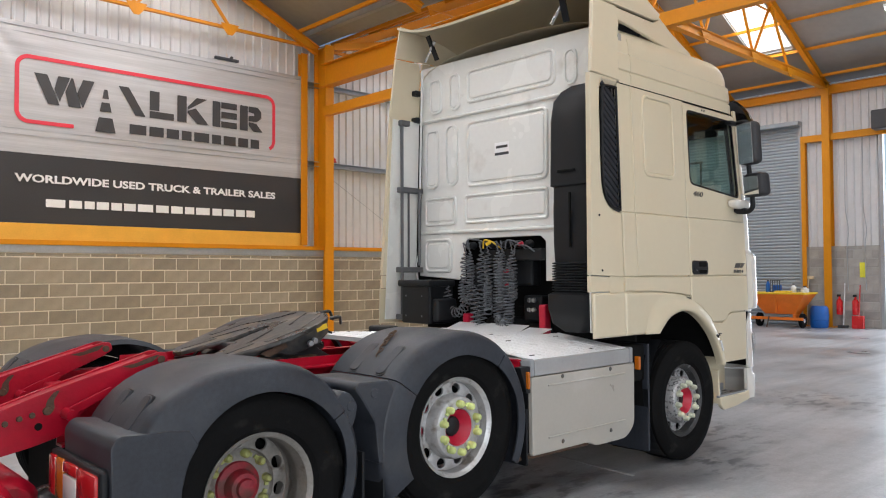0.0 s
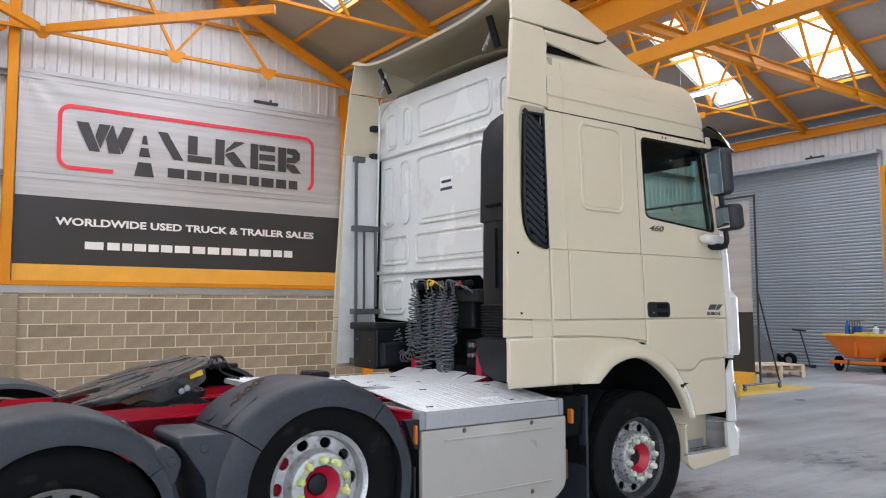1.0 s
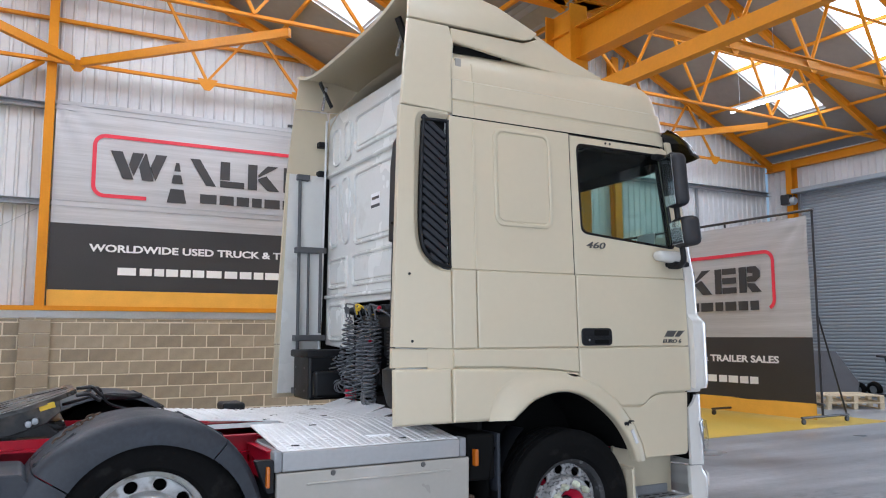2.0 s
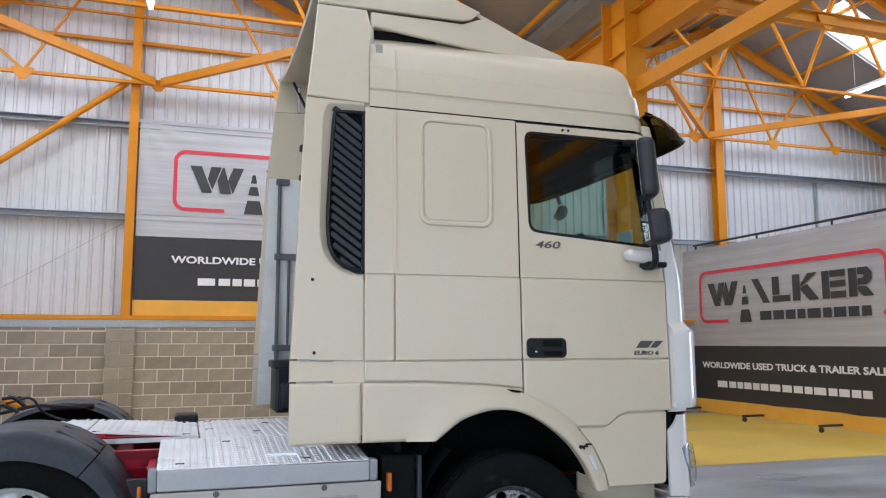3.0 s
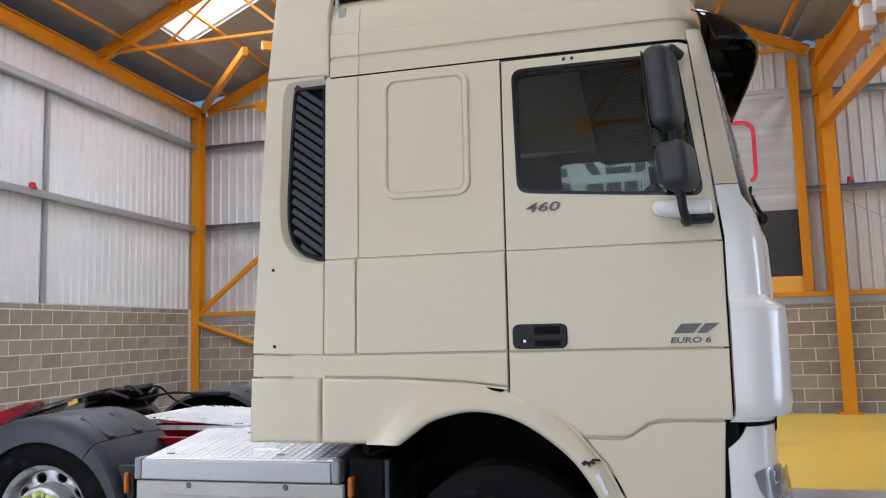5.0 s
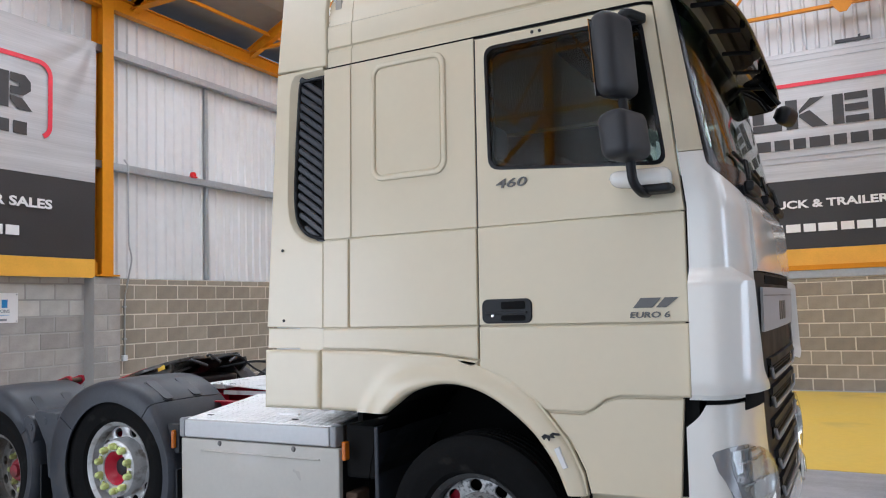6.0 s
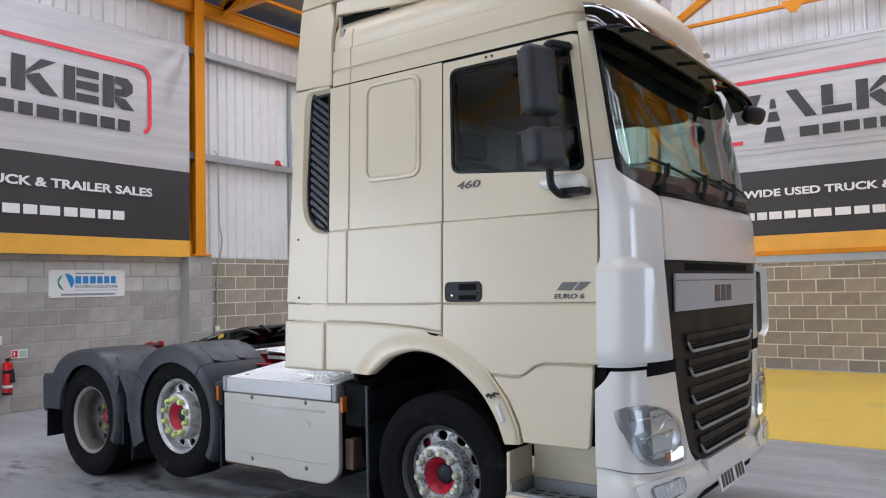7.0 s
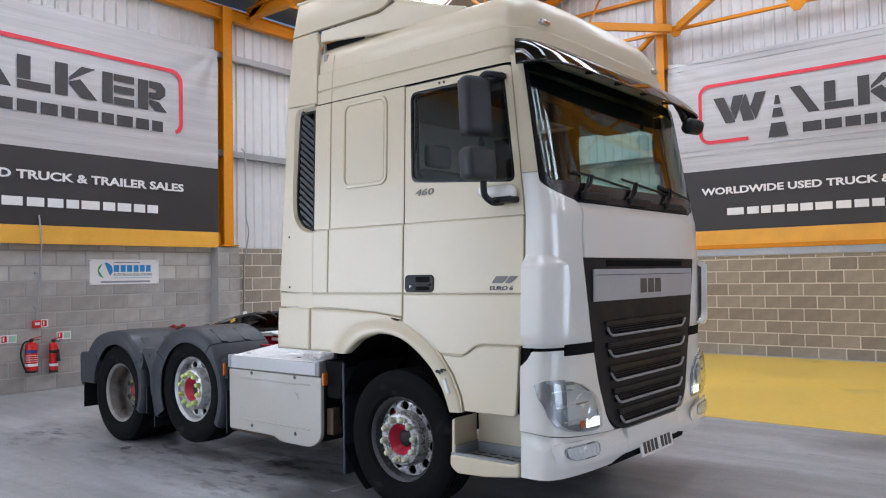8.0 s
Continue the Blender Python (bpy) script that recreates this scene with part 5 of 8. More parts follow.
# grille with its silver plate
gl_l = lambda z: a_of(GEDGE(z), z)
grille = fpatch("grille", 0.565, 1.712, gl_l, lambda z: 2 - gl_l(z), GRILLE, truck, nz=30, na=24, off=0.0, t=0.03)
def gsub(name, z0, z1, y0, y1, material, off, t=0.012, nz=4, na=20):
    o = fpatch(name, z0, z1, lambda z: a_of(y0, z), lambda z: a_of(y1, z), material, truck, off=off, t=t, nz=nz, na=na)
    o.parent = grille
    return o
pl = gsub("silver_plate", 1.437, 1.642, 3.675, 2 * YC - 3.675, PLATESILVER, 0.018)
o = gsub("plate_crease", 1.602, 1.607, 3.69, 2 * YC - 3.69, BADGE, 0.0195, 0.002, 1)
gsub("slot", 1.66, 1.70, 3.85, 2 * YC - 3.85, CABLINER, 0.004, 0.004, 1)
for k, zz in enumerate((1.23, 1.09, 0.935, 0.787, 0.648)):
    y0 = (3.83, 3.85, 3.875, 3.92, 3.97)[k]
    rows = []
    gsub("slot", zz - 0.018, zz + 0.042, y0 + 0.02, 2 * YC - y0 - 0.02, CABLINER, 0.005, 0.006, 1)
    for q in range(3):
        gsub("vane", zz + 0.0 + q * 0.015, zz + 0.005 + q * 0.015, y0 + 0.04, 2 * YC - y0 - 0.04, GRILLE, 0.009, 0.006, 1)
    path = [front(a_of(y, z), z, 0.02) for y, z in roundpoly([(y0, zz + 0.03), (y0 + 0.05, zz - 0.022), (2 * YC - y0 - 0.05, zz - 0.022), (2 * YC - y0, zz + 0.03)], [0, 0.05, 0.05, 0])]
    fine_ = []
    for a_, b_ in zip(path, path[1:]):
        m_ = max(1, int((b_ - a_).length / 0.08))
        for q in range(m_):
            t_ = q / m_
            yy, zq = a_.y + (b_.y - a_.y) * t_, a_.z + (b_.z - a_.z) * t_
            fine_.append(front(a_of(yy, zq), zq, 0.02))
    fine_.append(path[-1])
    part("trim_bar", tube(bmesh.new(), fine_, 0.009, 8), TRIMSILVER, grille, soft=60)
    gsub("lip", zz + 0.042, zz + 0.075, y0 - 0.01, 2 * YC - y0 + 0.01, GRILLE, 0.02, 0.02, 2)
# mark on the plate as plain shapes
for q, pts in enumerate(([(0, 0), (0.10, 0), (0.10, 0.1), (0, 0.1)], [(0.12, 0), (0.215, 0), (0.215, 0.1), (0.12, 0.1)], [(0.235, 0), (0.335, 0), (0.335, 0.1), (0.235, 0.1)])):
    bm = slab([(x, z) for x, z in pts], 0.006, r=0.001)
    bmesh.ops.transform(bm, matrix=Matrix.Translation((7.105, YC - 0.15, 1.475)) @ pose(0, 0, 0, 90, 0, 90), verts=bm.verts)
    part("mark", bm, BADGE, pl)
fpatch("bumper_middle", 0.425, 0.585, lambda z: a_of(4.05, z), lambda z: 2 - a_of(4.05, z), FRONTWHITE, truck, off=0.022, nz=5, na=12, t=0.03)
fpatch("bumper_opening", 0.365, 0.43, lambda z: a_of(3.87, z), lambda z: 2 - a_of(3.87, z), CABLINER, truck, off=0.008, nz=3, na=12, t=0.03)
npm = Matrix.Translation((7.115, YC + 0.03, 0.415)) @ pose(0, 0, 0, 80, 0, 90)
npl = part("number_plate", slab(rrect(-0.26, 0.26, -0.057, 0.057, 0.008), 0.008, m=npm, r=0.002), PLATEY, truck, "white number plate with dark characters")
for x in (-0.22, -0.16, -0.10, -0.04, 0.06, 0.12, 0.18):
    part("character_bar", slab([(x, -0.04), (x + 0.042, -0.04), (x + 0.042, 0.04), (x, 0.04)], 0.002, m=npm @ Matrix.Translation((0, 0, 0.002))), INK, npl)

# windscreen
ws_l = ws_edge
fpatch("windscreen", 2.10, 2.975, ws_l, lambda z: 2 - ws_l(z), SCREEN, truck, off=-0.004, t=0.005, nz=24, na=26).visible_shadow = False
fpatch("windscreen_border", 2.066, lambda a: 2.195 + 0.10 * max(0, (0.4 - a) / 0.4) ** 2, ws_l, lambda z: 2 - ws_l(z), GLOSSBLACK, truck, off=0.0, t=0.003, nz=12, na=30)
for f0, f1 in ((lambda z: ws_l(z), lambda z: ws_l(z) + 0.075 + 0.9 * max(0, 2.30 - z)), (lambda z: 2 - ws_l(z) - 0.075 - 0.9 * max(0, 2.30 - z), lambda z: 2 - ws_l(z))):
    fpatch("windscreen_border", 2.15, 2.975, f0, f1, GLOSSBLACK, truck, off=0.001, t=0.003, nz=30, na=3)
fpatch("windscreen_header", 2.90, 2.985, 0.2, 1.8, CABLINER, truck, off=-0.02, t=0.006, nz=2, na=16)
fpatch("scuttle", 2.072, 2.115, lambda z: a_of(3.62, z), lambda z: 2 - a_of(3.62, z), BLACKP, truck, off=0.006, nz=2, na=20, t=0.015)
# wipers
for y0, y1 in ((3.62, 4.35), (4.25, 4.98), (4.85, 5.42)):
    w = part("wiper", tube(bmesh.new(), [front(a_of(y0, 2.13), 2.13, 0.035), front(a_of(y0 + 0.08, 2.17), 2.17, 0.03), front(a_of(y0 + 0.16, 2.25), 2.25, 0.022)], 0.011, 6), BLACKP, truck, soft=60)
    n_ = 8
    part("blade", tube(bmesh.new(), [front(a_of(y0 - 0.05 + (y1 - y0) * k / n_, 2.262 - 0.06 * k / n_), 2.262 - 0.06 * k / n_, 0.010) for k in range(n_ + 1)], 0.009, 6), BLACKP, w, soft=60)
    part("arm", tube(bmesh.new(), [front(a_of(y0 + 0.02, 2.14), 2.14, 0.03), front(a_of(y0 + 0.12, 2.25), 2.25, 0.022)], 0.007, 6), BLACKP, w, soft=60)
    part("motor_cover", B(7.045, 7.09, y0 - 0.02, y0 + 0.30, 2.085, 2.135, 0.014), BLACKP, w)

# sun visor
def vis(name, rows, material, t):
    r = []
    for z, o, drop in rows:
        r.append([front(a, z - drop * max(0, abs(a - 1) - 0.62) ** 1.5, o * min(1, 0.45 + (1 - abs(a - 1)) * 2.4)) for a in (0.09 + 1.82 * k / 40 for k in range(41))])
    return part(name, grid(r, t), material, truck, soft=50)
visor = vis("sun_visor", [(3.105, -0.006, 0), (3.085, 0.05, 0.0), (3.045, 0.11, 0.0), (2.985, 0.165, 0.0), (2.905, 0.20, 0.02)], SMOKED, 0.006)
visor["label"] = "smoked dark sun visor over the windscreen"
for y in (3.6, 4.03, 4.46, 4.89, 5.32):
    part("bracket", tube(bmesh.new(), [front(a_of(y, 3.0), 3.0, 0.0), front(a_of(y, 2.96), 2.98, 0.15)], 0.012, 6), BLACKP, visor)
part("visor_edge", tube(bmesh.new(), [front(a, 2.905 - 0.02 * max(0, abs(a - 1) - 0.62) ** 1.5, 0.198 * min(1, 0.45 + (1 - abs(a - 1)) * 2.4)) for a in (0.095 + 1.81 * k / 40 for k in range(41))], 0.008, 6), GLOSSBLACK, visor, soft=60)
# kerb mirror under the visor's far end
fm = part("front_mirror", B(-0.045, 0.05, -0.10, 0.10, -0.062, 0.062, 0.045, 5, Matrix.Translation((7.13, 5.26, 2.76)) @ pose(0, 0, 0, 0, 25, -15)), BLACKP, truck, soft=40)
part("mirror_face", B(-0.049, -0.045, -0.07, 0.07, -0.035, 0.035, 0, 1, Matrix.Translation((7.13, 5.26, 2.76)) @ pose(0, 0, 0, 0, 25, -15)), MIRROR, fm)
part("bracket", tube(bmesh.new(), [(7.10, 5.20, 2.83), (7.0, 5.16, 2.98)], 0.016, 6), BLACKP, fm)

# ---- roof ----
def plan(h, xf, z, n=3.4, xr=4.92, k=30):
    """The roof's outline at one height, from the near rear corner round the front to the far one."""
    out = []
    xs = xf - 0.30 if h > 0.8 else xf - 0.45
    m_ = 8
    for i in range(m_):
        out.append(Vector((xr + (xs - xr) * i / m_, YC - h, z)))
    for i in range(k + 1):
        th = math.pi * i / k
        c, q = math.cos(th), math.sin(th)
        out.append(Vector((xs + (xf - xs) * abs(q) ** (2 / n), YC - h * math.copysign(abs(c) ** (2 / n), c), z)))
    for i in range(m_):
        out.append(Vector((xs + (xr - xs) * (i + 1) / m_, YC + h, z)))
    return out


LEV = [(2.962, 1.150, 6.87), (3.045, 1.149, 6.865), (3.052, 1.137, 6.855), (3.064, 1.137, 6.855), (3.072, 1.148, 6.86), (3.12, 1.147, 6.855), (3.196, 1.143, 6.842), (3.207, 1.128, 6.828), (3.27, 1.126, 6.815), (3.33, 1.113, 6.80),
       (3.38, 1.085, 6.785), (3.42, 1.045, 6.765), (3.45, 0.99, 6.74), (3.48, 0.90, 6.70), (3.52, 0.72, 6.58), (3.55, 0.45, 6.35), (3.565, 0.2, 6.0)]
rows = [plan(h, xf, z, 4.0) for z, h, xf in LEV]
bm = grid(rows)
top_ = [v for v in bm.verts if abs(v.co.z - LEV[-1][0]) < 1e-6]
bmesh.ops.contextual_create(bm, geom=top_)
part("roof", bm, CREAM, truck, soft=38)
part("roof_joint", grid([plan(1.146, 6.868, 2.95), plan(1.146, 6.868, 2.966)]), CABLINER, truck)
for y in (3.62, 5.30):
    part("roof_lamp", B(6.76, 6.82, y - 0.05, y + 0.05, 3.25, 3.285, 0.012), CHROME, truck)
for s in (-1, 1):
    part("roof_seam", tube(bmesh.new(), [(5.08, YC + s * (h + 0.001), z) for z, h, xf in LEV[:10]], 0.004, 5), CREAM, truck)
# upper collar, fins and top spoiler
for s in (-1, 1):
    side("upper_collar", [(4.558, 2.988), (4.915, 2.972), (4.915, 3.30), (4.935, 3.42), (4.90, 3.545), (4.612, 3.545)], CREAM, truck, s=s, off=0.01, t=0.03, r=0.012)
    def lean(name, pts, material, y0, t=0.025, r=0.01):
        bm = slab(pts, t, (), pose(0, 0, 0, 90), r)
        for v in bm.verts:
            v.co.y = YC + s * (y0 - v.co.y - 0.16 * max(0, v.co.z - 3.5) - 0.12 * max(0, v.co.x - 5.2))
        bmesh.ops.recalc_face_normals(bm, faces=bm.faces)
        return part(name, bm, material, truck, soft=35)
    lean("spoiler_base", [(4.925, 3.42), (4.93, 3.548), (5.52, 3.568), (5.66, 3.63), (5.95, 3.545), (6.25, 3.47), (6.32, 3.42), (5.9, 3.40), (5.4, 3.42), (4.95, 3.455)], CREAM, 1.125)
    lean("spoiler_fin", [(4.614, 3.555), (5.51, 3.578), (5.58, 3.60), (5.645, 3.66), (5.3, 3.775), (4.95, 3.845), (4.64, 3.845)], CREAM, 1.15)
    lean("spoiler_slot", [(4.94, 3.40), (4.94, 3.45), (5.35, 3.46), (5.35, 3.42)], CABLINER, 1.08, 0.01, 0)
STX = [(4.625, 3.70), (4.75, 3.755), (4.95, 3.83), (5.2, 3.83), (5.5, 3.765), (5.8, 3.655), (6.05, 3.56), (6.25, 3.48), (6.42, 3.42)]
rows = []
for x, zc in STX:
    zs = lerp([(4.6, 3.845), (4.95, 3.84), (5.3, 3.77), (5.65, 3.66), (5.95, 3.55), (6.27, 3.45), (6.45, 3.38)], x)
    h = lerp([(4.6, 1.10), (5.2, 1.09), (5.9, 1.02), (6.3, 0.95), (6.45, 0.88)], x)
    r = []
    for k in range(25):
        w = -1 + 2 * k / 24
        q = abs(w) ** 4
        r.append(Vector((x, YC + h * w, (zc + 0.02) * (1 - q) + zs * q)))
    rows.append(r)
part("roof_spoiler", grid(rows, 0.022), CREAM, truck, soft=45)
for y in (3.72, 5.22):
    part("spoiler_stay", bar(bmesh.new(), (4.82, y, 3.50), (4.72, y + (0.02 if y > YC else -0.02), 3.71), 0.05, 0.02), BLACKP, truck)
    part("spoiler_strut", tube(bmesh.new(), [(4.78, y + 0.12, 3.50), (4.76, y - 0.03, 3.66)], 0.014), CHROME, truck)

# ---- cab rear ----
RX = 4.93
rearm = lambda x, d=0.0: Matrix(((0, 0, -1, RX - d), (-1, 0, 0, YC), (0, 1, 0, 0), (0, 0, 0, 1)))
def rear(name, pts, material, parent, off=0.0, t=0.02, r=0.004, holes=(), label=""):
    """A panel on the cab's rear wall from an outline in (y - YC, mirrored) and z."""
    return part(name, slab([(YC - y, z) for y, z in pts], t, [[(YC - y, z) for y, z in h] for h in holes], rearm(0, off), r), material, parent, label, soft=30)
back = rear("rear_wall", [(3.36, 1.46), (4.04, 1.46), (4.04, 1.79), (4.10, 1.835), (4.94, 1.835), (4.99, 1.79), (4.99, 1.46), (5.60, 1.50), (5.60, 2.95), (5.57, 3.50), (3.36, 3.45)], CABWHITE, truck, r=0.01)
def pressing(y0, y1, z0, z1, r=0.05, w=0.018, h=0.018):
    if y1 - y0 < 0.2:
        w = 0.010
    rear("pressing", rrect(y0, y1, z0, z1, r), CABWHITE, back, off=h, t=h + 0.004, r=h * 0.9, holes=[rrect(y0 + w * 1.6, y1 - w * 1.6, z0 + w * 1.6, z1 - w * 1.6, min(max(0.01, r - w), (y1 - y0) / 2 - w * 1.7))])
    rear("pressing", rrect(y0 + w * 2.4, y1 - w * 2.4, z0 + w * 2.4, z1 - w * 2.4, min(max(0.01, r - w), (y1 - y0) / 2 - w * 2.6)), CABWHITE, back, off=h * 0.6, t=h, r=h * 0.55)
for y0, y1, z0, z1, r in ((3.92, 4.95, 3.06, 3.37, 0.06), (5.03, 5.17, 3.03, 3.37, 0.06), (3.70, 3.83, 3.03, 3.32, 0.06), (5.28, 5.44, 3.03, 3.36, 0.05), (3.42, 3.56, 3.03, 3.30, 0.05),
                          (4.0, 4.95, 2.30, 2.90, 0.06), (5.06, 5.22, 2.33, 2.90, 0.07), (5.32, 5.50, 2.33, 2.88, 0.05), (4.0, 4.98, 1.97, 2.24, 0.04), (5.08, 5.52, 1.97, 2.24, 0.04), (5.14, 5.52, 1.53, 1.85, 0.06)):
    pressing(y0, y1, z0, z1, r)
for z in (2.965, 1.90):
    part("ledge", tube(bmesh.new(), [(RX - 0.008, 3.4, z - 0.005), (RX - 0.008, 5.58, z + 0.01)], 0.018, 8), CABWHITE, back, soft=60)
stk = rear("sticker", rrect(4.425, 4.592, 2.545, 2.66, 0.004), WHITEV, truck, off=0.012, t=0.002, r=0, label="small white sales sticker")
rear("print_bar", [(4.428, 2.548), (4.589, 2.548), (4.589, 2.572), (4.428, 2.572)], INK, stk, off=0.013, t=0.001, r=0)
rear("print_bar", [(4.44, 2.61), (4.575, 2.61), (4.575, 2.632), (4.44, 2.632)], INK, stk, off=0.013, t=0.001, r=0)
# valves under the bunk, before a black sheet added for the recess's shade
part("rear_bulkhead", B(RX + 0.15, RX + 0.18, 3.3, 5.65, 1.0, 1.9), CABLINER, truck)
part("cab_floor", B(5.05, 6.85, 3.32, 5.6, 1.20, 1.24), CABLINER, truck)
part("valve_carrier", B(RX - 0.05, RX + 0.05, 4.04, 4.70, 1.63, 1.73, 0.012), BLACKP, truck)
for y in (4.18, 4.30, 4.44, 4.58, 4.70, 4.84):
    part("valve", lathe(bmesh.new(), [(0, 0), (0.03, 0), (0.035, 0.01), (0.03, 0.05), (0.02, 0.07), (0, 0.07)], 12, pose(RX - 0.01, y, 1.77, 0, -90, 0)), BLACKP, truck, soft=40)
for y0, y1, z0, z1 in ((4.2, 4.42, 1.42, 1.66), (4.5, 4.72, 1.2, 1.5), (4.1, 4.3, 1.12, 1.34), (4.75, 4.95, 1.15, 1.6)):
    part("air_valve_block", B(RX + 0.02, RX + 0.14, y0, y1, z0, z1, 0.02), BLACKP, truck)
for y in (4.02, 4.9):
    part("cab_mount", B(RX - 0.08, RX + 0.0, y - 0.035, y + 0.035, 1.03, 1.27 if y < YC else 1.17, 0.015), HUBRED, truck)
for y, z in ((4.16, 1.3), (4.16, 1.22), (4.21, 1.3), (4.21, 1.22)):
    part("valve_port", lathe(bmesh.new(), [(0, 0.02), (0.018, 0.02), (0.02, 0)], 12, pose(RX - 0.0, y, z, 0, -90, 0)), CHROME, truck)
# coiled air and electric lines
def coil(y, y2, zb, r=0.034, pitch=0.022, x=RX - 0.07, x2=RX - 0.12, up=1.62, mt=HOSE):
    zt = 1.80
    n1 = 10
    path = [Vector((x + 0.04, y, zt - 0.06)), Vector((x - 0.03, y, zt)), Vector((x, y, zt - 0.1))]
    path += [Vector((x, y + 0.006 * math.sin(k), zt - 0.1 - (zt - 0.1 - zb - 0.08) * k / n1)) for k in range(1, n1 + 1)]
    cy = (y + y2) / 2
    rr = abs(y2 - y) / 2
    path += [Vector((x + (x2 - x) * k / 8, cy + (y - cy) * math.cos(math.pi * k / 8), zb + 0.08 - max(rr, 0.05) * math.sin(math.pi * k / 8))) for k in range(1, 9)]
    path += [Vector((x2, y2, zb + 0.08 + (up - zb - 0.08) * k / n1)) for k in range(1, n1 + 1)]
    # arc length, then wind round it
    d = [0.0]
    for a, b in zip(path, path[1:]):
        d.append(d[-1] + (b - a).length)
    L = d[-1]
    steps = int(L / pitch * 9)
    pts = []
    nrm = Vector((1, 0, 0))
    for i in range(steps + 1):
        t_ = L * i / steps
        k = 0
        while k < len(d) - 2 and d[k + 1] < t_:
            k += 1
        f = (t_ - d[k]) / max(1e-6, d[k + 1] - d[k])
        p = path[k].lerp(path[k + 1], f)
        tg = (path[k + 1] - path[k]).normalized()
        bb = tg.cross(Vector((1, 0, 0))).normalized()
        nn = bb.cross(tg)
        ph = 2 * math.pi * t_ / pitch
        g = r * min(1, max(0.05, (t_ - 0.16) / 0.1)) * min(1, max(0.3, (L - t_) / 0.1))
        pts.append(p + g * (math.cos(ph) * nn + math.sin(ph) * bb))
    return part("coiled_line", tube(bmesh.new(), pts, 0.006, 5), mt, truck, soft=80)
coil(4.90, 5.10, 1.19, r=0.042, pitch=0.036, up=1.42, x2=RX - 0.10)
coil(4.84, 4.90, 1.24, r=0.03, pitch=0.026, up=1.5)
coil(4.70, 4.73, 1.02, r=0.040, pitch=0.038, up=1.42, x2=RX - 0.12)
coil(4.62, 4.58, 1.16, r=0.036, pitch=0.034, up=1.5)
coil(4.50, 4.34, 1.10, r=0.044, pitch=0.026)
coil(4.45, 4.40, 1.24, r=0.036, pitch=0.024, x2=RX - 0.16)
coil(4.34, 4.29, 1.30, r=0.034, pitch=0.03, up=1.55)
for y, z, c in ((4.24, 1.762, HUBRED), (4.40, 1.535, HUBRED), (4.40, 1.425, HUBRED), (4.61, 1.775, YELLOWLBL)):
    part("coupling", lathe(bmesh.new(), [(0, 0), (0.015, 0), (0.015, 0.045), (0.009, 0.052), (0, 0.052)], 10, pose(RX - 0.10, y, z, 70, -30, 0)), c, truck, soft=40)
for k, (y, y2, z) in enumerate(((4.86, 4.62, 1.80), (4.66, 4.50, 1.79), (4.40, 4.22, 1.78), (4.30, 4.10, 1.74))):
    part("air_line", tube(bmesh.new(), rounded([(RX - 0.09, y, z - 0.05), (RX - 0.12, y - 0.03, z + 0.03), (RX - 0.10, y2 + 0.05, z + 0.01), (RX - 0.02, y2, z - 0.06)], 0.04), 0.007, 7), YELLOWLBL if k == 1 else HOSE, truck, soft=60)
# intake duct beside the rear wall
def duct_section(z, y0, y1, x0, x1, r=0.04):
    return [Vector((x, y, z)) for x, y in rrect(x0, x1, y0, y1, r, 3)]
DS = []
for z, y1, x0 in ((2.965, 3.66, 4.76), (2.93, 3.74, 4.74), (2.86, 3.80, 4.72), (2.7, 3.82, 4.71), (2.2, 3.82, 4.70), (2.19, 3.80, 4.715), (1.98, 3.80, 4.71), (1.75, 3.79, 4.70), (1.62, 3.78, 4.70)):
    DS.append(duct_section(z, 3.44, y1, x0, 4.90))
zb = 1.61
while zb > 1.39:
    DS.append(duct_section(zb, 3.45, 3.775, 4.70, 4.89)), DS.append(duct_section(zb - 0.006, 3.435, 3.795, 4.68, 4.90)), DS.append(duct_section(zb - 0.013, 3.435, 3.795, 4.68, 4.90)), DS.append(duct_section(zb - 0.018, 3.45, 3.775, 4.70, 4.89))
    zb -= 0.0205
DS += [duct_section(1.36, 3.42, 3.82, 4.66, 4.91), duct_section(1.25, 3.42, 3.82, 4.66, 4.91), duct_section(1.14, 3.45, 3.79, 4.68, 4.90), duct_section(1.075, 3.52, 3.71, 4.73, 4.87)]
bm = bmesh.new()
gr = [[bm.verts.new(p) for p in r] for r in DS]
for a, b in zip(gr, gr[1:]):
    for k in range(len(a)):
        bm.faces.new((a[k], a[(k + 1) % len(a)], b[(k + 1) % len(b)], b[k]))
bm.faces.new(gr[0]), bm.faces.new(gr[-1])
bmesh.ops.recalc_face_normals(bm, faces=bm.faces)
duct = part("intake_duct", bm, BLACKP, truck, "black plastic air intake duct with bellows", soft=35)
part("groove", B(4.685, 4.702, 3.56, 3.72, 2.30, 2.315), CABLINER, duct)
part("groove", B(4.683, 4.70, 3.60, 3.612, 1.72, 2.14), CABLINER, duct)
# pipes inside the far collar
PIPEGREY = mat("grey_steel_pipe", (0.11, 0.112, 0.118), 0.45, metal=0.3, var=0.15)
for x, y, z0, z1, r in ((4.66, 5.54, 1.12, 2.95, 0.015), (4.75, 5.55, 1.58, 2.32, 0.011), (4.84, 5.50, 1.60, 2.30, 0.014)):
    part("pipe", tube(bmesh.new(), [(x, y, z0), (x, y, z1)], r), PIPEGREY, truck, soft=60)
part("lashing_rod", tube(bmesh.new(), [(4.88, 5.50, 3.46), (4.87, 5.52, 2.4), (4.86, 5.53, 1.7), (4.84, 5.55, 1.62), (4.86, 5.54, 1.40)], 0.010), WHITEP, truck)
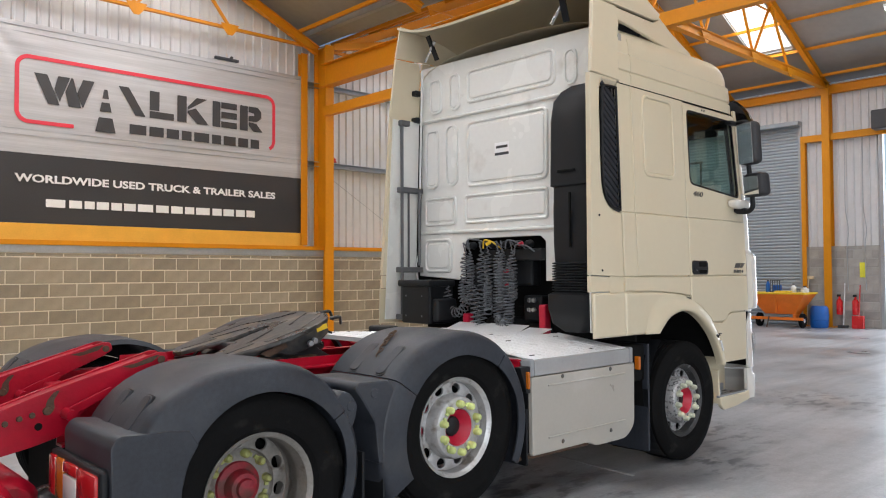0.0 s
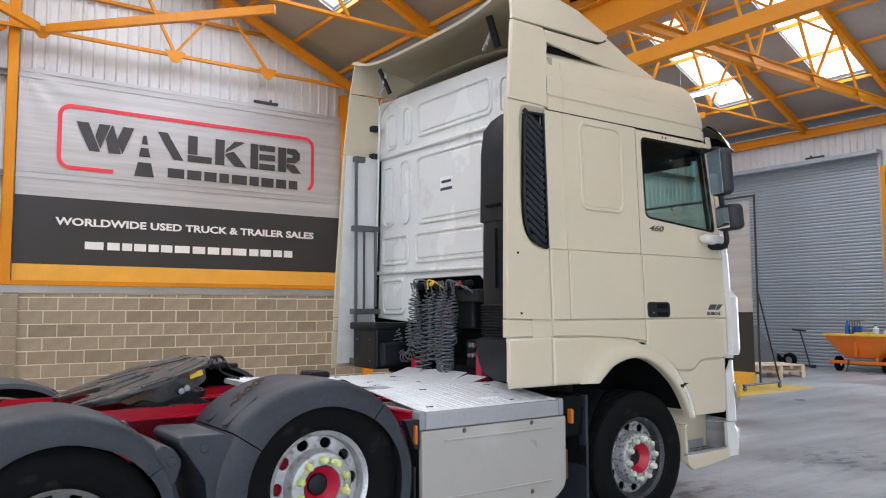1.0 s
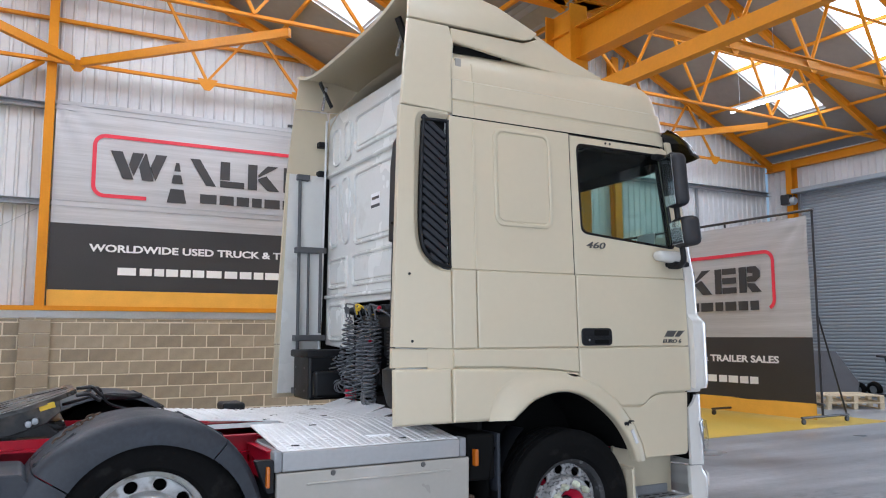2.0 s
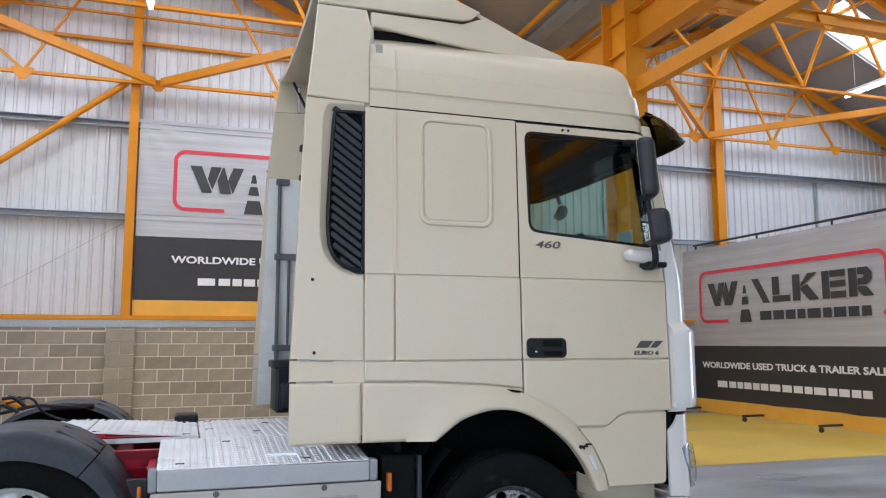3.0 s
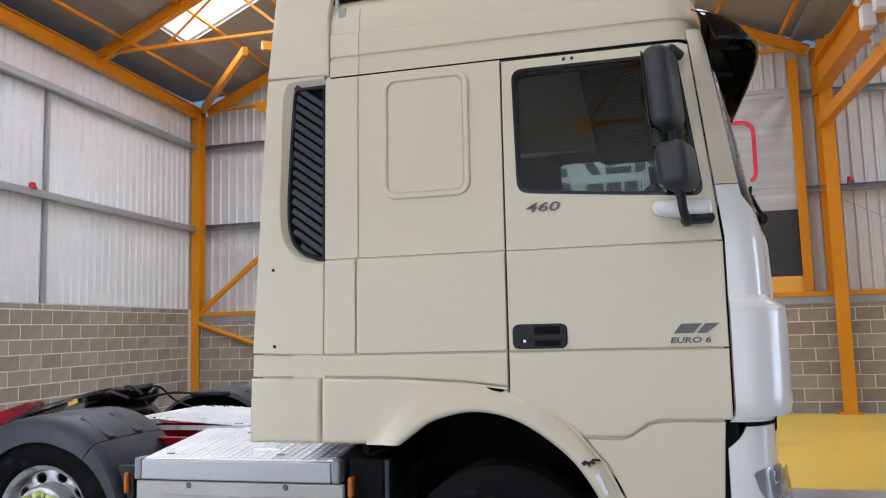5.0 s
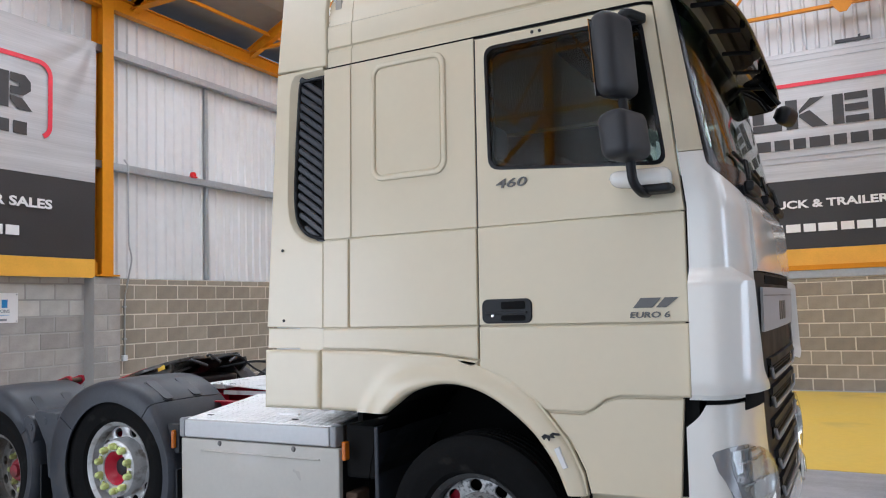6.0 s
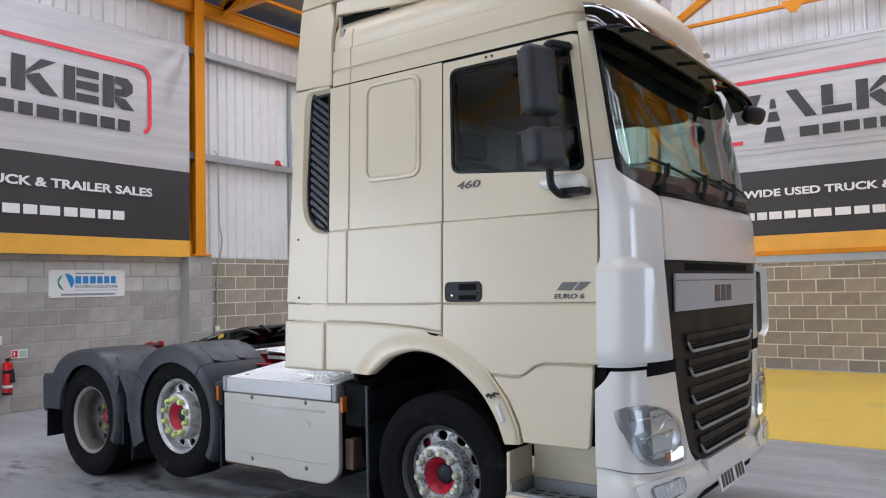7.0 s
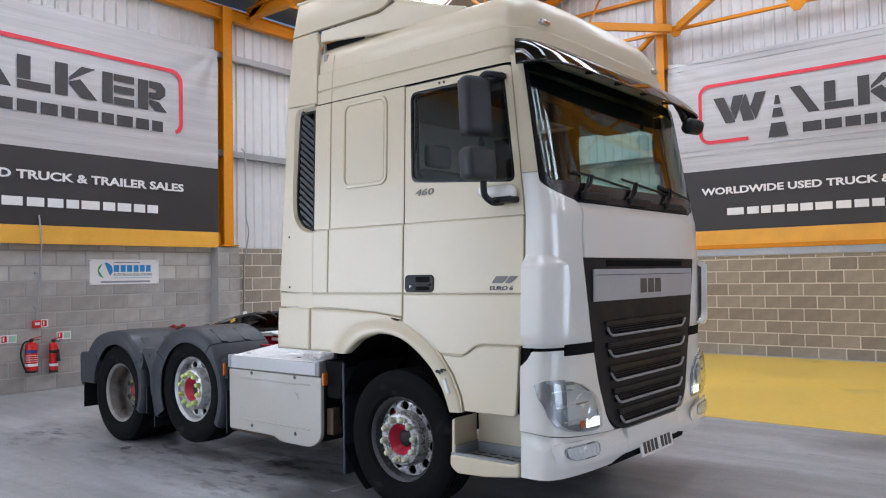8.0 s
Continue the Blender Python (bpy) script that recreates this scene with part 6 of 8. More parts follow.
for z in (2.31, 1.56, 2.94, 1.12):
    part("pipe_bracket", B(4.63, 4.90 if z < 2.9 and z > 1.2 else 4.74, 5.51, 5.60, z - 0.025, z + 0.025, 0.006), PIPEGREY, truck)
for z in (3.25, 2.99):
    part("hinge", B(4.82, 4.90, 5.52, 5.60, z - 0.025, z + 0.025, 0.008), BLACKP, truck)
bc = part("battery_cover", B(4.62, 4.92, 5.12, 5.51, 1.07, 1.44, 0.02), BLACKP, truck, "black battery cover behind the cab")
part("cover_lid", B(4.60, 4.93, 5.10, 5.54, 1.405, 1.465, 0.014, 2), BLACKP, bc, soft=30)
part("cover_step", B(4.645, 4.90, 5.04, 5.125, 1.09, 1.30, 0.03, 3), BLACKP, bc, soft=30)
for y in (5.22, 5.44):
    for z in (1.14, 1.32):
        part("bolt", lathe(bmesh.new(), [(0, 0.005), (0.007, 0.004), (0.009, 0)], 10, pose(4.62, y, z, 0, -90, 0)), HOSE, bc)

# ---- mirrors ----
MIRRORGREY = mat("dark_grey_mirror_shell", (0.022, 0.0225, 0.026), 0.55, var=0.1, scale=8, fine=80, bump=0.05, bscale=200)
def mirror_set(s):
    m = part("door_mirror", B(-0.055, 0.06, -0.104, 0.104, -0.19, 0.19, 0.05, 5, Matrix.Translation((6.61, YC + s * 1.36, 2.66)) @ pose(0, 0, 0, 0, -4, 21 * s)), MIRRORGREY, truck, "dark grey door mirror housing on a tubular arm", soft=45)
    part("mirror_face", B(-0.0575, -0.054, -0.085, 0.085, -0.175, 0.175, 0.002, 1, Matrix.Translation((6.61, YC + s * 1.36, 2.66)) @ pose(0, 0, 0, 0, -4, 21 * s)), MIRROR, m)
    lo_m = Matrix.Translation((6.655, YC + s * 1.40, 2.295)) @ pose(0, 0, 0, 0, -6, 18 * s)
    part("wide_mirror", B(-0.075, 0.065, -0.11, 0.108, -0.105, 0.105, 0.045, 4, lo_m), MIRRORGREY, m, soft=45)
    part("mirror_face", B(-0.0775, -0.074, -0.08, 0.08, -0.08, 0.08, 0.002, 1, lo_m), MIRROR, m)
    part("arm", tube(bmesh.new(), rounded([(6.70, YC + s * 1.19, 2.868), (6.64, YC + s * 1.33, 2.87), (6.63, YC + s * 1.335, 2.5), (6.665, YC + s * 1.36, 2.10), (6.685, YC + s * 1.30, 2.06), (6.685, YC + s * 1.20, 2.07)], 0.06), 0.021, 10), BLACKP, m, soft=60)
    part("arm_foot", B(6.58, 6.71, YC + s * 1.15 if s > 0 else YC + s * 1.21, YC + s * 1.21 if s > 0 else YC + s * 1.15, 2.85, 2.888, 0.012), BLACKP, m)
    y0, y1 = sorted((YC + s * 1.175, YC + s * 1.275))
    bm = bmesh.new()
    box(bm, 6.53, 6.80, y0, y1, 2.075, 2.175)
    bevel_all(bm, 0.035, 4)
    for v in bm.verts:
        k = (6.80 - v.co.x) / 0.27
        v.co.z += 0.0 if v.co.z > 2.12 else 0.035 * k * k
    part("mirror_base", bm, FRONTWHITE, m, soft=45)
    part("base_cap", B(6.66, 6.805, y0 - 0.004, y1 + 0.004, 2.062, 2.10, 0.014), BLACKP, m)


mirror_set(-1)
mirror_set(1)

# ---- inside the cab ----
part("dashboard", B(6.45, 6.93, 3.36, 5.56, 1.55, 2.16, 0.07, 3), BLACKP, truck, soft=40)
part("inner_rear_trim", B(4.96, 5.0, 3.34, 5.58, 1.93, 3.35), TRIMBEIGE, truck)
part("headlining", B(5.0, 6.62, 3.40, 5.52, 2.97, 3.0, 0.01), TRIMBEIGE, truck)
for y in (3.85, 5.05):
    st_ = part("cab_seat", B(5.75, 6.22, y - 0.25, y + 0.25, 1.62, 1.80, 0.06, 3), SEATGREY, truck, soft=40)
    part("backrest", B(5.62, 5.76, y - 0.24, y + 0.24, 1.75, 2.42, 0.05, 3, Matrix.Translation((0.0, 0, 0))), SEATGREY, st_, soft=40)
    part("headrest", B(5.63, 5.73, y - 0.13, y + 0.13, 2.44, 2.62, 0.04, 3), SEATGREY, st_, soft=40)
    part("pedestal", B(5.80, 6.15, y - 0.18, y + 0.18, 1.24, 1.64), BLACKP, st_)
sw = part("steering_wheel", bmesh.new(), BLACKP, truck)
bm = bmesh.new()
M_ = Matrix.Translation((6.42, 3.87, 2.17)) @ pose(0, 0, 0, 0, -52, 0)
tube(bm, [M_ @ Vector((0.22 * math.cos(2 * math.pi * k / 32), 0.22 * math.sin(2 * math.pi * k / 32), 0)) for k in range(33)], 0.017, 8, cap=False)
for a in (90, 210, 330):
    bar(bm, M_ @ Vector((0, 0, -0.02)), M_ @ Vector((0.21 * math.cos(radians(a)), 0.21 * math.sin(radians(a)), 0)), 0.03, 0.016)
bm.to_mesh(sw.data)
part("column", tube(bmesh.new(), [M_ @ Vector((0, 0, -0.02)), M_ @ Vector((0, 0, -0.35))], 0.04), BLACKP, sw)
part("screen_card", B(6.70, 6.705, 3.42, 3.60, 2.22, 2.33, 0, 1, None), WHITEV, truck, "white sales card on the dashboard")
part("dash_panel", B(6.86, 6.90, 3.45, 5.5, 2.15, 2.19, 0.012), BLACKP, truck)
part("overhead_console", B(6.22, 6.60, 3.42, 5.50, 2.82, 2.96, 0.04, 2), CABLINER, truck, soft=40)
part("inner_visor", B(6.70, 6.72, 3.45, 5.45, 2.78, 2.94, 0.006), CABLINER, truck)

# ---- wheels ----
R_T = 0.483


def tyre_mesh(w, rr=0.292):
    h = w / 2
    prof = [(rr, -h * 0.72), (rr + 0.03, -h * 0.9), (rr + 0.09, -h), (R_T - 0.055, -h * 0.985), (R_T - 0.02, -h * 0.90), (R_T - 0.004, -h * 0.80)]
    for g in (-0.52, -0.18, 0.18, 0.52):
        c = g * h
        prof += [(R_T, c - 0.008), (R_T - 0.012, c - 0.005), (R_T - 0.012, c + 0.005), (R_T, c + 0.008)]
    prof += [(R_T - 0.004, h * 0.80), (R_T - 0.02, h * 0.90), (R_T - 0.055, h * 0.985), (R_T - 0.06, h * 0.998), (rr + 0.12, h), (rr + 0.115, h + 0.002), (rr + 0.09, h + 0.002), (rr + 0.03, h * 0.9), (rr + 0.026, h * 0.9), (rr, h * 0.76)]
    return prof


def wheel(x, z, deep, inner, rimmat, s=-1, spin=0, cap=None, lip=None):
    """A wheel whose outer side faces local +z; deep: a dished drive wheel."""
    w = part("wheel", lathe(bmesh.new(), [(0.258, -0.11), (0.282, -0.11), (0.285, -0.09), (0.262, -0.06), (0.262, 0.02), (0.272, 0.085), (0.287, 0.098), (0.296, 0.112), (0.292, 0.12), (0.284, 0.116), (0.268, 0.10), (0.262, 0.03), (0.262, -0.15), (0.258, -0.16), (0.258, -0.11)], 48), lip or rimmat, truck, "steel truck wheel with lime nut caps and a red hub", soft=30,
             matrix=Matrix.Translation((x, YC + s * (HW - 0.165), z)) @ pose(0, 0, 0, 90 if s < 0 else -90, 0, 0) @ pose(0, 0, 0, 0, 0, spin))
    part("tyre", lathe(bmesh.new(), tyre_mesh(0.30), 64), RUBBER, w, soft=38)
    if inner:
        part("tyre", lathe(bmesh.new(), tyre_mesh(0.30), 48, Matrix.Translation((0, 0, -0.34))), RUBBER, w, soft=38)
    zd, zf = (-0.085, -0.115) if deep else (0.045, 0.135)
    holes = [[(0.223 * math.cos(a) + 0.030 * math.cos(t) * math.cos(a) - 0.034 * math.sin(t) * math.sin(a), 0.223 * math.sin(a) + 0.030 * math.cos(t) * math.sin(a) + 0.034 * math.sin(t) * math.cos(a)) for t in (2 * math.pi * k / 14 for k in range(14))] for a in (2 * math.pi * (q + 0.5) / 10 for q in range(10))]
    ring = [(0.262 * math.cos(2 * math.pi * k / 48), 0.262 * math.sin(2 * math.pi * k / 48)) for k in range(48)]
    core = [(0.186 * math.cos(2 * math.pi * k / 48), 0.186 * math.sin(2 * math.pi * k / 48)) for k in range(48)]
    part("disc", slab(ring, 0.014, [core, *holes], Matrix.Translation((0, 0, zd)), 0.004), rimmat, w, soft=35)
    part("backing", lathe(bmesh.new(), [(0, zd - 0.09), (0.25, zd - 0.09)], 32), CABLINER, w)
    if not deep:
        part("brake_caliper", slab(arc(0, 0, 0.25, 125 - spin, 205 - spin, 8) + arc(0, 0, 0.12, 205 - spin, 125 - spin, 6), 0.03, m=Matrix.Translation((0, 0, zd - 0.05)), r=0.004), HUBRED, w)
    if deep:
        part("face", lathe(bmesh.new(), [(0.19, zd - 0.004), (0.186, zd - 0.01), (0.18, zf + 0.005), (0.17, zf), (0.10, zf), (0.10, zf - 0.02)], 48), rimmat, w, soft=30)
        part("hub", lathe(bmesh.new(), [(0.12, zf), (0.115, zf + 0.015), (0.085, zf + 0.025), (0.08, zf + 0.06), (0.07, zf + 0.075), (0.05, zf + 0.08), (0.045, zf + 0.10), (0.03, zf + 0.105), (0, zf + 0.105)], 32), HUBRUST, w, soft=30)
        rn = 0.158
    else:
        part("face", lathe(bmesh.new(), [(0.19, zd - 0.004), (0.19, zd + 0.02), (0.184, zf - 0.02), (0.176, zf - 0.004), (0.168, zf), (0.112, zf), (0.108, zf - 0.006), (0.106, zf - 0.03)], 48), rimmat, w, soft=30)
        part("hub", lathe(bmesh.new(), [(0.106, zf - 0.004), (0.10, zf - 0.008), (0.075, zf - 0.05), (0.06, zf - 0.065)], 32), HUBRED, w, soft=30)
        part("hub_cap", lathe(bmesh.new(), [(0.06, zf - 0.068), (0.055, zf - 0.055), (0.04, zf - 0.048), (0, zf - 0.046)], 24), BLACKP, w, soft=40)
        rn = 0.141
    for k in range(10):
        a = 2 * math.pi * k / 10
        b = a + (0.25 if k % 2 else -0.25)
        bm = lathe(bmesh.new(), [(0.0225, 0), (0.0225, 0.02), (0.020, 0.036), (0.012, 0.044), (0, 0.045)], 10, Matrix.Translation((rn * math.cos(a), rn * math.sin(a), zf)))
        bar(bm, (rn * math.cos(a), rn * math.sin(a), zf + 0.010), (rn * math.cos(b), rn * math.sin(b), zf + 0.010), 0.02, 0.012)
        part("nut_cap", bm, cap or LIME, w, soft=40)
    return w


for s in (-1, 1):
    wheel(AX_F, R_T, False, False, RIMWORN, s, 8, PALECAP, RIMLIP)
    wheel(AX_M, 0.622, False, False, RIMPAINT, s, 20)
    wheel(AX_R, R_T, True, True, RIMREAR, s, 5, LIMEDIRT)
for x, z in ((AX_F, R_T), (AX_M, 0.622), (AX_R, R_T)):
    part("axle", tube(bmesh.new(), [(x, YC - 0.95, z), (x, YC + 0.95, z)], 0.07, 12), GREASE, truck)
part("axle_housing", lathe(bmesh.new(), [(0, -0.2), (0.14, -0.18), (0.2, 0), (0.14, 0.18), (0, 0.2)], 20, pose(AX_R, YC, R_T + 0.02, 90)), GREASE, truck, soft=40)


# ---- mudguards ----
def guard(cx, cz, R, a0, a1, s, ends=(), label="", n=22, y0=0.60, y1=1.225, flare=0.045, flare2=-0.012):
    """A moulded mudguard: a shell swept round an axle, with a turned-down outer lip."""
    Q = R
    R = 0.0
    prof = [(R - 0.135, y1 + 0.002), (R - 0.03, y1 + 0.006), (R - 0.006, y1 - 0.012), (R + 0.004, y1 - 0.05), (R + 0.010, (y0 + y1) / 2), (R, y0 + 0.02), (R - 0.03, y0), (R - 0.03, y0 + 0.012), (R - 0.01, y0 + 0.03), (R - 0.002, (y0 + y1) / 2), (R - 0.012, y1 - 0.055), (R - 0.035, y1 - 0.012), (R - 0.135, y1 - 0.010)]
    bm = bmesh.new()
    rings = []
    for k in range(n + 1):
        a = radians(a0 + (a1 - a0) * k / n)
        u = min(1.0, max(0.0, (math.degrees(a) - 95) / 60))
        w = min(1.0, max(0.0, (70 - math.degrees(a)) / 50))
        rr = Q + flare * u * u * (3 - 2 * u) + flare2 * w * w * (3 - 2 * w)
        lip = Q - 0.135 + 0.04 * w
        rings.append([bm.verts.new((cx + (lip if r < -0.07 else rr + r) * math.cos(a), YC + s * y, cz + (lip if r < -0.07 else rr + r) * math.sin(a))) for r, y in prof])
    m_ = len(prof)
    for p, q in zip(rings, rings[1:]):
        for i in range(m_):
            bm.faces.new((p[i], p[(i + 1) % m_], q[(i + 1) % m_], q[i]))
    bm.faces.new(rings[0]), bm.faces.new(rings[-1])
    bmesh.ops.recalc_face_normals(bm, faces=bm.faces)
    g = part("mudguard", bm, GUARD, truck, "dark grey moulded plastic mudguard", soft=40)
    R = Q
    # moulded clip pockets on top
    for a in ((a0 + (a1 - a0) * 0.12, a0 + (a1 - a0) * 0.88) if n > 14 else ()):
        for y in (y1 - 0.16, y1 - 0.40):
            u, w = min(1.0, max(0.0, (a - 95) / 60)), min(1.0, max(0.0, (70 - a) / 50))
            rq = R + 0.007 + flare * u * u * (3 - 2 * u) + flare2 * w * w * (3 - 2 * w)
            m2 = Matrix.Translation((cx + rq * math.cos(radians(a)), YC + s * y, cz + rq * math.sin(radians(a)))) @ pose(0, 0, 0, 0, 90 - a + math.degrees(math.atan(flare * 6 * u * (1 - u) / 1.05 / rq)) - math.degrees(math.atan(flare2 * 6 * w * (1 - w) / 0.87 / rq)), 0)
            part("clip_strap", slab(rrect(-0.11, 0.11, -0.038, 0.038, 0.028), 0.012, m=m2, r=0.004), GUARD, g, soft=30)
            part("clip_edge", slab(rrect(-0.117, 0.117, -0.049, 0.049, 0.032), 0.012, m=m2 @ Matrix.Translation((0, 0, -0.009))), BLACKP, g, soft=30)
    return g


for s in (-1, 1):
    g = guard(AX_R, 0.56, 0.55, 164, 32, s, flare=0.115)
    bm = slab(roundpoly([(1.175, 0.55), (1.165, 0.83), (1.20, 0.872), (1.30, 0.862), (1.42, 0.862), (1.505, 0.85), (1.548, 0.785), (1.498, 0.70), (1.474, 0.60), (1.472, 0.55)], [0.01, 0.05, 0.03, 0.06, 0.04, 0.0, 0.0, 0.0, 0.0, 0.0]), 0.57, m=Matrix.Translation((0, YC - 1.237, 0)) @ pose(0, 0, 0, 90), r=0.008, seg=2)
    if s > 0:
        for v in bm.verts:
            v.co.y = 2 * YC - v.co.y
        bmesh.ops.reverse_faces(bm, faces=bm.faces)
    part("rear_flank", bm, GUARD, g, soft=40)
    guard(AX_R, 0.56, 0.552, 31.3, -26, s, n=12)
    guard(AX_M, 0.61, 0.575, 146, 50, s)
    guard(AX_M, 0.61, 0.577, 208, 146.7, s, n=12)
    guard(AX_M, 0.61, 0.577, 49.3, -30, s, n=13)
    # moulded shoulders where two guards meet, each with a round boss
    for pts, bx_, bz_ in (([(2.40, 0.935), (2.425, 0.966), (2.63, 0.96), (2.74, 0.80), (2.66, 0.62), (2.61, 0.52), (2.56, 0.52), (2.535, 0.74), (2.45, 0.87)], 2.53, 0.90),
                          ([(2.28, 0.90), (2.33, 0.935), (2.385, 0.91), (2.425, 0.85), (2.41, 0.78), (2.37, 0.70), (2.30, 0.78)], 2.375, 0.85)):
        o_ = YC + s * 1.222
        bm = slab(roundpoly(pts, 0.02), 0.44, m=Matrix.Translation((0, min(o_, o_ - s * 0.44), 0)) @ pose(0, 0, 0, 90), r=0.012, seg=2)
        sh = part("guard_shoulder", bm, GUARD, truck, soft=40)
        part("boss", lathe(bmesh.new(), [(0, 0.006), (0.022, 0.005), (0.026, 0)], 14, pose(bx_, o_, bz_, 90 if s < 0 else -90)), GUARD, sh, soft=40)
    y0, y1 = sorted((YC + s * 0.66, YC + s * 1.21))
    for x, zt, zb in ((1.20, 0.60, 0.28), (AX_R + 0.575, 0.6, 0.33), (AX_M - 0.585, 0.62, 0.22), (AX_M + 0.58, 0.66, 0.30)):
        part("mud_flap", B(x - 0.008, x + 0.008, y0, y1, zb, zt, 0.004), BLACKP, truck)
    # tail lamp
    tl = part("tail_lamp", B(1.135, 1.18, min(YC + s * 0.575, YC + s * 1.212), max(YC + s * 0.575, YC + s * 1.212), 0.51, 0.73, 0.018, 3), BLACKP, truck, "tail lamp cluster with red and clear lenses")
    for ya, yb, za, zb, mt in ((0.965, 1.19, 0.575, 0.755, REDLENS), (0.79, 0.962, 0.575, 0.70, LENS_WHITE), (0.79, 0.962, 0.703, 0.755, REDLENS), (0.68, 0.787, 0.575, 0.755, AMBER), (0.592, 0.677, 0.575, 0.755, REDLENS)):
        q0, q1 = sorted((YC + s * ya, YC + s * yb))
        part("lens", B(1.12, 1.145, q0, q1, za - 0.045, zb - 0.045, 0.010, 2), mt, tl, soft=40)
    # front mudguard behind the wheel
    part("front_guard", grid([[(x, YC + s * y, z) for x, z in arc(AX_F, 0.56, 0.575, 235, 130, 12)] for y in (0.70, HW - 0.02)], 0.0), BLACKP, truck)
    part("front_guard_flap", B(5.20, 5.225, min(YC + s * 0.72, YC + s * (HW - 0.02)), max(YC + s * 0.72, YC + s * (HW - 0.02)), 0.16, 0.98, 0.008), GUARD, truck)
    part("marker_light", B(5.02, 5.045, min(YC + s * 1.19, YC + s * 1.235), max(YC + s * 1.19, YC + s * 1.235), 0.80, 0.90, 0.008), AMBER, truck)
    part("marker_bracket", slab(roundpoly([(3.70, 0.93), (3.80, 0.93), (3.80, 0.76), (3.765, 0.76)], 0.01), 0.05, m=Matrix.Translation((0, YC + s * 1.19 - 0.025, 0)) @ pose(0, 0, 0, 90), r=0.004), BLACKP, truck)
    part("marker_light", B(3.755, 3.775, min(YC + s * 1.19, YC + s * 1.238), max(YC + s * 1.19, YC + s * 1.238), 0.79, 0.90, 0.008), AMBER, truck)

# ---- chassis ----
for s in (-1, 1):
    part("chassis_rail", bar(bmesh.new(), (1.22, YC + s * 0.41, 0.83), (6.8, YC + s * 0.41, 0.83), 0.09, 0.27, "C", 0.012), CHASSIS, truck)
    # guide ramp: two cheek plates under a sloping strip
    cheek = roundpoly([(0.45, 0.60), (1.10, 0.72), (1.24, 0.76), (1.36, 0.90), (1.70, 1.045), (1.745, 1.075), (1.735, 1.12), (1.69, 1.122), (1.169, 0.976), (0.96, 0.908), (0.45, 0.765)], [0.01, 0.05, 0.03, 0.05, 0.02, 0.015, 0.02, 0.01, 0.02, 0.02, 0.01])
    rp = part("guide_ramp", slab(cheek, 0.014, m=Matrix.Translation((0, YC + s * 0.40 - 0.058, 0)) @ pose(0, 0, 0, 90), r=0.003), CHASSIS, truck, soft=30)
    part("cheek", slab(cheek, 0.014, m=Matrix.Translation((0, YC + s * 0.40 + 0.058, 0)) @ pose(0, 0, 0, 90), r=0.003), CHASSIS, rp, soft=30)
    bm = bmesh.new()
    for p, q in zip(((0.46, 0.752), (0.96, 0.893), (1.169, 0.961)), ((0.96, 0.893), (1.169, 0.961), (1.66, 1.098))):
        bar(bm, (p[0], YC + s * 0.40 + 0.007, p[1]), (q[0], YC + s * 0.40 + 0.007, q[1]), 0.102, 0.012)
    part("ramp_strip", bm, CHASSIS, rp)
    part("end_pin", tube(bmesh.new(), [(1.705, YC + s * 0.40 - 0.064, 1.083), (1.705, YC + s * 0.40 + 0.066, 1.083)], 0.02, 12), RUSTY, rp, soft=40)
    part("rust_patch", slab(roundpoly([(1.135, 0.865), (1.165, 0.86), (1.185, 0.89), (1.18, 0.93), (1.21, 0.975), (1.18, 0.968), (1.15, 0.93)], 0.012), 0.002, m=Matrix.Translation((0, YC + s * 0.40 - 0.0595, 0)) @ pose(0, 0, 0, 90)), RUSTY, rp)
    part("rust_patch", slab(roundpoly([(1.50, 1.06), (1.56, 1.05), (1.66, 1.075), (1.70, 1.11), (1.64, 1.098), (1.58, 1.075)], 0.01), 0.002, m=Matrix.Translation((0, YC + s * 0.40 - 0.0595, 0)) @ pose(0, 0, 0, 90)), RUSTY, rp)
    for x, z, r in ((1.151, 0.881, 0.022), (1.085, 0.868, 0.015), (1.03, 0.858, 0.015), (0.97, 0.842, 0.015), (0.90, 0.822, 0.015)):
        part("bolt", lathe(bmesh.new(), [(0, 0.014), (r * 0.85, 0.012), (r, 0)], 8, pose(x, YC + s * 0.40 - 0.058, z, 90)), RUSTY, rp)
    part("cheek_hole", lathe(bmesh.new(), [(0, 0.002), (0.018, 0.002), (0.018, 0)], 14, pose(1.113, YC + s * 0.40 - 0.058, 0.811, 90)), CABLINER, rp)
    part("stop_bracket", slab(roundpoly([(1.235, 0.84), (1.44, 0.93), (1.44, 0.97), (1.30, 0.915), (1.235, 0.885)], 0.008), 0.012, m=Matrix.Translation((0, YC + s * 0.40 - 0.09, 0)) @ pose(0, 0, 0, 90), r=0.003), CHASSIS, rp)
    part("stop_roller", tube(bmesh.new(), [(1.235, YC + s * 0.40 - 0.03, 0.86), (1.235, YC + s * 0.40 - 0.16, 0.86)], 0.027, 14), CHASSIS, rp, soft=40)
    part("subframe_angle", bar(bmesh.new(), (1.85, YC + s * 0.47, 0.99), (3.45, YC + s * 0.47, 0.99), 0.09, 0.06, "L", 0.01), CHASSIS, truck)
    part("deck_bearer", bar(bmesh.new(), (3.2, YC + s * 0.70, 0.96), (3.85, YC + s * 0.70, 0.96), 0.05, 0.10, "C", 0.008), CHASSIS, truck)
for x in (1.4, 2.55, 3.6, 4.6, 6.5):
    part("cross_member", B(x - 0.05, x + 0.05, YC - 0.37, YC + 0.37, 0.74, 0.92, 0.012), CHASSIS, truck)
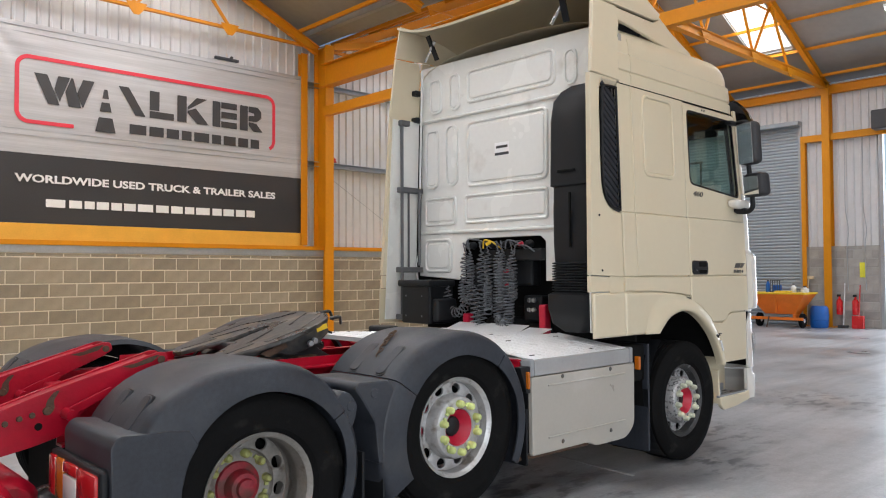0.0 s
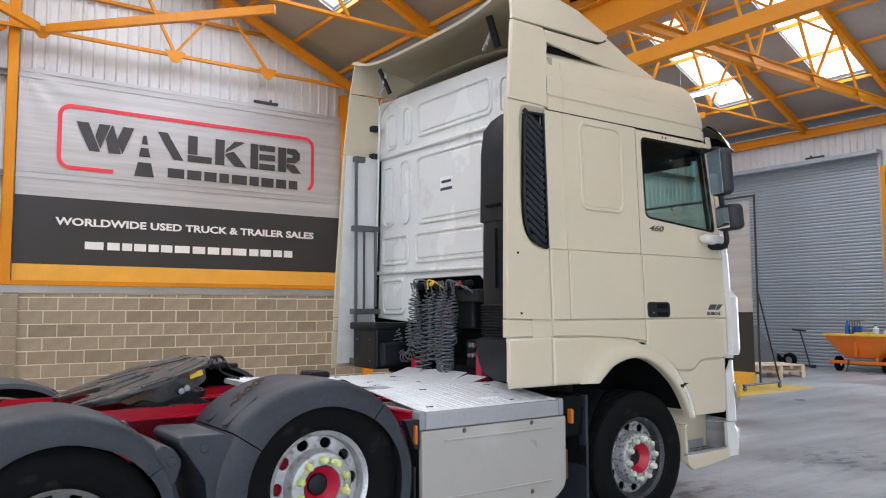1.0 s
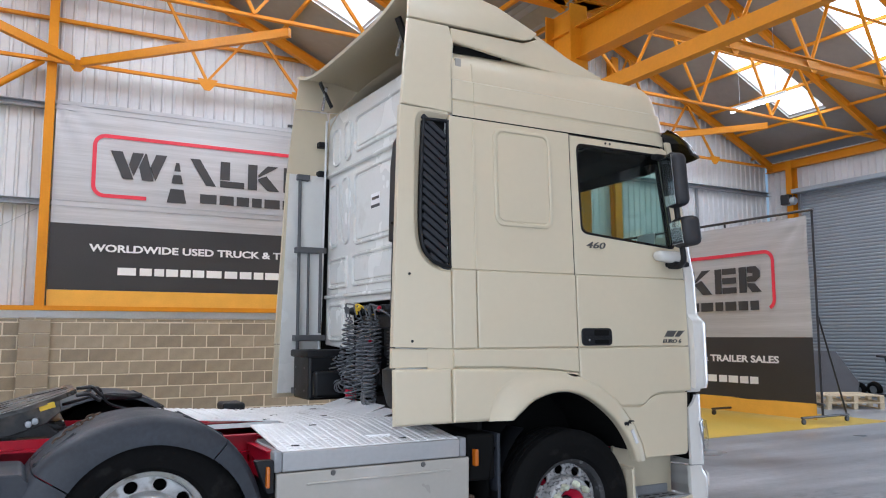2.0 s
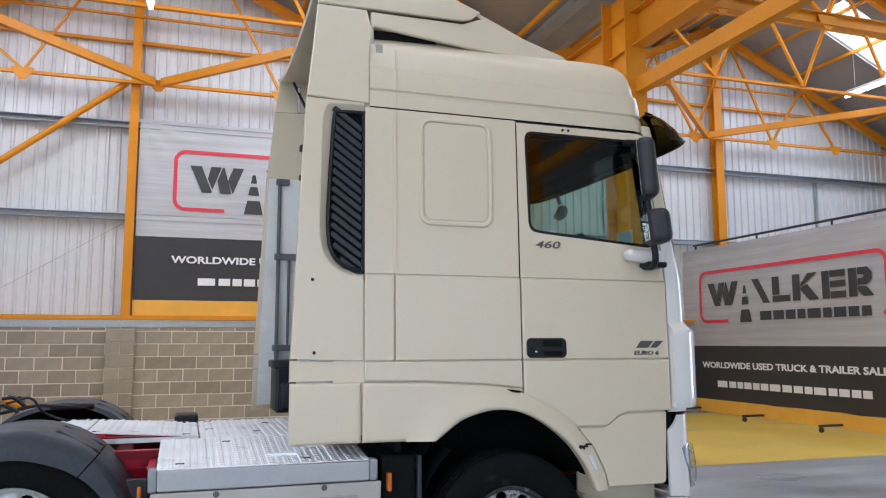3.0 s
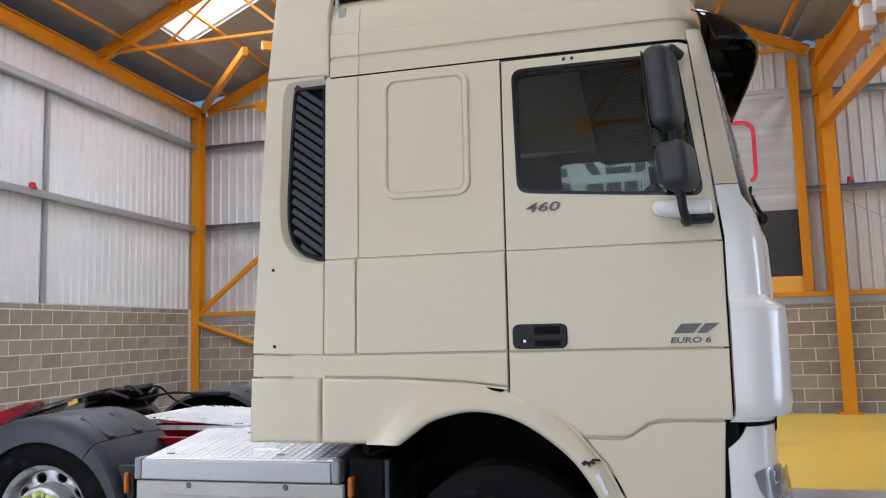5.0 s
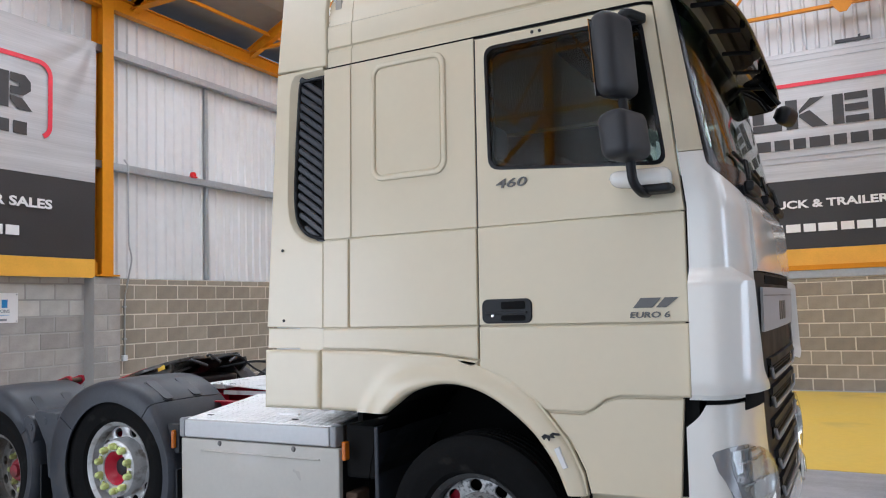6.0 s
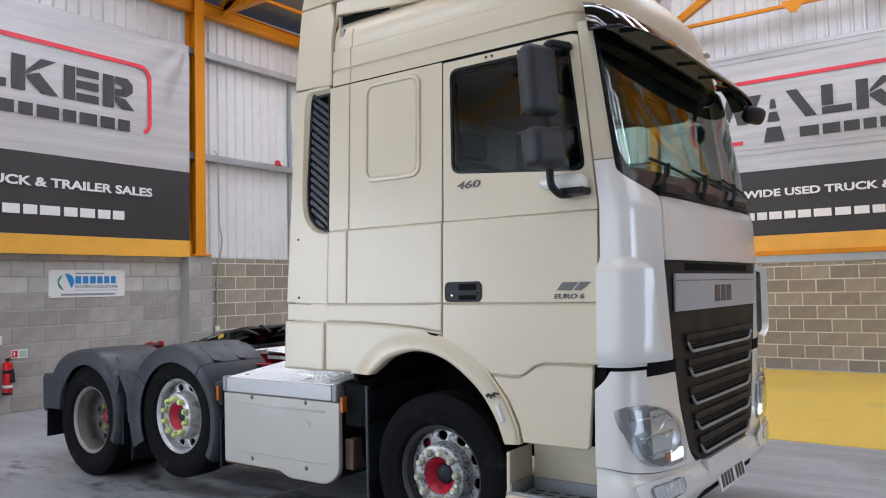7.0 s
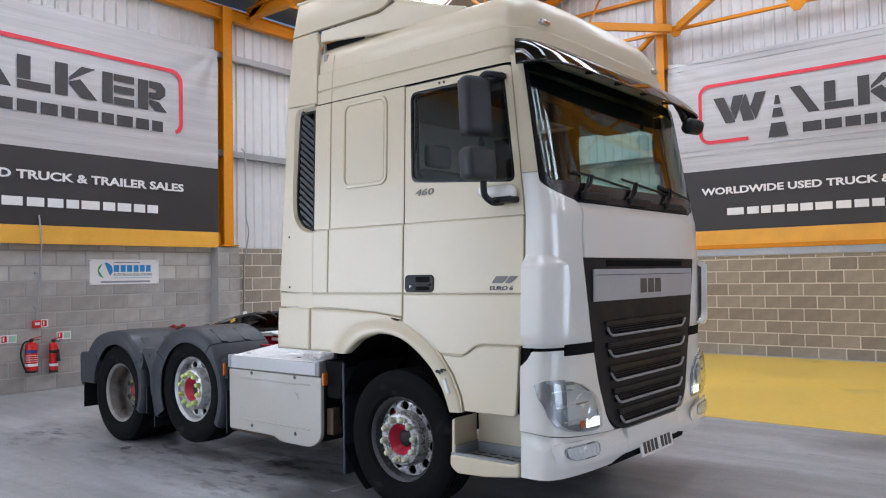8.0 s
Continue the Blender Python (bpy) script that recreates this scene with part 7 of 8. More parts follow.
part("rear_beam", B(0.50, 0.58, YC - 0.62, YC + 0.62, 0.55, 0.72, 0.02), CHASSIS, truck)
part("rear_cross_plate", B(1.36, 1.375, YC - 0.62, YC + 0.62, 0.24, 0.80, 0.004), CABLINER, truck)
part("brake_cylinder", lathe(bmesh.new(), [(0, -0.12), (0.07, -0.11), (0.09, -0.06), (0.09, 0.06), (0.07, 0.11), (0, 0.12)], 18, pose(1.2, YC - 0.45, 0.44, 0, 90, 0)), GREASE, truck, soft=40)
part("air_tank", lathe(bmesh.new(), [(0, -0.35), (0.10, -0.34), (0.14, -0.28), (0.14, 0.28), (0.10, 0.34), (0, 0.35)], 20, pose(0.98, YC - 0.20, 0.46, 90)), CHASSIS, truck, soft=40)
part("tail_tank", lathe(bmesh.new(), [(0, -0.25), (0.09, -0.24), (0.12, -0.19), (0.12, 0.19), (0.09, 0.24), (0, 0.25)], 20, pose(0.80, YC - 0.62, 0.56, 90)), CHASSIS, truck, soft=40)
for s in (-1, 1):
    part("air_bellow", lathe(bmesh.new(), [(0, 0), (0.10, 0), (0.13, 0.03), (0.13, 0.1), (0.11, 0.12), (0.13, 0.14), (0.13, 0.21), (0.1, 0.24), (0, 0.24)], 20, pose(AX_R + 0.42, YC + s * 0.44, 0.42)), BLACKP, truck, soft=40)

# rusty chain lying over the middle mudguard
for k in range(9):
    a_ = radians(112 + k * 2.9)
    c_ = Vector((AX_M + 0.612 * math.cos(a_), YC - 0.86 - 0.012 * k, 0.61 + 0.612 * math.sin(a_)))
    t_ = Vector((math.sin(a_), 0, -math.cos(a_)))
    n_ = Vector((math.cos(a_), 0, math.sin(a_))) if k % 2 else Vector((0, 1, 0))
    part("chain_link", tube(bmesh.new(), [c_ + t_ * 0.021 * math.cos(q * math.pi / 5) + n_ * 0.012 * math.sin(q * math.pi / 5) for q in range(11)], 0.0045, 6), RUSTY, truck, soft=50)

# ---- fifth wheel coupling ----
FW = Matrix.Translation((2.535, YC, 1.17)) @ pose(0, 0, 0, 0, -16, 0)
FWTOP = mat("greasy_worn_plate", (0.05, 0.047, 0.044), 0.3, metal=0.35, var=0.35, scale=4, fine=30, bump=0.2, bscale=25, stain=(0.21, 0.165, 0.115), stain_at=0.56, stain_scale=3.5)
half_plate = [(0.38, 0.0), (0.38, 0.25), (0.27, 0.40), (0.06, 0.465), (-0.12, 0.46), (-0.40, 0.36), (-0.47, 0.28), (-0.46, 0.20), (-0.16, 0.05), (0.06, 0.032), (0.08, 0.0)]
shape = half_plate + [(x, -y) for x, y in half_plate[-2:0:-1]]
fifth = part("coupling_plate", slab(roundpoly(shape, [0, 0.03, 0.05, 0.06, 0.06, 0.05, 0.05, 0.04, 0.05, 0.03, 0, 0.03, 0.05, 0.04, 0.05, 0.05, 0.06, 0.06, 0.05, 0.03]), 0.026, m=FW, r=0.007), FWTOP, truck, "greasy black fifth wheel coupling plate", soft=30)
for s in (-1, 1):
    # worn pads and grease grooves of the top
    part("wear_pad", slab(roundpoly([(0.33, s * 0.10), (0.33, s * 0.25), (0.08, s * 0.39), (-0.16, s * 0.385), (-0.16, s * 0.33), (0.05, s * 0.30), (0.24, s * 0.10)][::s], 0.02), 0.004, m=FW @ Matrix.Translation((0, 0, 0.003)), r=0.001), GREASE, fifth)
    part("wear_pad", slab(roundpoly([(-0.20, s * 0.17), (-0.20, s * 0.31), (-0.38, s * 0.30), (-0.42, s * 0.25)][::s], 0.02), 0.004, m=FW @ Matrix.Translation((0, 0, 0.003)), r=0.001), GREASE, fifth)
    for a, b in (((0.34, 0.06), (0.12, 0.20)), ((0.02, 0.15), (-0.22, 0.25))):
        part("grease_groove", bar(bmesh.new(), FW @ Vector((a[0], s * a[1], 0.002)), FW @ Vector((b[0], s * b[1], 0.002)), 0.014, 0.003), BLACKP, fifth)
    # deep cheeks under the plate's edges, bevelled towards the horns
    part("plate_skirt", slab(roundpoly([(-0.40, -0.022), (0.28, -0.022), (0.27, -0.09), (0.18, -0.13), (-0.02, -0.14), (-0.12, -0.085)], [0.005, 0.005, 0.02, 0.02, 0.03, 0.03]), 0.03, m=FW @ Matrix.Translation((0, s * 0.40 + 0.015, 0)) @ pose(0, 0, 0, 90), r=0.005), GREASE, fifth)
    part("primer_patch", slab(roundpoly([(-0.24, -0.045), (-0.06, -0.032), (-0.05, -0.07), (-0.19, -0.082)], 0.01), 0.003, m=FW @ Matrix.Translation((0, s * 0.415 + 0.0015, 0)) @ pose(0, 0, 0, 90)), RUSTY, fifth, "worn patch of red paint")
    for x, z in ((0.10, -0.10), (0.135, -0.095)):
        part("pin_head", lathe(bmesh.new(), [(0, 0.02), (0.017, 0.018), (0.02, 0)], 12, FW @ Matrix.Translation((x, s * 0.416, z)) @ pose(0, 0, 0, 90 if s < 0 else -90)), GALV, fifth, soft=40)
    part("label", slab([(0.17, -0.052), (0.25, -0.052), (0.25, -0.02), (0.17, -0.02)], 0.002, m=FW @ Matrix.Translation((0, s * 0.418 + 0.001, 0)) @ pose(0, 0, 0, 90)), YELLOWLBL, fifth, "yellow warning label")
    part("pedestal", slab(roundpoly([(2.36, 0.995), (2.90, 0.995), (2.80, 1.05), (2.70, 1.15), (2.56, 1.15), (2.46, 1.05)], 0.02), 0.08, m=Matrix.Translation((0, YC + s * 0.35 + 0.04, 0)) @ pose(0, 0, 0, 90), r=0.01), GREASE, fifth)
    # pressed base rail with two raised hats
    hats = [(2.20, 0.972), (2.33, 0.972), (2.36, 1.006), (2.50, 1.006), (2.53, 0.972), (2.58, 0.972), (2.61, 1.006), (2.75, 1.006), (2.78, 0.972), (2.92, 0.972)]
    part("base_rail", slab(hats + [(x, z + 0.014) for x, z in hats[::-1]], 0.11, m=Matrix.Translation((0, YC + s * 0.42 + 0.055, 0)) @ pose(0, 0, 0, 90)), RUSTY if s < 0 else GREASE, fifth)
part("rib", B(2.32, 2.85, YC - 0.30, YC + 0.30, 1.04, 1.10, 0.02), GREASE, fifth)
for a, b in (((2.93, 0.20, 1.25), (2.99, 0.02, 1.21)), ((2.93, -0.12, 1.27), (3.02, -0.10, 1.22)), ((2.90, -0.28, 1.24), (3.0, -0.22, 1.20))):
    part("lock_rod", tube(bmesh.new(), rounded([(a[0], YC + a[1], a[2]), (a[0] + 0.06, YC + a[1] - 0.03, a[2] + 0.01), (b[0] + 0.03, YC + b[1], b[2])], 0.02), 0.011, 8), GREASE, fifth, soft=50)
part("release_handle", tube(bmesh.new(), rounded([(2.85, YC + 0.1, 1.16), (3.05, YC + 0.28, 1.2), (3.3, YC + 0.5, 1.16), (3.36, YC + 0.56, 1.16)], 0.06), 0.010), BLACKP, fifth)
part("grip", tube(bmesh.new(), [(3.12, YC + 0.40, 1.175), (3.36, YC + 0.56, 1.165)], 0.02), BLACKP, fifth)
part("grease_hose", tube(bmesh.new(), rounded([(2.95, YC - 0.1, 1.24), (3.05, YC + 0.1, 1.27), (3.1, YC + 0.2, 1.15), (3.25, YC + 0.2, 1.1)], 0.1), 0.008), BLACKP, fifth)


# ---- deck plates ----
def deck(pts_x, y0, y1, z0, z1, slots=(), tilt=0.0, tread=True):
    """An aluminium treadplate between two x places, z0 at the first and z1 at the second, rising inwards by tilt."""
    xa, xb = pts_x
    up = lambda x, y: z0 + (z1 - z0) * (x - xa) / (xb - xa) + tilt * (y - y0)
    bm = bmesh.new()
    for dz in (0.0, -0.006):
        bm.faces.new([bm.verts.new((x, y, up(x, y) + dz)) for x, y in ((xa, y0), (xb, y0), (xb, y1), (xa, y1))])
    v = list(bm.verts)
    for k in range(4):
        bm.faces.new((v[k], v[(k + 1) % 4], v[4 + (k + 1) % 4], v[4 + k]))
    bmesh.ops.recalc_face_normals(bm, faces=bm.faces)
    p = part("deck_plate", bm, ALU, truck, "ribbed aluminium treadplate walkway" if tread else "plain bent aluminium upstand")
    if tread:
        # raised ribs across the deck, each notched into short bars
        verts, faces = [], []
        nx = max(2, round((xb - xa) / 0.0425))
        ny = max(4, round((y1 - y0) / 0.045))
        for i in range(nx):
            wide = 0.034 if i % 2 else 0.022
            high = 0.005 if i % 2 else 0.0025
            for j in range(ny):
                cx, cy = xa + (xb - xa) * (i + 0.5) / nx, y0 + (y1 - y0) * (j + 0.5) / ny
                o = len(verts)
                for a_, b_, h_ in ((-1, -1, 0), (1, -1, 0), (1, 1, 0), (-1, 1, 0), (-0.6, -0.86, 1), (0.6, -0.86, 1), (0.6, 0.86, 1), (-0.6, 0.86, 1)):
                    x, y = cx + a_ * wide / 2, cy + b_ * 0.0205
                    verts.append((x, y, up(x, y) + h_ * high))
                faces += [(o, o + 1, o + 5, o + 4), (o + 1, o + 2, o + 6, o + 5), (o + 2, o + 3, o + 7, o + 6), (o + 3, o, o + 4, o + 7), (o + 4, o + 5, o + 6, o + 7)]
        me = bpy.data.meshes.new("tread_pattern")
        me.from_pydata(verts, [], faces)
        me.materials.append(ALU)
        ob = new("tread_pattern", me)
        ob.parent = p
    part("turned_edge", B(xa, xb, y0, y0 + 0.012, min(z0, z1) - 0.03, min(z0, z1) - 0.002), ALU, p)
    part("turned_edge", B(xa, xa + 0.012, y0, y1, z0 - 0.03, z0 - 0.002), ALU, p)
    for x, y in slots:
        z = up(x, y)
        part("fixing_slot", B(x - 0.022, x + 0.022, y - 0.007, y + 0.007, z + 0.001, z + 0.0055), BLACKP, p)
    return p


deck((3.2, 3.42), YC - 0.46, YC + 0.36, 1.09, 1.09, slots=[(3.25, YC - 0.42), (3.25, YC + 0.30), (3.36, YC - 0.42), (3.36, YC + 0.30)])
deck((3.43, 4.05), YC - 0.46, YC + 0.36, 1.09, 1.05, slots=[(3.48, YC - 0.42), (3.48, YC + 0.30), (3.98, YC - 0.42), (3.98, YC + 0.30)])
deck((4.06, 4.68), YC - 0.55, YC + 0.50, 1.045, 1.045, slots=[(4.12, YC - 0.1), (4.12, YC + 0.4), (4.4, YC - 0.3), (4.5, YC + 0.2)])
for ya, yb, zt in ((-0.55, -0.32, 1.082), (-0.315, 0.12, 1.098), (0.125, 0.50, 1.092)):
    deck((4.684, 4.84), YC + ya, YC + yb, 1.046, zt, tread=False)
deck((3.84, 4.93), YC - 1.185, YC - 0.553, 0.968, 0.968, tilt=0.12, slots=[(3.95, YC - 1.1), (4.2, YC - 0.66), (4.75, YC - 0.66), (4.6, YC - 1.1)])
part("deck_handle", B(4.40, 4.56, YC - 1.02, YC - 1.0, 0.984, 1.002, 0.004), ALU, truck)
part("deck_inspection_box", B(3.90, 4.06, YC + 0.40, YC + 0.62, 1.04, 1.10, 0.02), BLACKP, truck)

# ---- side box ----
for s in (-1, 1):
    y_o, y_i = YC + s * 1.215, YC + s * 0.60
    ya, yb = sorted((y_o, y_i))
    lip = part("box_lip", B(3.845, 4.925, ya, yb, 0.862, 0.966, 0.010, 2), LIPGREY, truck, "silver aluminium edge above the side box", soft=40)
    flat_faces(lip)
    for x0, x1 in ((3.80, 3.845), (4.925, 4.97)):
        ca, cb = sorted((y_o, y_o - s * 0.085))
        part("end_cap", B(x0, x1, ca, cb, 0.86, 0.974, 0.012, 2), STEPGREY, lip, soft=20)
    og = part("outrigger", slab(roundpoly([(0.55, 0.80), (1.115, 0.80), (1.115, 0.955), (0.50, 0.965)], 0.01), 0.016, [arc(c, 0.87, 0.026, 0, 330, 11) for c in (0.70, 0.80, 0.90, 1.0)], Matrix(((0, 0, 1, 3.815), (s, 0, 0, YC), (0, 1, 0, 0), (0, 0, 0, 1))), 0.002), CHASSIS, truck, "red steel outrigger plate with round holes")
    part("flange", B(3.79, 3.832, min(YC + s * 0.5, YC + s * 1.11), max(YC + s * 0.5, YC + s * 1.11), 0.953, 0.963, 0.003), CHASSIS, og)
    pts = roundpoly([(3.82, 0.352), (4.42, 0.352), (4.50, 0.315), (4.88, 0.315), (4.985, 0.40), (4.99, 0.857), (3.815, 0.857)], [0.02, 0.04, 0.04, 0.08, 0.05, 0.01, 0.01])
    bx = slab(pts, 0.03, m=Matrix.Translation((0, YC - 1.212, 0)) @ pose(0, 0, 0, 90), r=0.008, seg=2)
    if s > 0:
        for v in bx.verts:
            v.co.y = 2 * YC - v.co.y
        bmesh.ops.reverse_faces(bx, faces=bx.faces)
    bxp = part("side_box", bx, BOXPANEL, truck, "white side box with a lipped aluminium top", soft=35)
    part("box_body", B(3.83, 4.97, min(YC + s * 0.62, YC + s * 1.185), max(YC + s * 0.62, YC + s * 1.185), 0.36, 0.86, 0.02), BLACKP, bxp)
    for z in (0.79, 0.45):
        part("swage", B(3.98, 4.86, min(YC + s * 1.207, YC + s * 1.219), max(YC + s * 1.207, YC + s * 1.219), z - 0.006, z + 0.006, 0.005), BOXPANEL, bxp)
    for x, z in ((4.13, 0.838), (4.68, 0.838), (4.13, 0.405), (4.68, 0.40)):
        part("bolt", lathe(bmesh.new(), [(0, 0.006), (0.011, 0.006), (0.014, 0.001), (0.016, 0)], 12, pose(x, YC + s * 1.213, z, 90 if s < 0 else -90)), BADGE, bxp)
    part("box_bracket", tube(bmesh.new(), [(3.70, YC + s * 1.15, 0.34), (4.0, YC + s * 1.16, 0.335), (4.45, YC + s * 1.17, 0.335)], 0.016), RUSTY, truck)
    part("bracket_plate", B(4.985, 5.06, min(YC + s * 1.0, YC + s * 1.16), max(YC + s * 1.0, YC + s * 1.16), 0.42, 0.62, 0.01), RUSTY, truck)
    part("bracket_plate", B(5.0, 5.2, min(YC + s * 0.5, YC + s * 1.17), max(YC + s * 0.5, YC + s * 1.17), 0.70, 0.98, 0.02), CABLINER, truck)
# unseen underbody masses, added to block light passing under the truck
part("silencer", B(3.85, 4.75, YC - 0.55, YC + 0.55, 0.34, 0.78, 0.05), BLACKP, truck)
part("gearbox", B(4.3, 5.4, YC - 0.25, YC + 0.25, 0.42, 0.95, 0.08), BLACKP, truck)
part("prop_shaft", tube(bmesh.new(), [(2.05, YC, 0.55), (4.35, YC, 0.66)], 0.06, 14), GREASE, truck, soft=50)
part("engine_mass", B(5.0, 6.8, YC - 0.38, YC + 0.38, 0.45, 1.15, 0.08), BLACKP, truck)

# ---- small things in the hall ----
EXRED = mat("extinguisher_red", (0.6, 0.012, 0.015), 0.28, var=0.06, coat=0.3)
BLUEP = mat("blue_plastic", (0.012, 0.11, 0.42), 0.4, var=0.1, scale=4)
CARTORANGE = mat("hopper_orange", (0.72, 0.17, 0.01), 0.4, var=0.12, scale=3, stain=(0.3, 0.1, 0.03), stain_at=0.66)
PALE = mat("pale_wood", (0.62, 0.5, 0.33), 0.7, var=0.15, scale=5, fine=60, stretch=(1, 6, 6))
SIGNW = mat("sign_white", (0.78, 0.78, 0.78), 0.4, var=0.03)
SIGNBLUE = mat("sign_blue", (0.03, 0.25, 0.6), 0.4, var=0.05)
SIGNGREEN = mat("sign_green", (0.05, 0.33, 0.14), 0.4, var=0.05)
GREYTXT = mat("sign_grey", (0.25, 0.27, 0.3), 0.5, var=0.05)
FLINT = mat("grey_board", (0.13, 0.13, 0.14), 0.7, var=0.15)

XWF = XW + 0.075                      # face of the west blockwork
WM = lambda y, z, d=0.0: Matrix.Translation((XWF + d, y, z)) @ pose(0, 0, 0, 90, 0, 90)   # local x along +y, y up, z out of the wall


def plate(name, x0, x1, y0, y1, material, parent, m, d=0.0, t=0.003, r=0.002):
    return part(name, slab([(x0, y0), (x1, y0), (x1, y1), (x0, y1)], t, m=m @ Matrix.Translation((0, 0, d)), r=0), material, parent)


sg = thing("sign", "white flooring company sign with blue and green lettering", "sign", at=(0, 0, 0))
sg.matrix_basis = SKEW
m = WM(5.12, 1.56, 0.012)
part("board", slab(rrect(0, 1.2, 0, 0.40, 0.005), 0.01, m=m, r=0.002), SIGNW, sg)
part("emblem", slab([(0.15 + 0.0, 0.22)] + [(0.25 + 0.12 * math.cos(radians(a)), 0.22 + 0.12 * math.sin(radians(a))) for a in range(110, 265, 15)][::1], 0.002, m=m @ Matrix.Translation((0, 0, 0.002))), SIGNGREEN, sg)
part("emblem", slab([(0.26 + 0.12 * math.cos(radians(a)), 0.23 + 0.12 * math.sin(radians(a))) for a in range(-50, 105, 15)], 0.002, m=m @ Matrix.Translation((0, 0, 0.003))), SIGNBLUE, sg)
x = 0.40
for w in (0.11, 0.105, 0.11, 0.105, 0.105, 0.10):
    plate("mark_bar", x, x + w * 0.82, 0.20, 0.31, SIGNBLUE, sg, m, 0.002)
    x += w * 1.06
lettering("FLOORING SOLUTIONS", 0.062, GREYTXT, sg, m @ Matrix.Translation((0.40, 0.135, 0.002)), width=0.68, fat=0.001)
plate("rule", 0.40, 1.08, 0.10, 0.106, SIGNBLUE, sg, m, 0.002)
plate("print_bar", 0.18, 1.04, 0.025, 0.055, GREYTXT, sg, m, 0.002)
plate("print_bar", 0.40, 0.85, 0.345, 0.36, GREYTXT, sg, m, 0.002)
for x, y in ((0.02, 0.02), (1.18, 0.02), (0.02, 0.38), (1.18, 0.38)):
    part("screw", lathe(bmesh.new(), [(0, 0.004), (0.01, 0.003), (0.011, 0)], 8, m @ Matrix.Translation((x, y, 0))), GALV, sg)


EXBLUE = mat("label_blue", (0.03, 0.04, 0.22), 0.4, var=0.05)


def extinguisher(y, z, r, h, label, hose):
    th = thing("fire_extinguisher", label, "fire extinguisher", "wall extinguishers", at=(XWF + r + 0.03, y, z))
    th.matrix_basis = SKEW @ th.matrix_basis
    part("cylinder", lathe(bmesh.new(), [(0, 0), (r * 0.9, 0), (r, 0.015), (r, h * 0.86), (r * 0.88, h * 0.92), (r * 0.35, h * 0.95), (0.02, h * 0.94), (0.02, h)], 24), EXRED, th, soft=40)
    part("base_ring", lathe(bmesh.new(), [(0, -0.002), (r * 1.01, -0.002), (r * 1.02, 0.03), (r, 0.032)], 24), BLACKP, th, soft=40)
    part("valve", B(-0.02, 0.02, -0.025, 0.025, h * 0.98, h * 1.06, 0.006), BLACKP, th)
    part("lever", bar(bmesh.new(), (0, 0, h * 1.06), (0, 0.13, h * 1.12), 0.02, 0.012), EXRED, th)
    part("lever", bar(bmesh.new(), (0, 0.02, h * 1.02), (0, 0.12, h * 1.03), 0.02, 0.01), BLACKP, th)
    part("label", lathe(bmesh.new(), [(r * 1.006, h * 0.2), (r * 1.006, h * 0.285)], 24), SIGNW, th)
    part("label_band", lathe(bmesh.new(), [(r * 1.006, h * 0.62), (r * 1.006, h * 0.72)], 24), EXBLUE if hose else BLACKP, th)
    for k in range(4 if hose else 0):
        part("label_line", lathe(bmesh.new(), [(r * 1.006, h * (0.34 + 0.065 * k)), (r * 1.006, h * (0.355 + 0.065 * k))], 24), SIGNW, th)
    if hose:
        part("hose", tube(bmesh.new(), rounded([(0, -0.02, h * 1.0), (0.02, -0.12, h * 0.97), (0.02, -0.17, h * 0.6), (0.03, -0.12, h * 0.2), (0.03, -r, h * 0.08)], 0.08), 0.013), BLACKP, th, soft=60)
    else:
        part("horn", lathe(bmesh.new(), [(0.012, h * 0.75), (0.02, h * 0.6), (0.035, h * 0.36), (0.03, h * 0.36), (0.01, h * 0.7)], 14, pose(r + 0.02, 0.03, 0)), BLACKP, th, soft=40)
    part("bracket", B(-r - 0.03, -r + 0.005, -0.03, 0.03, h * 0.6, h * 0.8), GALV, th)
    return th


extinguisher(4.19, 0.30, 0.085, 0.46, "red water extinguisher with a black hose on the wall", True)
extinguisher(4.52, 0.27, 0.062, 0.46, "slim red extinguisher with a black horn on the wall", False)
for y, z, w in ((4.43, 1.0, 0.11), (4.72, 0.80, 0.22), (3.92, 0.80, 0.22)):
    sn = thing("safety_sign", "small white safety sign with a red panel", "sign", "safety signs")
    sn.matrix_basis = SKEW
    m = WM(y, z, 0.004)
    part("board", slab(rrect(-w / 2, w / 2, -0.06, 0.06, 0.004), 0.004, m=m), SIGNW, sn)
    plate("panel", -w / 2 + 0.012, -w / 2 + 0.085, -0.045, 0.045, EXRED, sn, m, 0.002)
    plate("pictogram", -w / 2 + 0.03, -w / 2 + 0.05, -0.03, 0.03, SIGNW, sn, m, 0.004)
    if w > 0.15:
        plate("panel", 0.0, w / 2 - 0.012, -0.045, 0.045, mat("pale_green", (0.4, 0.55, 0.42), 0.5), sn, m, 0.002)
cp = thing("call_point", "red fire alarm call point under a conduit", "alarm")
cp.matrix_basis = SKEW
part("case", B(XWF, XWF + 0.06, 4.245, 4.355, 0.94, 1.05, 0.008), EXRED, cp)
plate("window", -0.035, 0.035, -0.02, 0.02, SIGNW, cp, WM(4.30, 1.0, 0.062))
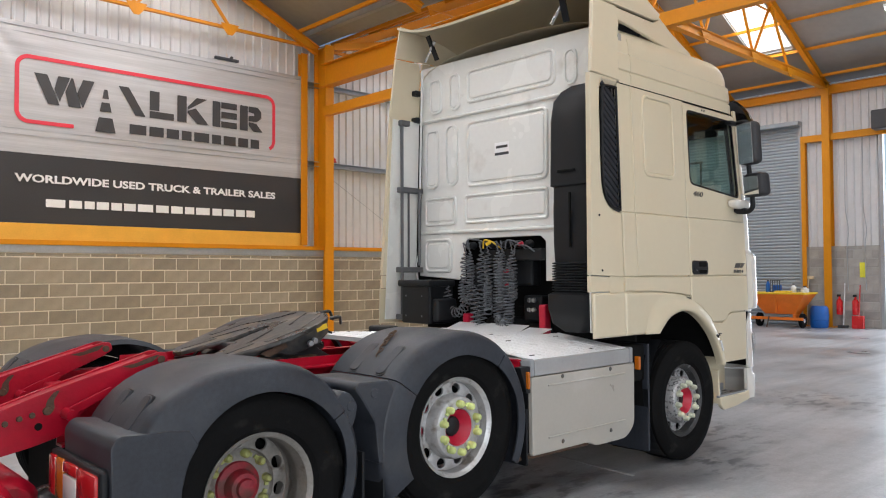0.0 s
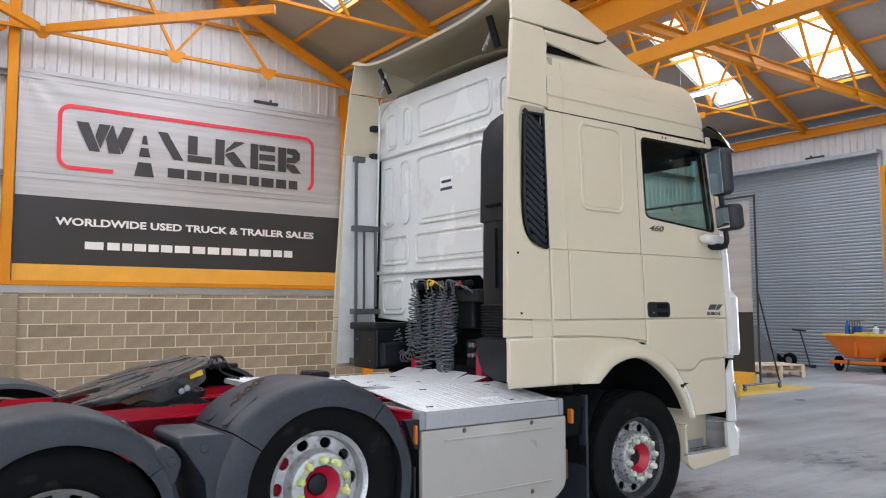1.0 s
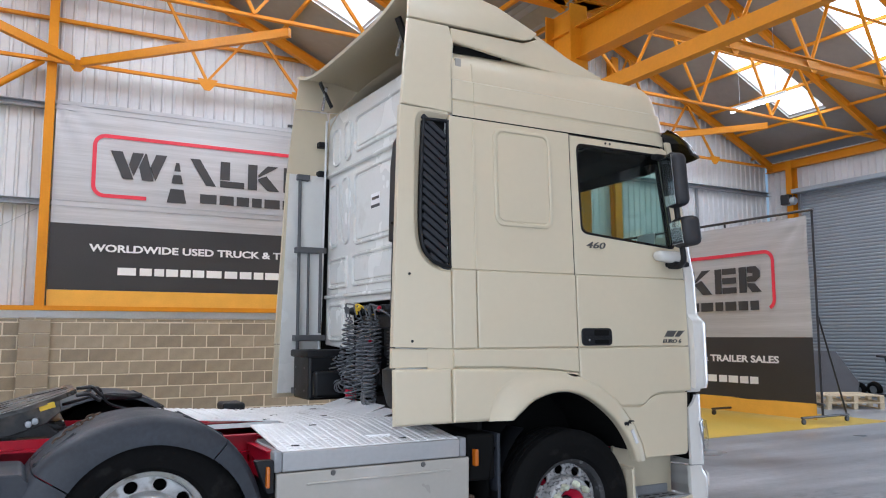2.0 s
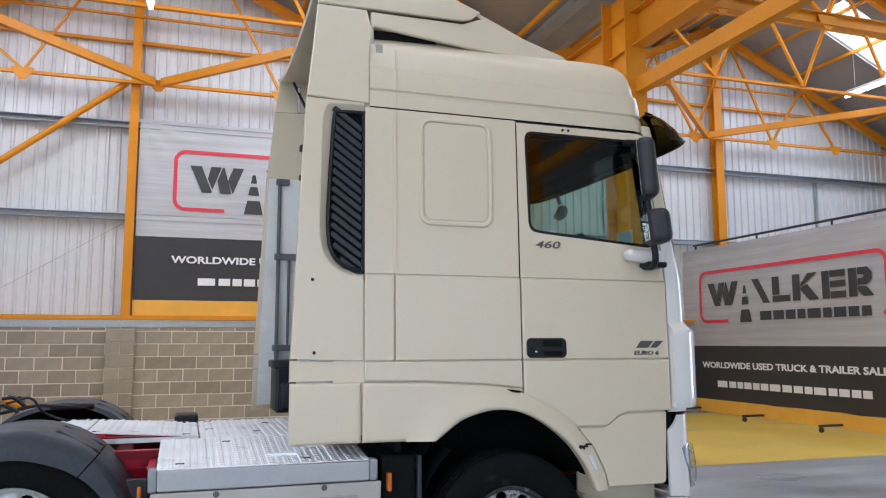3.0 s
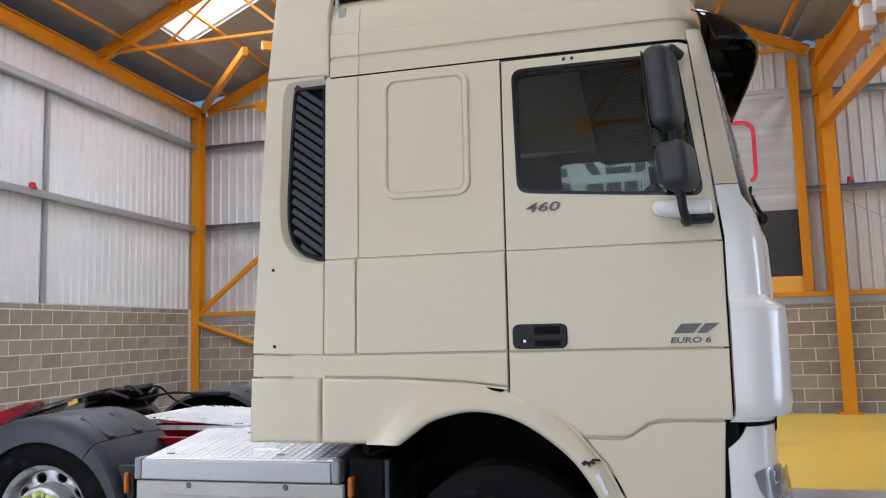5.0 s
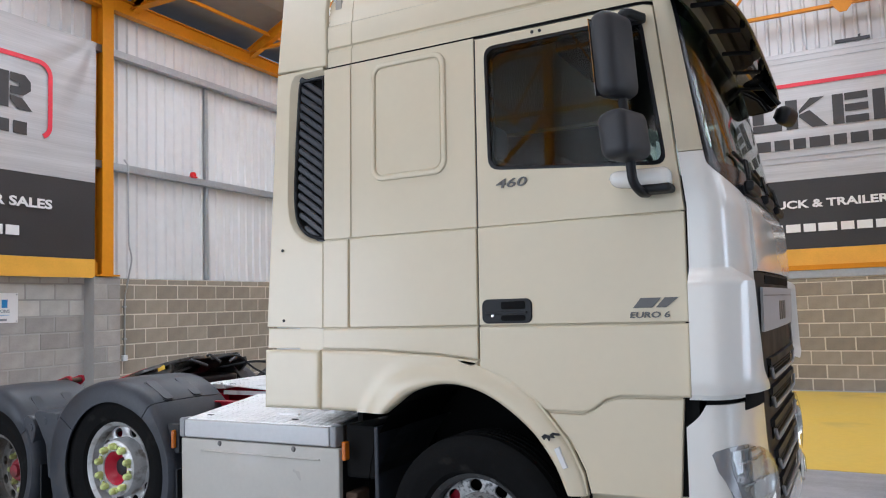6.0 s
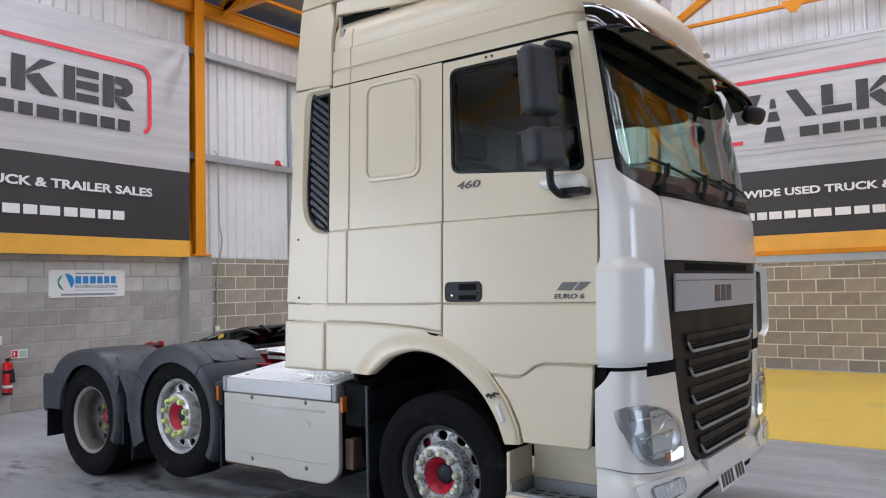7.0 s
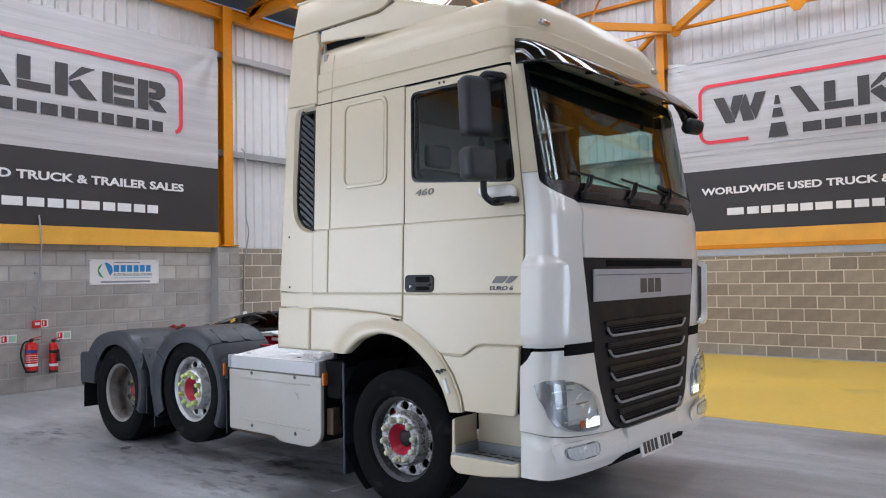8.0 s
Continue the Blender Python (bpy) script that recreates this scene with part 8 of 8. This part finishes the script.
for pts, lab in ((((4.30, 1.05), (4.29, 2.2), (4.27, 2.42), (4.25, 2.60)), "grey steel conduit down to the call point"), (((8.08, 1.0), (8.08, 1.9), (8.06, 2.5), (7.99, 2.7), (7.98, 3.95), (7.9, 4.02)), "grey steel conduit on the block wall")):
    cd = thing("conduit", lab, "conduit", "conduits")
    cd.matrix_basis = SKEW
    part("pipe", tube(bmesh.new(), rounded([(XWF + (0.03 if z < 2.15 else 0.22), y, z) for y, z in pts], 0.1), 0.013), GALV, cd, soft=60)
    for z in (1.25, 1.75):
        part("clip", B(XWF, XWF + 0.045, pts[0][0] - 0.03, pts[0][0] + 0.03, z - 0.012, z + 0.012, 0.004), GALV, cd)
    part("box", B(XWF, XWF + 0.05, pts[0][0] - 0.045, pts[0][0] + 0.045, pts[0][1] - 0.09, pts[0][1], 0.008), WHITEP if pts[0][0] > 5 else EXRED, cd)
for at in (SKEW @ Vector((XW + 0.16, 9.49, 3.99)), (10.22, YN - 0.2, 4.08)):
    ab = thing("alarm_sounder", "small red alarm sounder on a steel rail", "alarm", at=at)
    part("body", lathe(bmesh.new(), [(0, 0), (0.05, 0), (0.055, 0.02), (0.05, 0.06), (0.03, 0.075), (0, 0.075)], 18), EXRED, ab, soft=40)
    part("base", B(-0.055, 0.055, -0.055, 0.055, -0.03, 0.0, 0.008), EXRED, ab)
wb = thing("wall_bracket", "dark steel bracket on the white liner", "bracket", at=(7.6, YN - 0.08, 5.98))
part("arm", bar(bmesh.new(), (-0.25, 0, 0), (0.28, 0, 0), 0.05, 0.05), DARKSTEEL, wb)
part("peg", B(0.1, 0.14, -0.03, 0.03, 0.02, 0.07), DARKSTEEL, wb)
wb = copy_thing(wb, pose(XE - 0.1, 10.66, 5.82, 0, 0, 90))


# fluorescent lamps on rods
def tube_lamp(x, y, z):
    th = thing("tube_lamp", "lit white fluorescent batten hung from the truss", "lamp", "tube lamps", at=(x, y, z))
    part("tube", tube(bmesh.new(), [(0, -0.75, 0), (0, 0.75, 0)], 0.035, 10), LAMPGLOW, th)
    part("batten", B(-0.06, 0.06, -0.78, 0.78, 0.045, 0.10, 0.008), WHITEP, th)
    for y_ in (-0.5, 0.5):
        part("rod", tube(bmesh.new(), [(0, y_, 0.10), (0, y_, roof_z(x) - z)], 0.006, 5), GALV, th)
    return th


tube_lamp(3.3, 9.75, 6.42)
tube_lamp(17.4, 11.0, 6.9)
tube_lamp(3.1, 4.5, 6.95)
tube_lamp(17.4, 4.5, 6.9)

# floodlights on the valley strut
for y in (9.9, 10.5):
    fl_ = thing("floodlight", "white floodlight clamped to the valley strut", "floodlight", "floodlights", at=(9.62, y, 5.30))
    part("bracket", bar(bmesh.new(), (0.04, 0, 0.0), (0.03, 0, 0.55), 0.05, 0.05), GALV, fl_)
    part("clamp", B(-0.03, 0.22, -0.05, 0.05, -0.12, 0.03, 0.01), GALV, fl_)
    part("housing", B(-0.14, 0.02, -0.10, 0.10, 0.12, 0.42, 0.02), WHITEP, fl_)
    part("sensor", lathe(bmesh.new(), [(0, 0), (0.05, 0.01), (0.06, 0.05), (0.04, 0.09), (0, 0.1)], 14, pose(-0.12, 0, 0.46, 0, -60, 0)), LENS_WHITE, fl_, soft=40)

# spreader cart by the shutter
ct = thing("hopper_cart", "orange steel hopper cart with rubber wheels", "cart", at=(21.35, 9.2, 0))
def frustum(bm, a, b):
    lo = [bm.verts.new(p) for p in a]
    hi = [bm.verts.new(p) for p in b]
    n = len(a)
    for k in range(n):
        bm.faces.new((lo[k], lo[(k + 1) % n], hi[(k + 1) % n], hi[k]))
    bm.faces.new(lo[::-1])
    bmesh.ops.recalc_face_normals(bm, faces=bm.faces)
    return bm
part("hopper", frustum(bmesh.new(), [(-0.2, -0.45, 0.36), (0.2, -0.45, 0.36), (0.2, 0.35, 0.36), (-0.2, 0.35, 0.36)], [(-0.42, -0.8, 0.92), (0.42, -0.8, 0.92), (0.42, 0.78, 0.92), (-0.42, 0.78, 0.92)]), CARTORANGE, ct)
part("lid", B(-0.44, 0.44, -0.82, 0.80, 0.90, 0.95, 0.01), YELLOWLBL, ct)
part("frame", B(-0.3, -0.22, -0.7, 0.7, 0.20, 0.28, 0.01), CARTORANGE, ct)
part("frame", B(-0.26, 0.26, -0.5, -0.42, 0.2, 0.36, 0.01), CARTORANGE, ct)
part("rib", B(-0.36, -0.28, -0.03, 0.03, 0.40, 0.90, 0.01), CARTORANGE, ct)
for y in (-0.62, 0.55):
    wl_ = part("cart_wheel", lathe(bmesh.new(), [(0.06, -0.05), (0.15, -0.06), (0.19, -0.04), (0.19, 0.04), (0.15, 0.06), (0.06, 0.05)], 20, pose(-0.1, y, 0.19, 90)), RUBBER, ct, soft=40)
    part("rim", lathe(bmesh.new(), [(0, -0.04), (0.09, -0.045), (0.09, 0.045), (0, 0.04)], 16, pose(-0.1, y, 0.19, 90)), WHITEP, wl_)
part("stand", tube(bmesh.new(), [(-0.3, 0.2, 0.3), (-0.35, 0.25, 0.0)], 0.018), RUSTY, ct)
for y, w, h, mt, nm, lb in ((9.55, 0.12, 0.30, BLUEP, "bottle", "turquoise plastic bottle on the cart"), (9.30, 0.26, 0.34, DARKSTEEL, "crate", "dark wire crate on the cart"), (8.85, 0.14, 0.20, WHITEP, "jug", "white plastic jug on the cart"), (8.55, 0.2, 0.14, WHITEP, "tub", "pale plastic tub on the cart")):
    it = thing(nm, lb, nm, at=(21.35, y, 0.95))
    if nm == "crate":
        for z in (0.01, h - 0.01):
            part("rail", tube(bmesh.new(), [(-w / 2, -w / 2, z), (w / 2, -w / 2, z), (w / 2, w / 2, z), (-w / 2, w / 2, z), (-w / 2, -w / 2, z)], 0.012, 6), mt, it)
        for k in range(5):
            part("bar", tube(bmesh.new(), [(-w / 2, -w / 2 + w * k / 4, 0.01), (-w / 2, -w / 2 + w * k / 4, h)], 0.01, 6), mt, it)
        part("fill", B(-0.09, 0.09, -0.1, 0.1, 0.0, 0.2, 0.02), BLUEP, it)
    else:
        part("body", lathe(bmesh.new(), [(0, 0), (w * 0.5, 0), (w * 0.52, 0.02), (w * 0.5, h * 0.7), (w * 0.25, h * 0.85), (w * 0.2, h), (0, h)], 18), mt, it, soft=40)
        part("cap", lathe(bmesh.new(), [(0, h), (w * 0.2, h), (w * 0.2, h + 0.03), (0, h + 0.03)], 12), DARKSTEEL, it)
tagged(part("rag", B(-0.16, 0.16, -0.2, 0.2, 0, 0.04, 0.018, 2, Matrix.Translation((21.2, 9.05, 0.952))), YELLOWLBL), "crumpled yellow cloth on the cart's lid", "cloth")
br_ = thing("barrel", "blue plastic barrel beside the cart", "barrel", at=(21.65, 8.3, 0))
part("drum", lathe(bmesh.new(), [(0, 0), (0.2, 0), (0.22, 0.03), (0.235, 0.2), (0.225, 0.21), (0.235, 0.22), (0.24, 0.35), (0.23, 0.36), (0.235, 0.37), (0.22, 0.52), (0.2, 0.56), (0, 0.56)], 28), BLUEP, br_, soft=30)
part("lid", lathe(bmesh.new(), [(0, 0.56), (0.19, 0.56), (0.19, 0.585), (0, 0.59)], 24), BLUEP, br_, soft=30)
# tools against the east wall
for nm, y, top, mt, lb, hd in (("broom", 8.75, 1.35, PALE, "broom with a pale head leaning on the wall", (0.28, 0.06, 0.09)), ("shovel", 7.42, 1.15, EXRED, "red plastic shovel leaning on the wall", (0.3, 0.03, 0.34)), ("brush", 7.8, 1.2, DARKSTEEL, "dark long-handled brush leaning on the wall", (0.26, 0.05, 0.08))):
    tt = thing(nm, lb, nm, at=(XE - 0.12, y, 0))
    part("handle", tube(bmesh.new(), [(-0.22, 0.0, 0.05), (-0.01, 0.02, top)], 0.014), mt if nm != "brush" else SIGNW, tt)
    zz = 0.0 if nm != "broom" else top - 0.05
    part("head", B(-0.30 if zz == 0 else -0.06, -0.30 + hd[1] + 0.06 if zz == 0 else 0.0, -hd[0] / 2, hd[0] / 2, zz, zz + hd[2], 0.015), mt, tt)
for y in (7.55, 7.95):
    ex = thing("fire_extinguisher", "red extinguisher fixed low on the east wall", "fire extinguisher", "wall extinguishers", at=(XE - 0.17, y, 0.35))
    part("cylinder", lathe(bmesh.new(), [(0, 0), (0.075, 0), (0.08, 0.02), (0.08, 0.36), (0.03, 0.43), (0.02, 0.48), (0, 0.48)], 20), EXRED, ex, soft=40)
    part("valve", B(-0.02, 0.02, -0.03, 0.06, 0.48, 0.54, 0.006), BLACKP, ex)
    part("bracket", B(0.06, 0.10, -0.03, 0.03, 0.2, 0.34), GALV, ex)
hv = thing("door_sign", "bright yellow notice on the block wall", "sign")
part("sheet", B(XE - 0.08, XE - 0.077, 7.30, 7.46, 1.35, 1.75), mat("yellow_notice", (0.75, 0.72, 0.05), 0.5), hv)
sb = thing("door_2", "dark roller shutter box over the open doorway", "roller door", kind="structure", at=(XE, 0, 0))
part("shutter_box", B(-0.55, -0.04, OP0 - 0.1, OP1 + 0.12, OPT, OPT + 0.5, 0.03), DARKSTEEL, sb)
part("guide_rail", B(-0.12, 0.02, OP1 - 0.02, OP1 + 0.08, 0, OPT), GALV, sb)
for y in (7.3, 7.75):
    cw = thing("cable", "grey cable hanging down the east wall", "cable", "hanging cables", at=(XE - 0.09, y, 0))
    part("cord", tube(bmesh.new(), rounded([(0, 0, 1.0), (0, 0.02, 2.2), (-0.02, -0.05, 2.6), (-0.04, 0.03, 3.2), (-0.04, 0.02, 5.1)], 0.2), 0.012), GALV, cw)
# jack, old parts and a grey board by the shutter
jk = thing("lever_jack", "black long-handled jack on the floor", "jack", at=(21.6, 10.75, 0))
part("base", B(-0.1, 0.1, -0.15, 1.1, 0.03, 0.09, 0.015), BLACKST, jk)
part("handle", tube(bmesh.new(), [(0, -0.02, 0.08), (0, 0.22, 1.0)], 0.022), BLACKST, jk)
part("grip", tube(bmesh.new(), [(-0.02, 0.04, 1.0), (-0.02, 0.42, 1.03)], 0.03), BLACKST, jk)
for y in (-0.1, 1.05):
    part("roller", lathe(bmesh.new(), [(0, -0.1), (0.045, -0.1), (0.045, 0.1), (0, 0.1)], 14, pose(0, y, 0.046, 0, 90)), DARKSTEEL, jk)
for k, (y, r) in enumerate(((11.35, 0.19), (11.75, 0.17))):
    sp = thing("old_wheel", "dark worn small wheel stood by the shutter", "wheel", "loose wheels", at=(21.7, y, r))
    part("tyre", lathe(bmesh.new(), [(r * 0.5, -0.06), (r * 0.8, -0.07), (r, -0.04), (r, 0.04), (r * 0.8, 0.07), (r * 0.5, 0.06)], 24, pose(0, 0, 0, 0, 80, 0)), RUBBER, sp, soft=40)
    part("rim", lathe(bmesh.new(), [(0, -0.04), (r * 0.52, -0.05), (r * 0.52, 0.05), (0, 0.04)], 18, pose(0, 0, 0, 0, 80, 0)), GALV, sp)
bdm = thing("grey_board", "grey angular board leaning behind the banner stand", "board", at=(20.9, 12.2, 0))
part("panel", slab([(-0.9, 0), (0.75, 0), (0.82, 0.35), (0.3, 1.15), (-0.9, 1.2)], 0.03, m=pose(0, 0, 0, 82, 0, -62), r=0.006), FLINT, bdm)


def pallet(x, y, z, rot):
    th = thing("pallet", "pale wooden pallet on the floor", "pallet", "stacked pallets", at=(x, y, z))
    th.rotation_euler = (0, 0, radians(rot))
    for k in range(6):
        part("deck_board", B(-0.5 + k * 0.185, -0.5 + k * 0.185 + 0.11, -0.6, 0.6, 0.122, 0.144, 0.003), PALE, th)
    for y_ in (-0.55, 0, 0.55):
        part("bearer", B(-0.5, 0.535, y_ - 0.045, y_ + 0.045, 0.10, 0.12), PALE, th)
        for x_ in (-0.45, 0.02, 0.48):
            part("block", B(x_ - 0.05, x_ + 0.05, y_ - 0.045, y_ + 0.045, 0.022, 0.10), PALE, th)
        part("skid", B(-0.5, 0.535, y_ - 0.045, y_ + 0.045, 0, 0.022), PALE, th)
    return th


pallet(18.4, 9.95, 0, 60)
pallet(18.42, 9.97, 0.145, 62)

# ---- block walls, piece by piece ----
courses(wall_north, Matrix.Translation((XW + 0.05 - BW, YB, -0.038)), XE - XW - 0.1 + BW, 8, 1.933 - 8 * BH, lambda r: BLOCK, lambda x: BW <= x < 15.4 + BW, phase=0.095)
courses(wall_west, pose(XW + 0.075, 0.5, 0, 0, 0, 90), 6.88, 9, 2.19 - 9 * BH, lambda r: BLOCKW if r >= 7 else BLOCKP, lambda x: x > 1.5)
courses(wall_west, pose(XW + 0.075, 7.84, 0, 0, 0, 90), 6.36, 9, 2.19 - 9 * BH, lambda r: BLOCK, lambda x: True)
part("block_core", B(XW + 0.01, XW + 0.0715, 7.5, 14.3, 0, 2.185), MORTAR, wall_west)
courses(wall_east, pose(XE - 0.075, RD0 - 0.02, 0, 0, 0, -90), 2.0, 9, 0.1, lambda r: BLOCKP, lambda x: True)
pier = thing("wall_pier", "concrete block pier under a steel column", "pier", kind="structure", at=(2.57, YB - 0.1, 0))
for r in range(9):
    h = BH if r < 8 else 0.05
    ws = ((0, 0.5),) if r % 2 else ((0, 0.25), (0.25, 0.5))
    for a, b in ws:
        part("block", B(a + BJ / 2, b - BJ / 2, 0, 0.1, r * BH + BJ / 2, r * BH + h - BJ / 2, 0.004, 1), BLOCK, pier)
part("mortar", B(0.01, 0.49, 0.012, 0.1, 0, 1.9), MORTAR, pier)
pier = thing("wall_pier", "grey concrete block pier under a steel column", "pier", kind="structure", at=(XW + 0.05, 7.37, 0))
pier.matrix_basis = SKEW @ pier.matrix_basis
for r in range(10):
    h = BH if r < 9 else 2.2 - 9 * BH
    for a, b in (((0, 0.48),) if r % 2 else ((0, 0.24), (0.24, 0.48))):
        part("block", B(0.0, 0.23, a + BJ / 2, b - BJ / 2, r * BH + BJ / 2, r * BH + h - BJ / 2, 0.004, 1), BLOCKP, pier)
part("mortar", B(0.0, 0.226, 0.006, 0.474, 0, 2.195), MORTARG, pier)
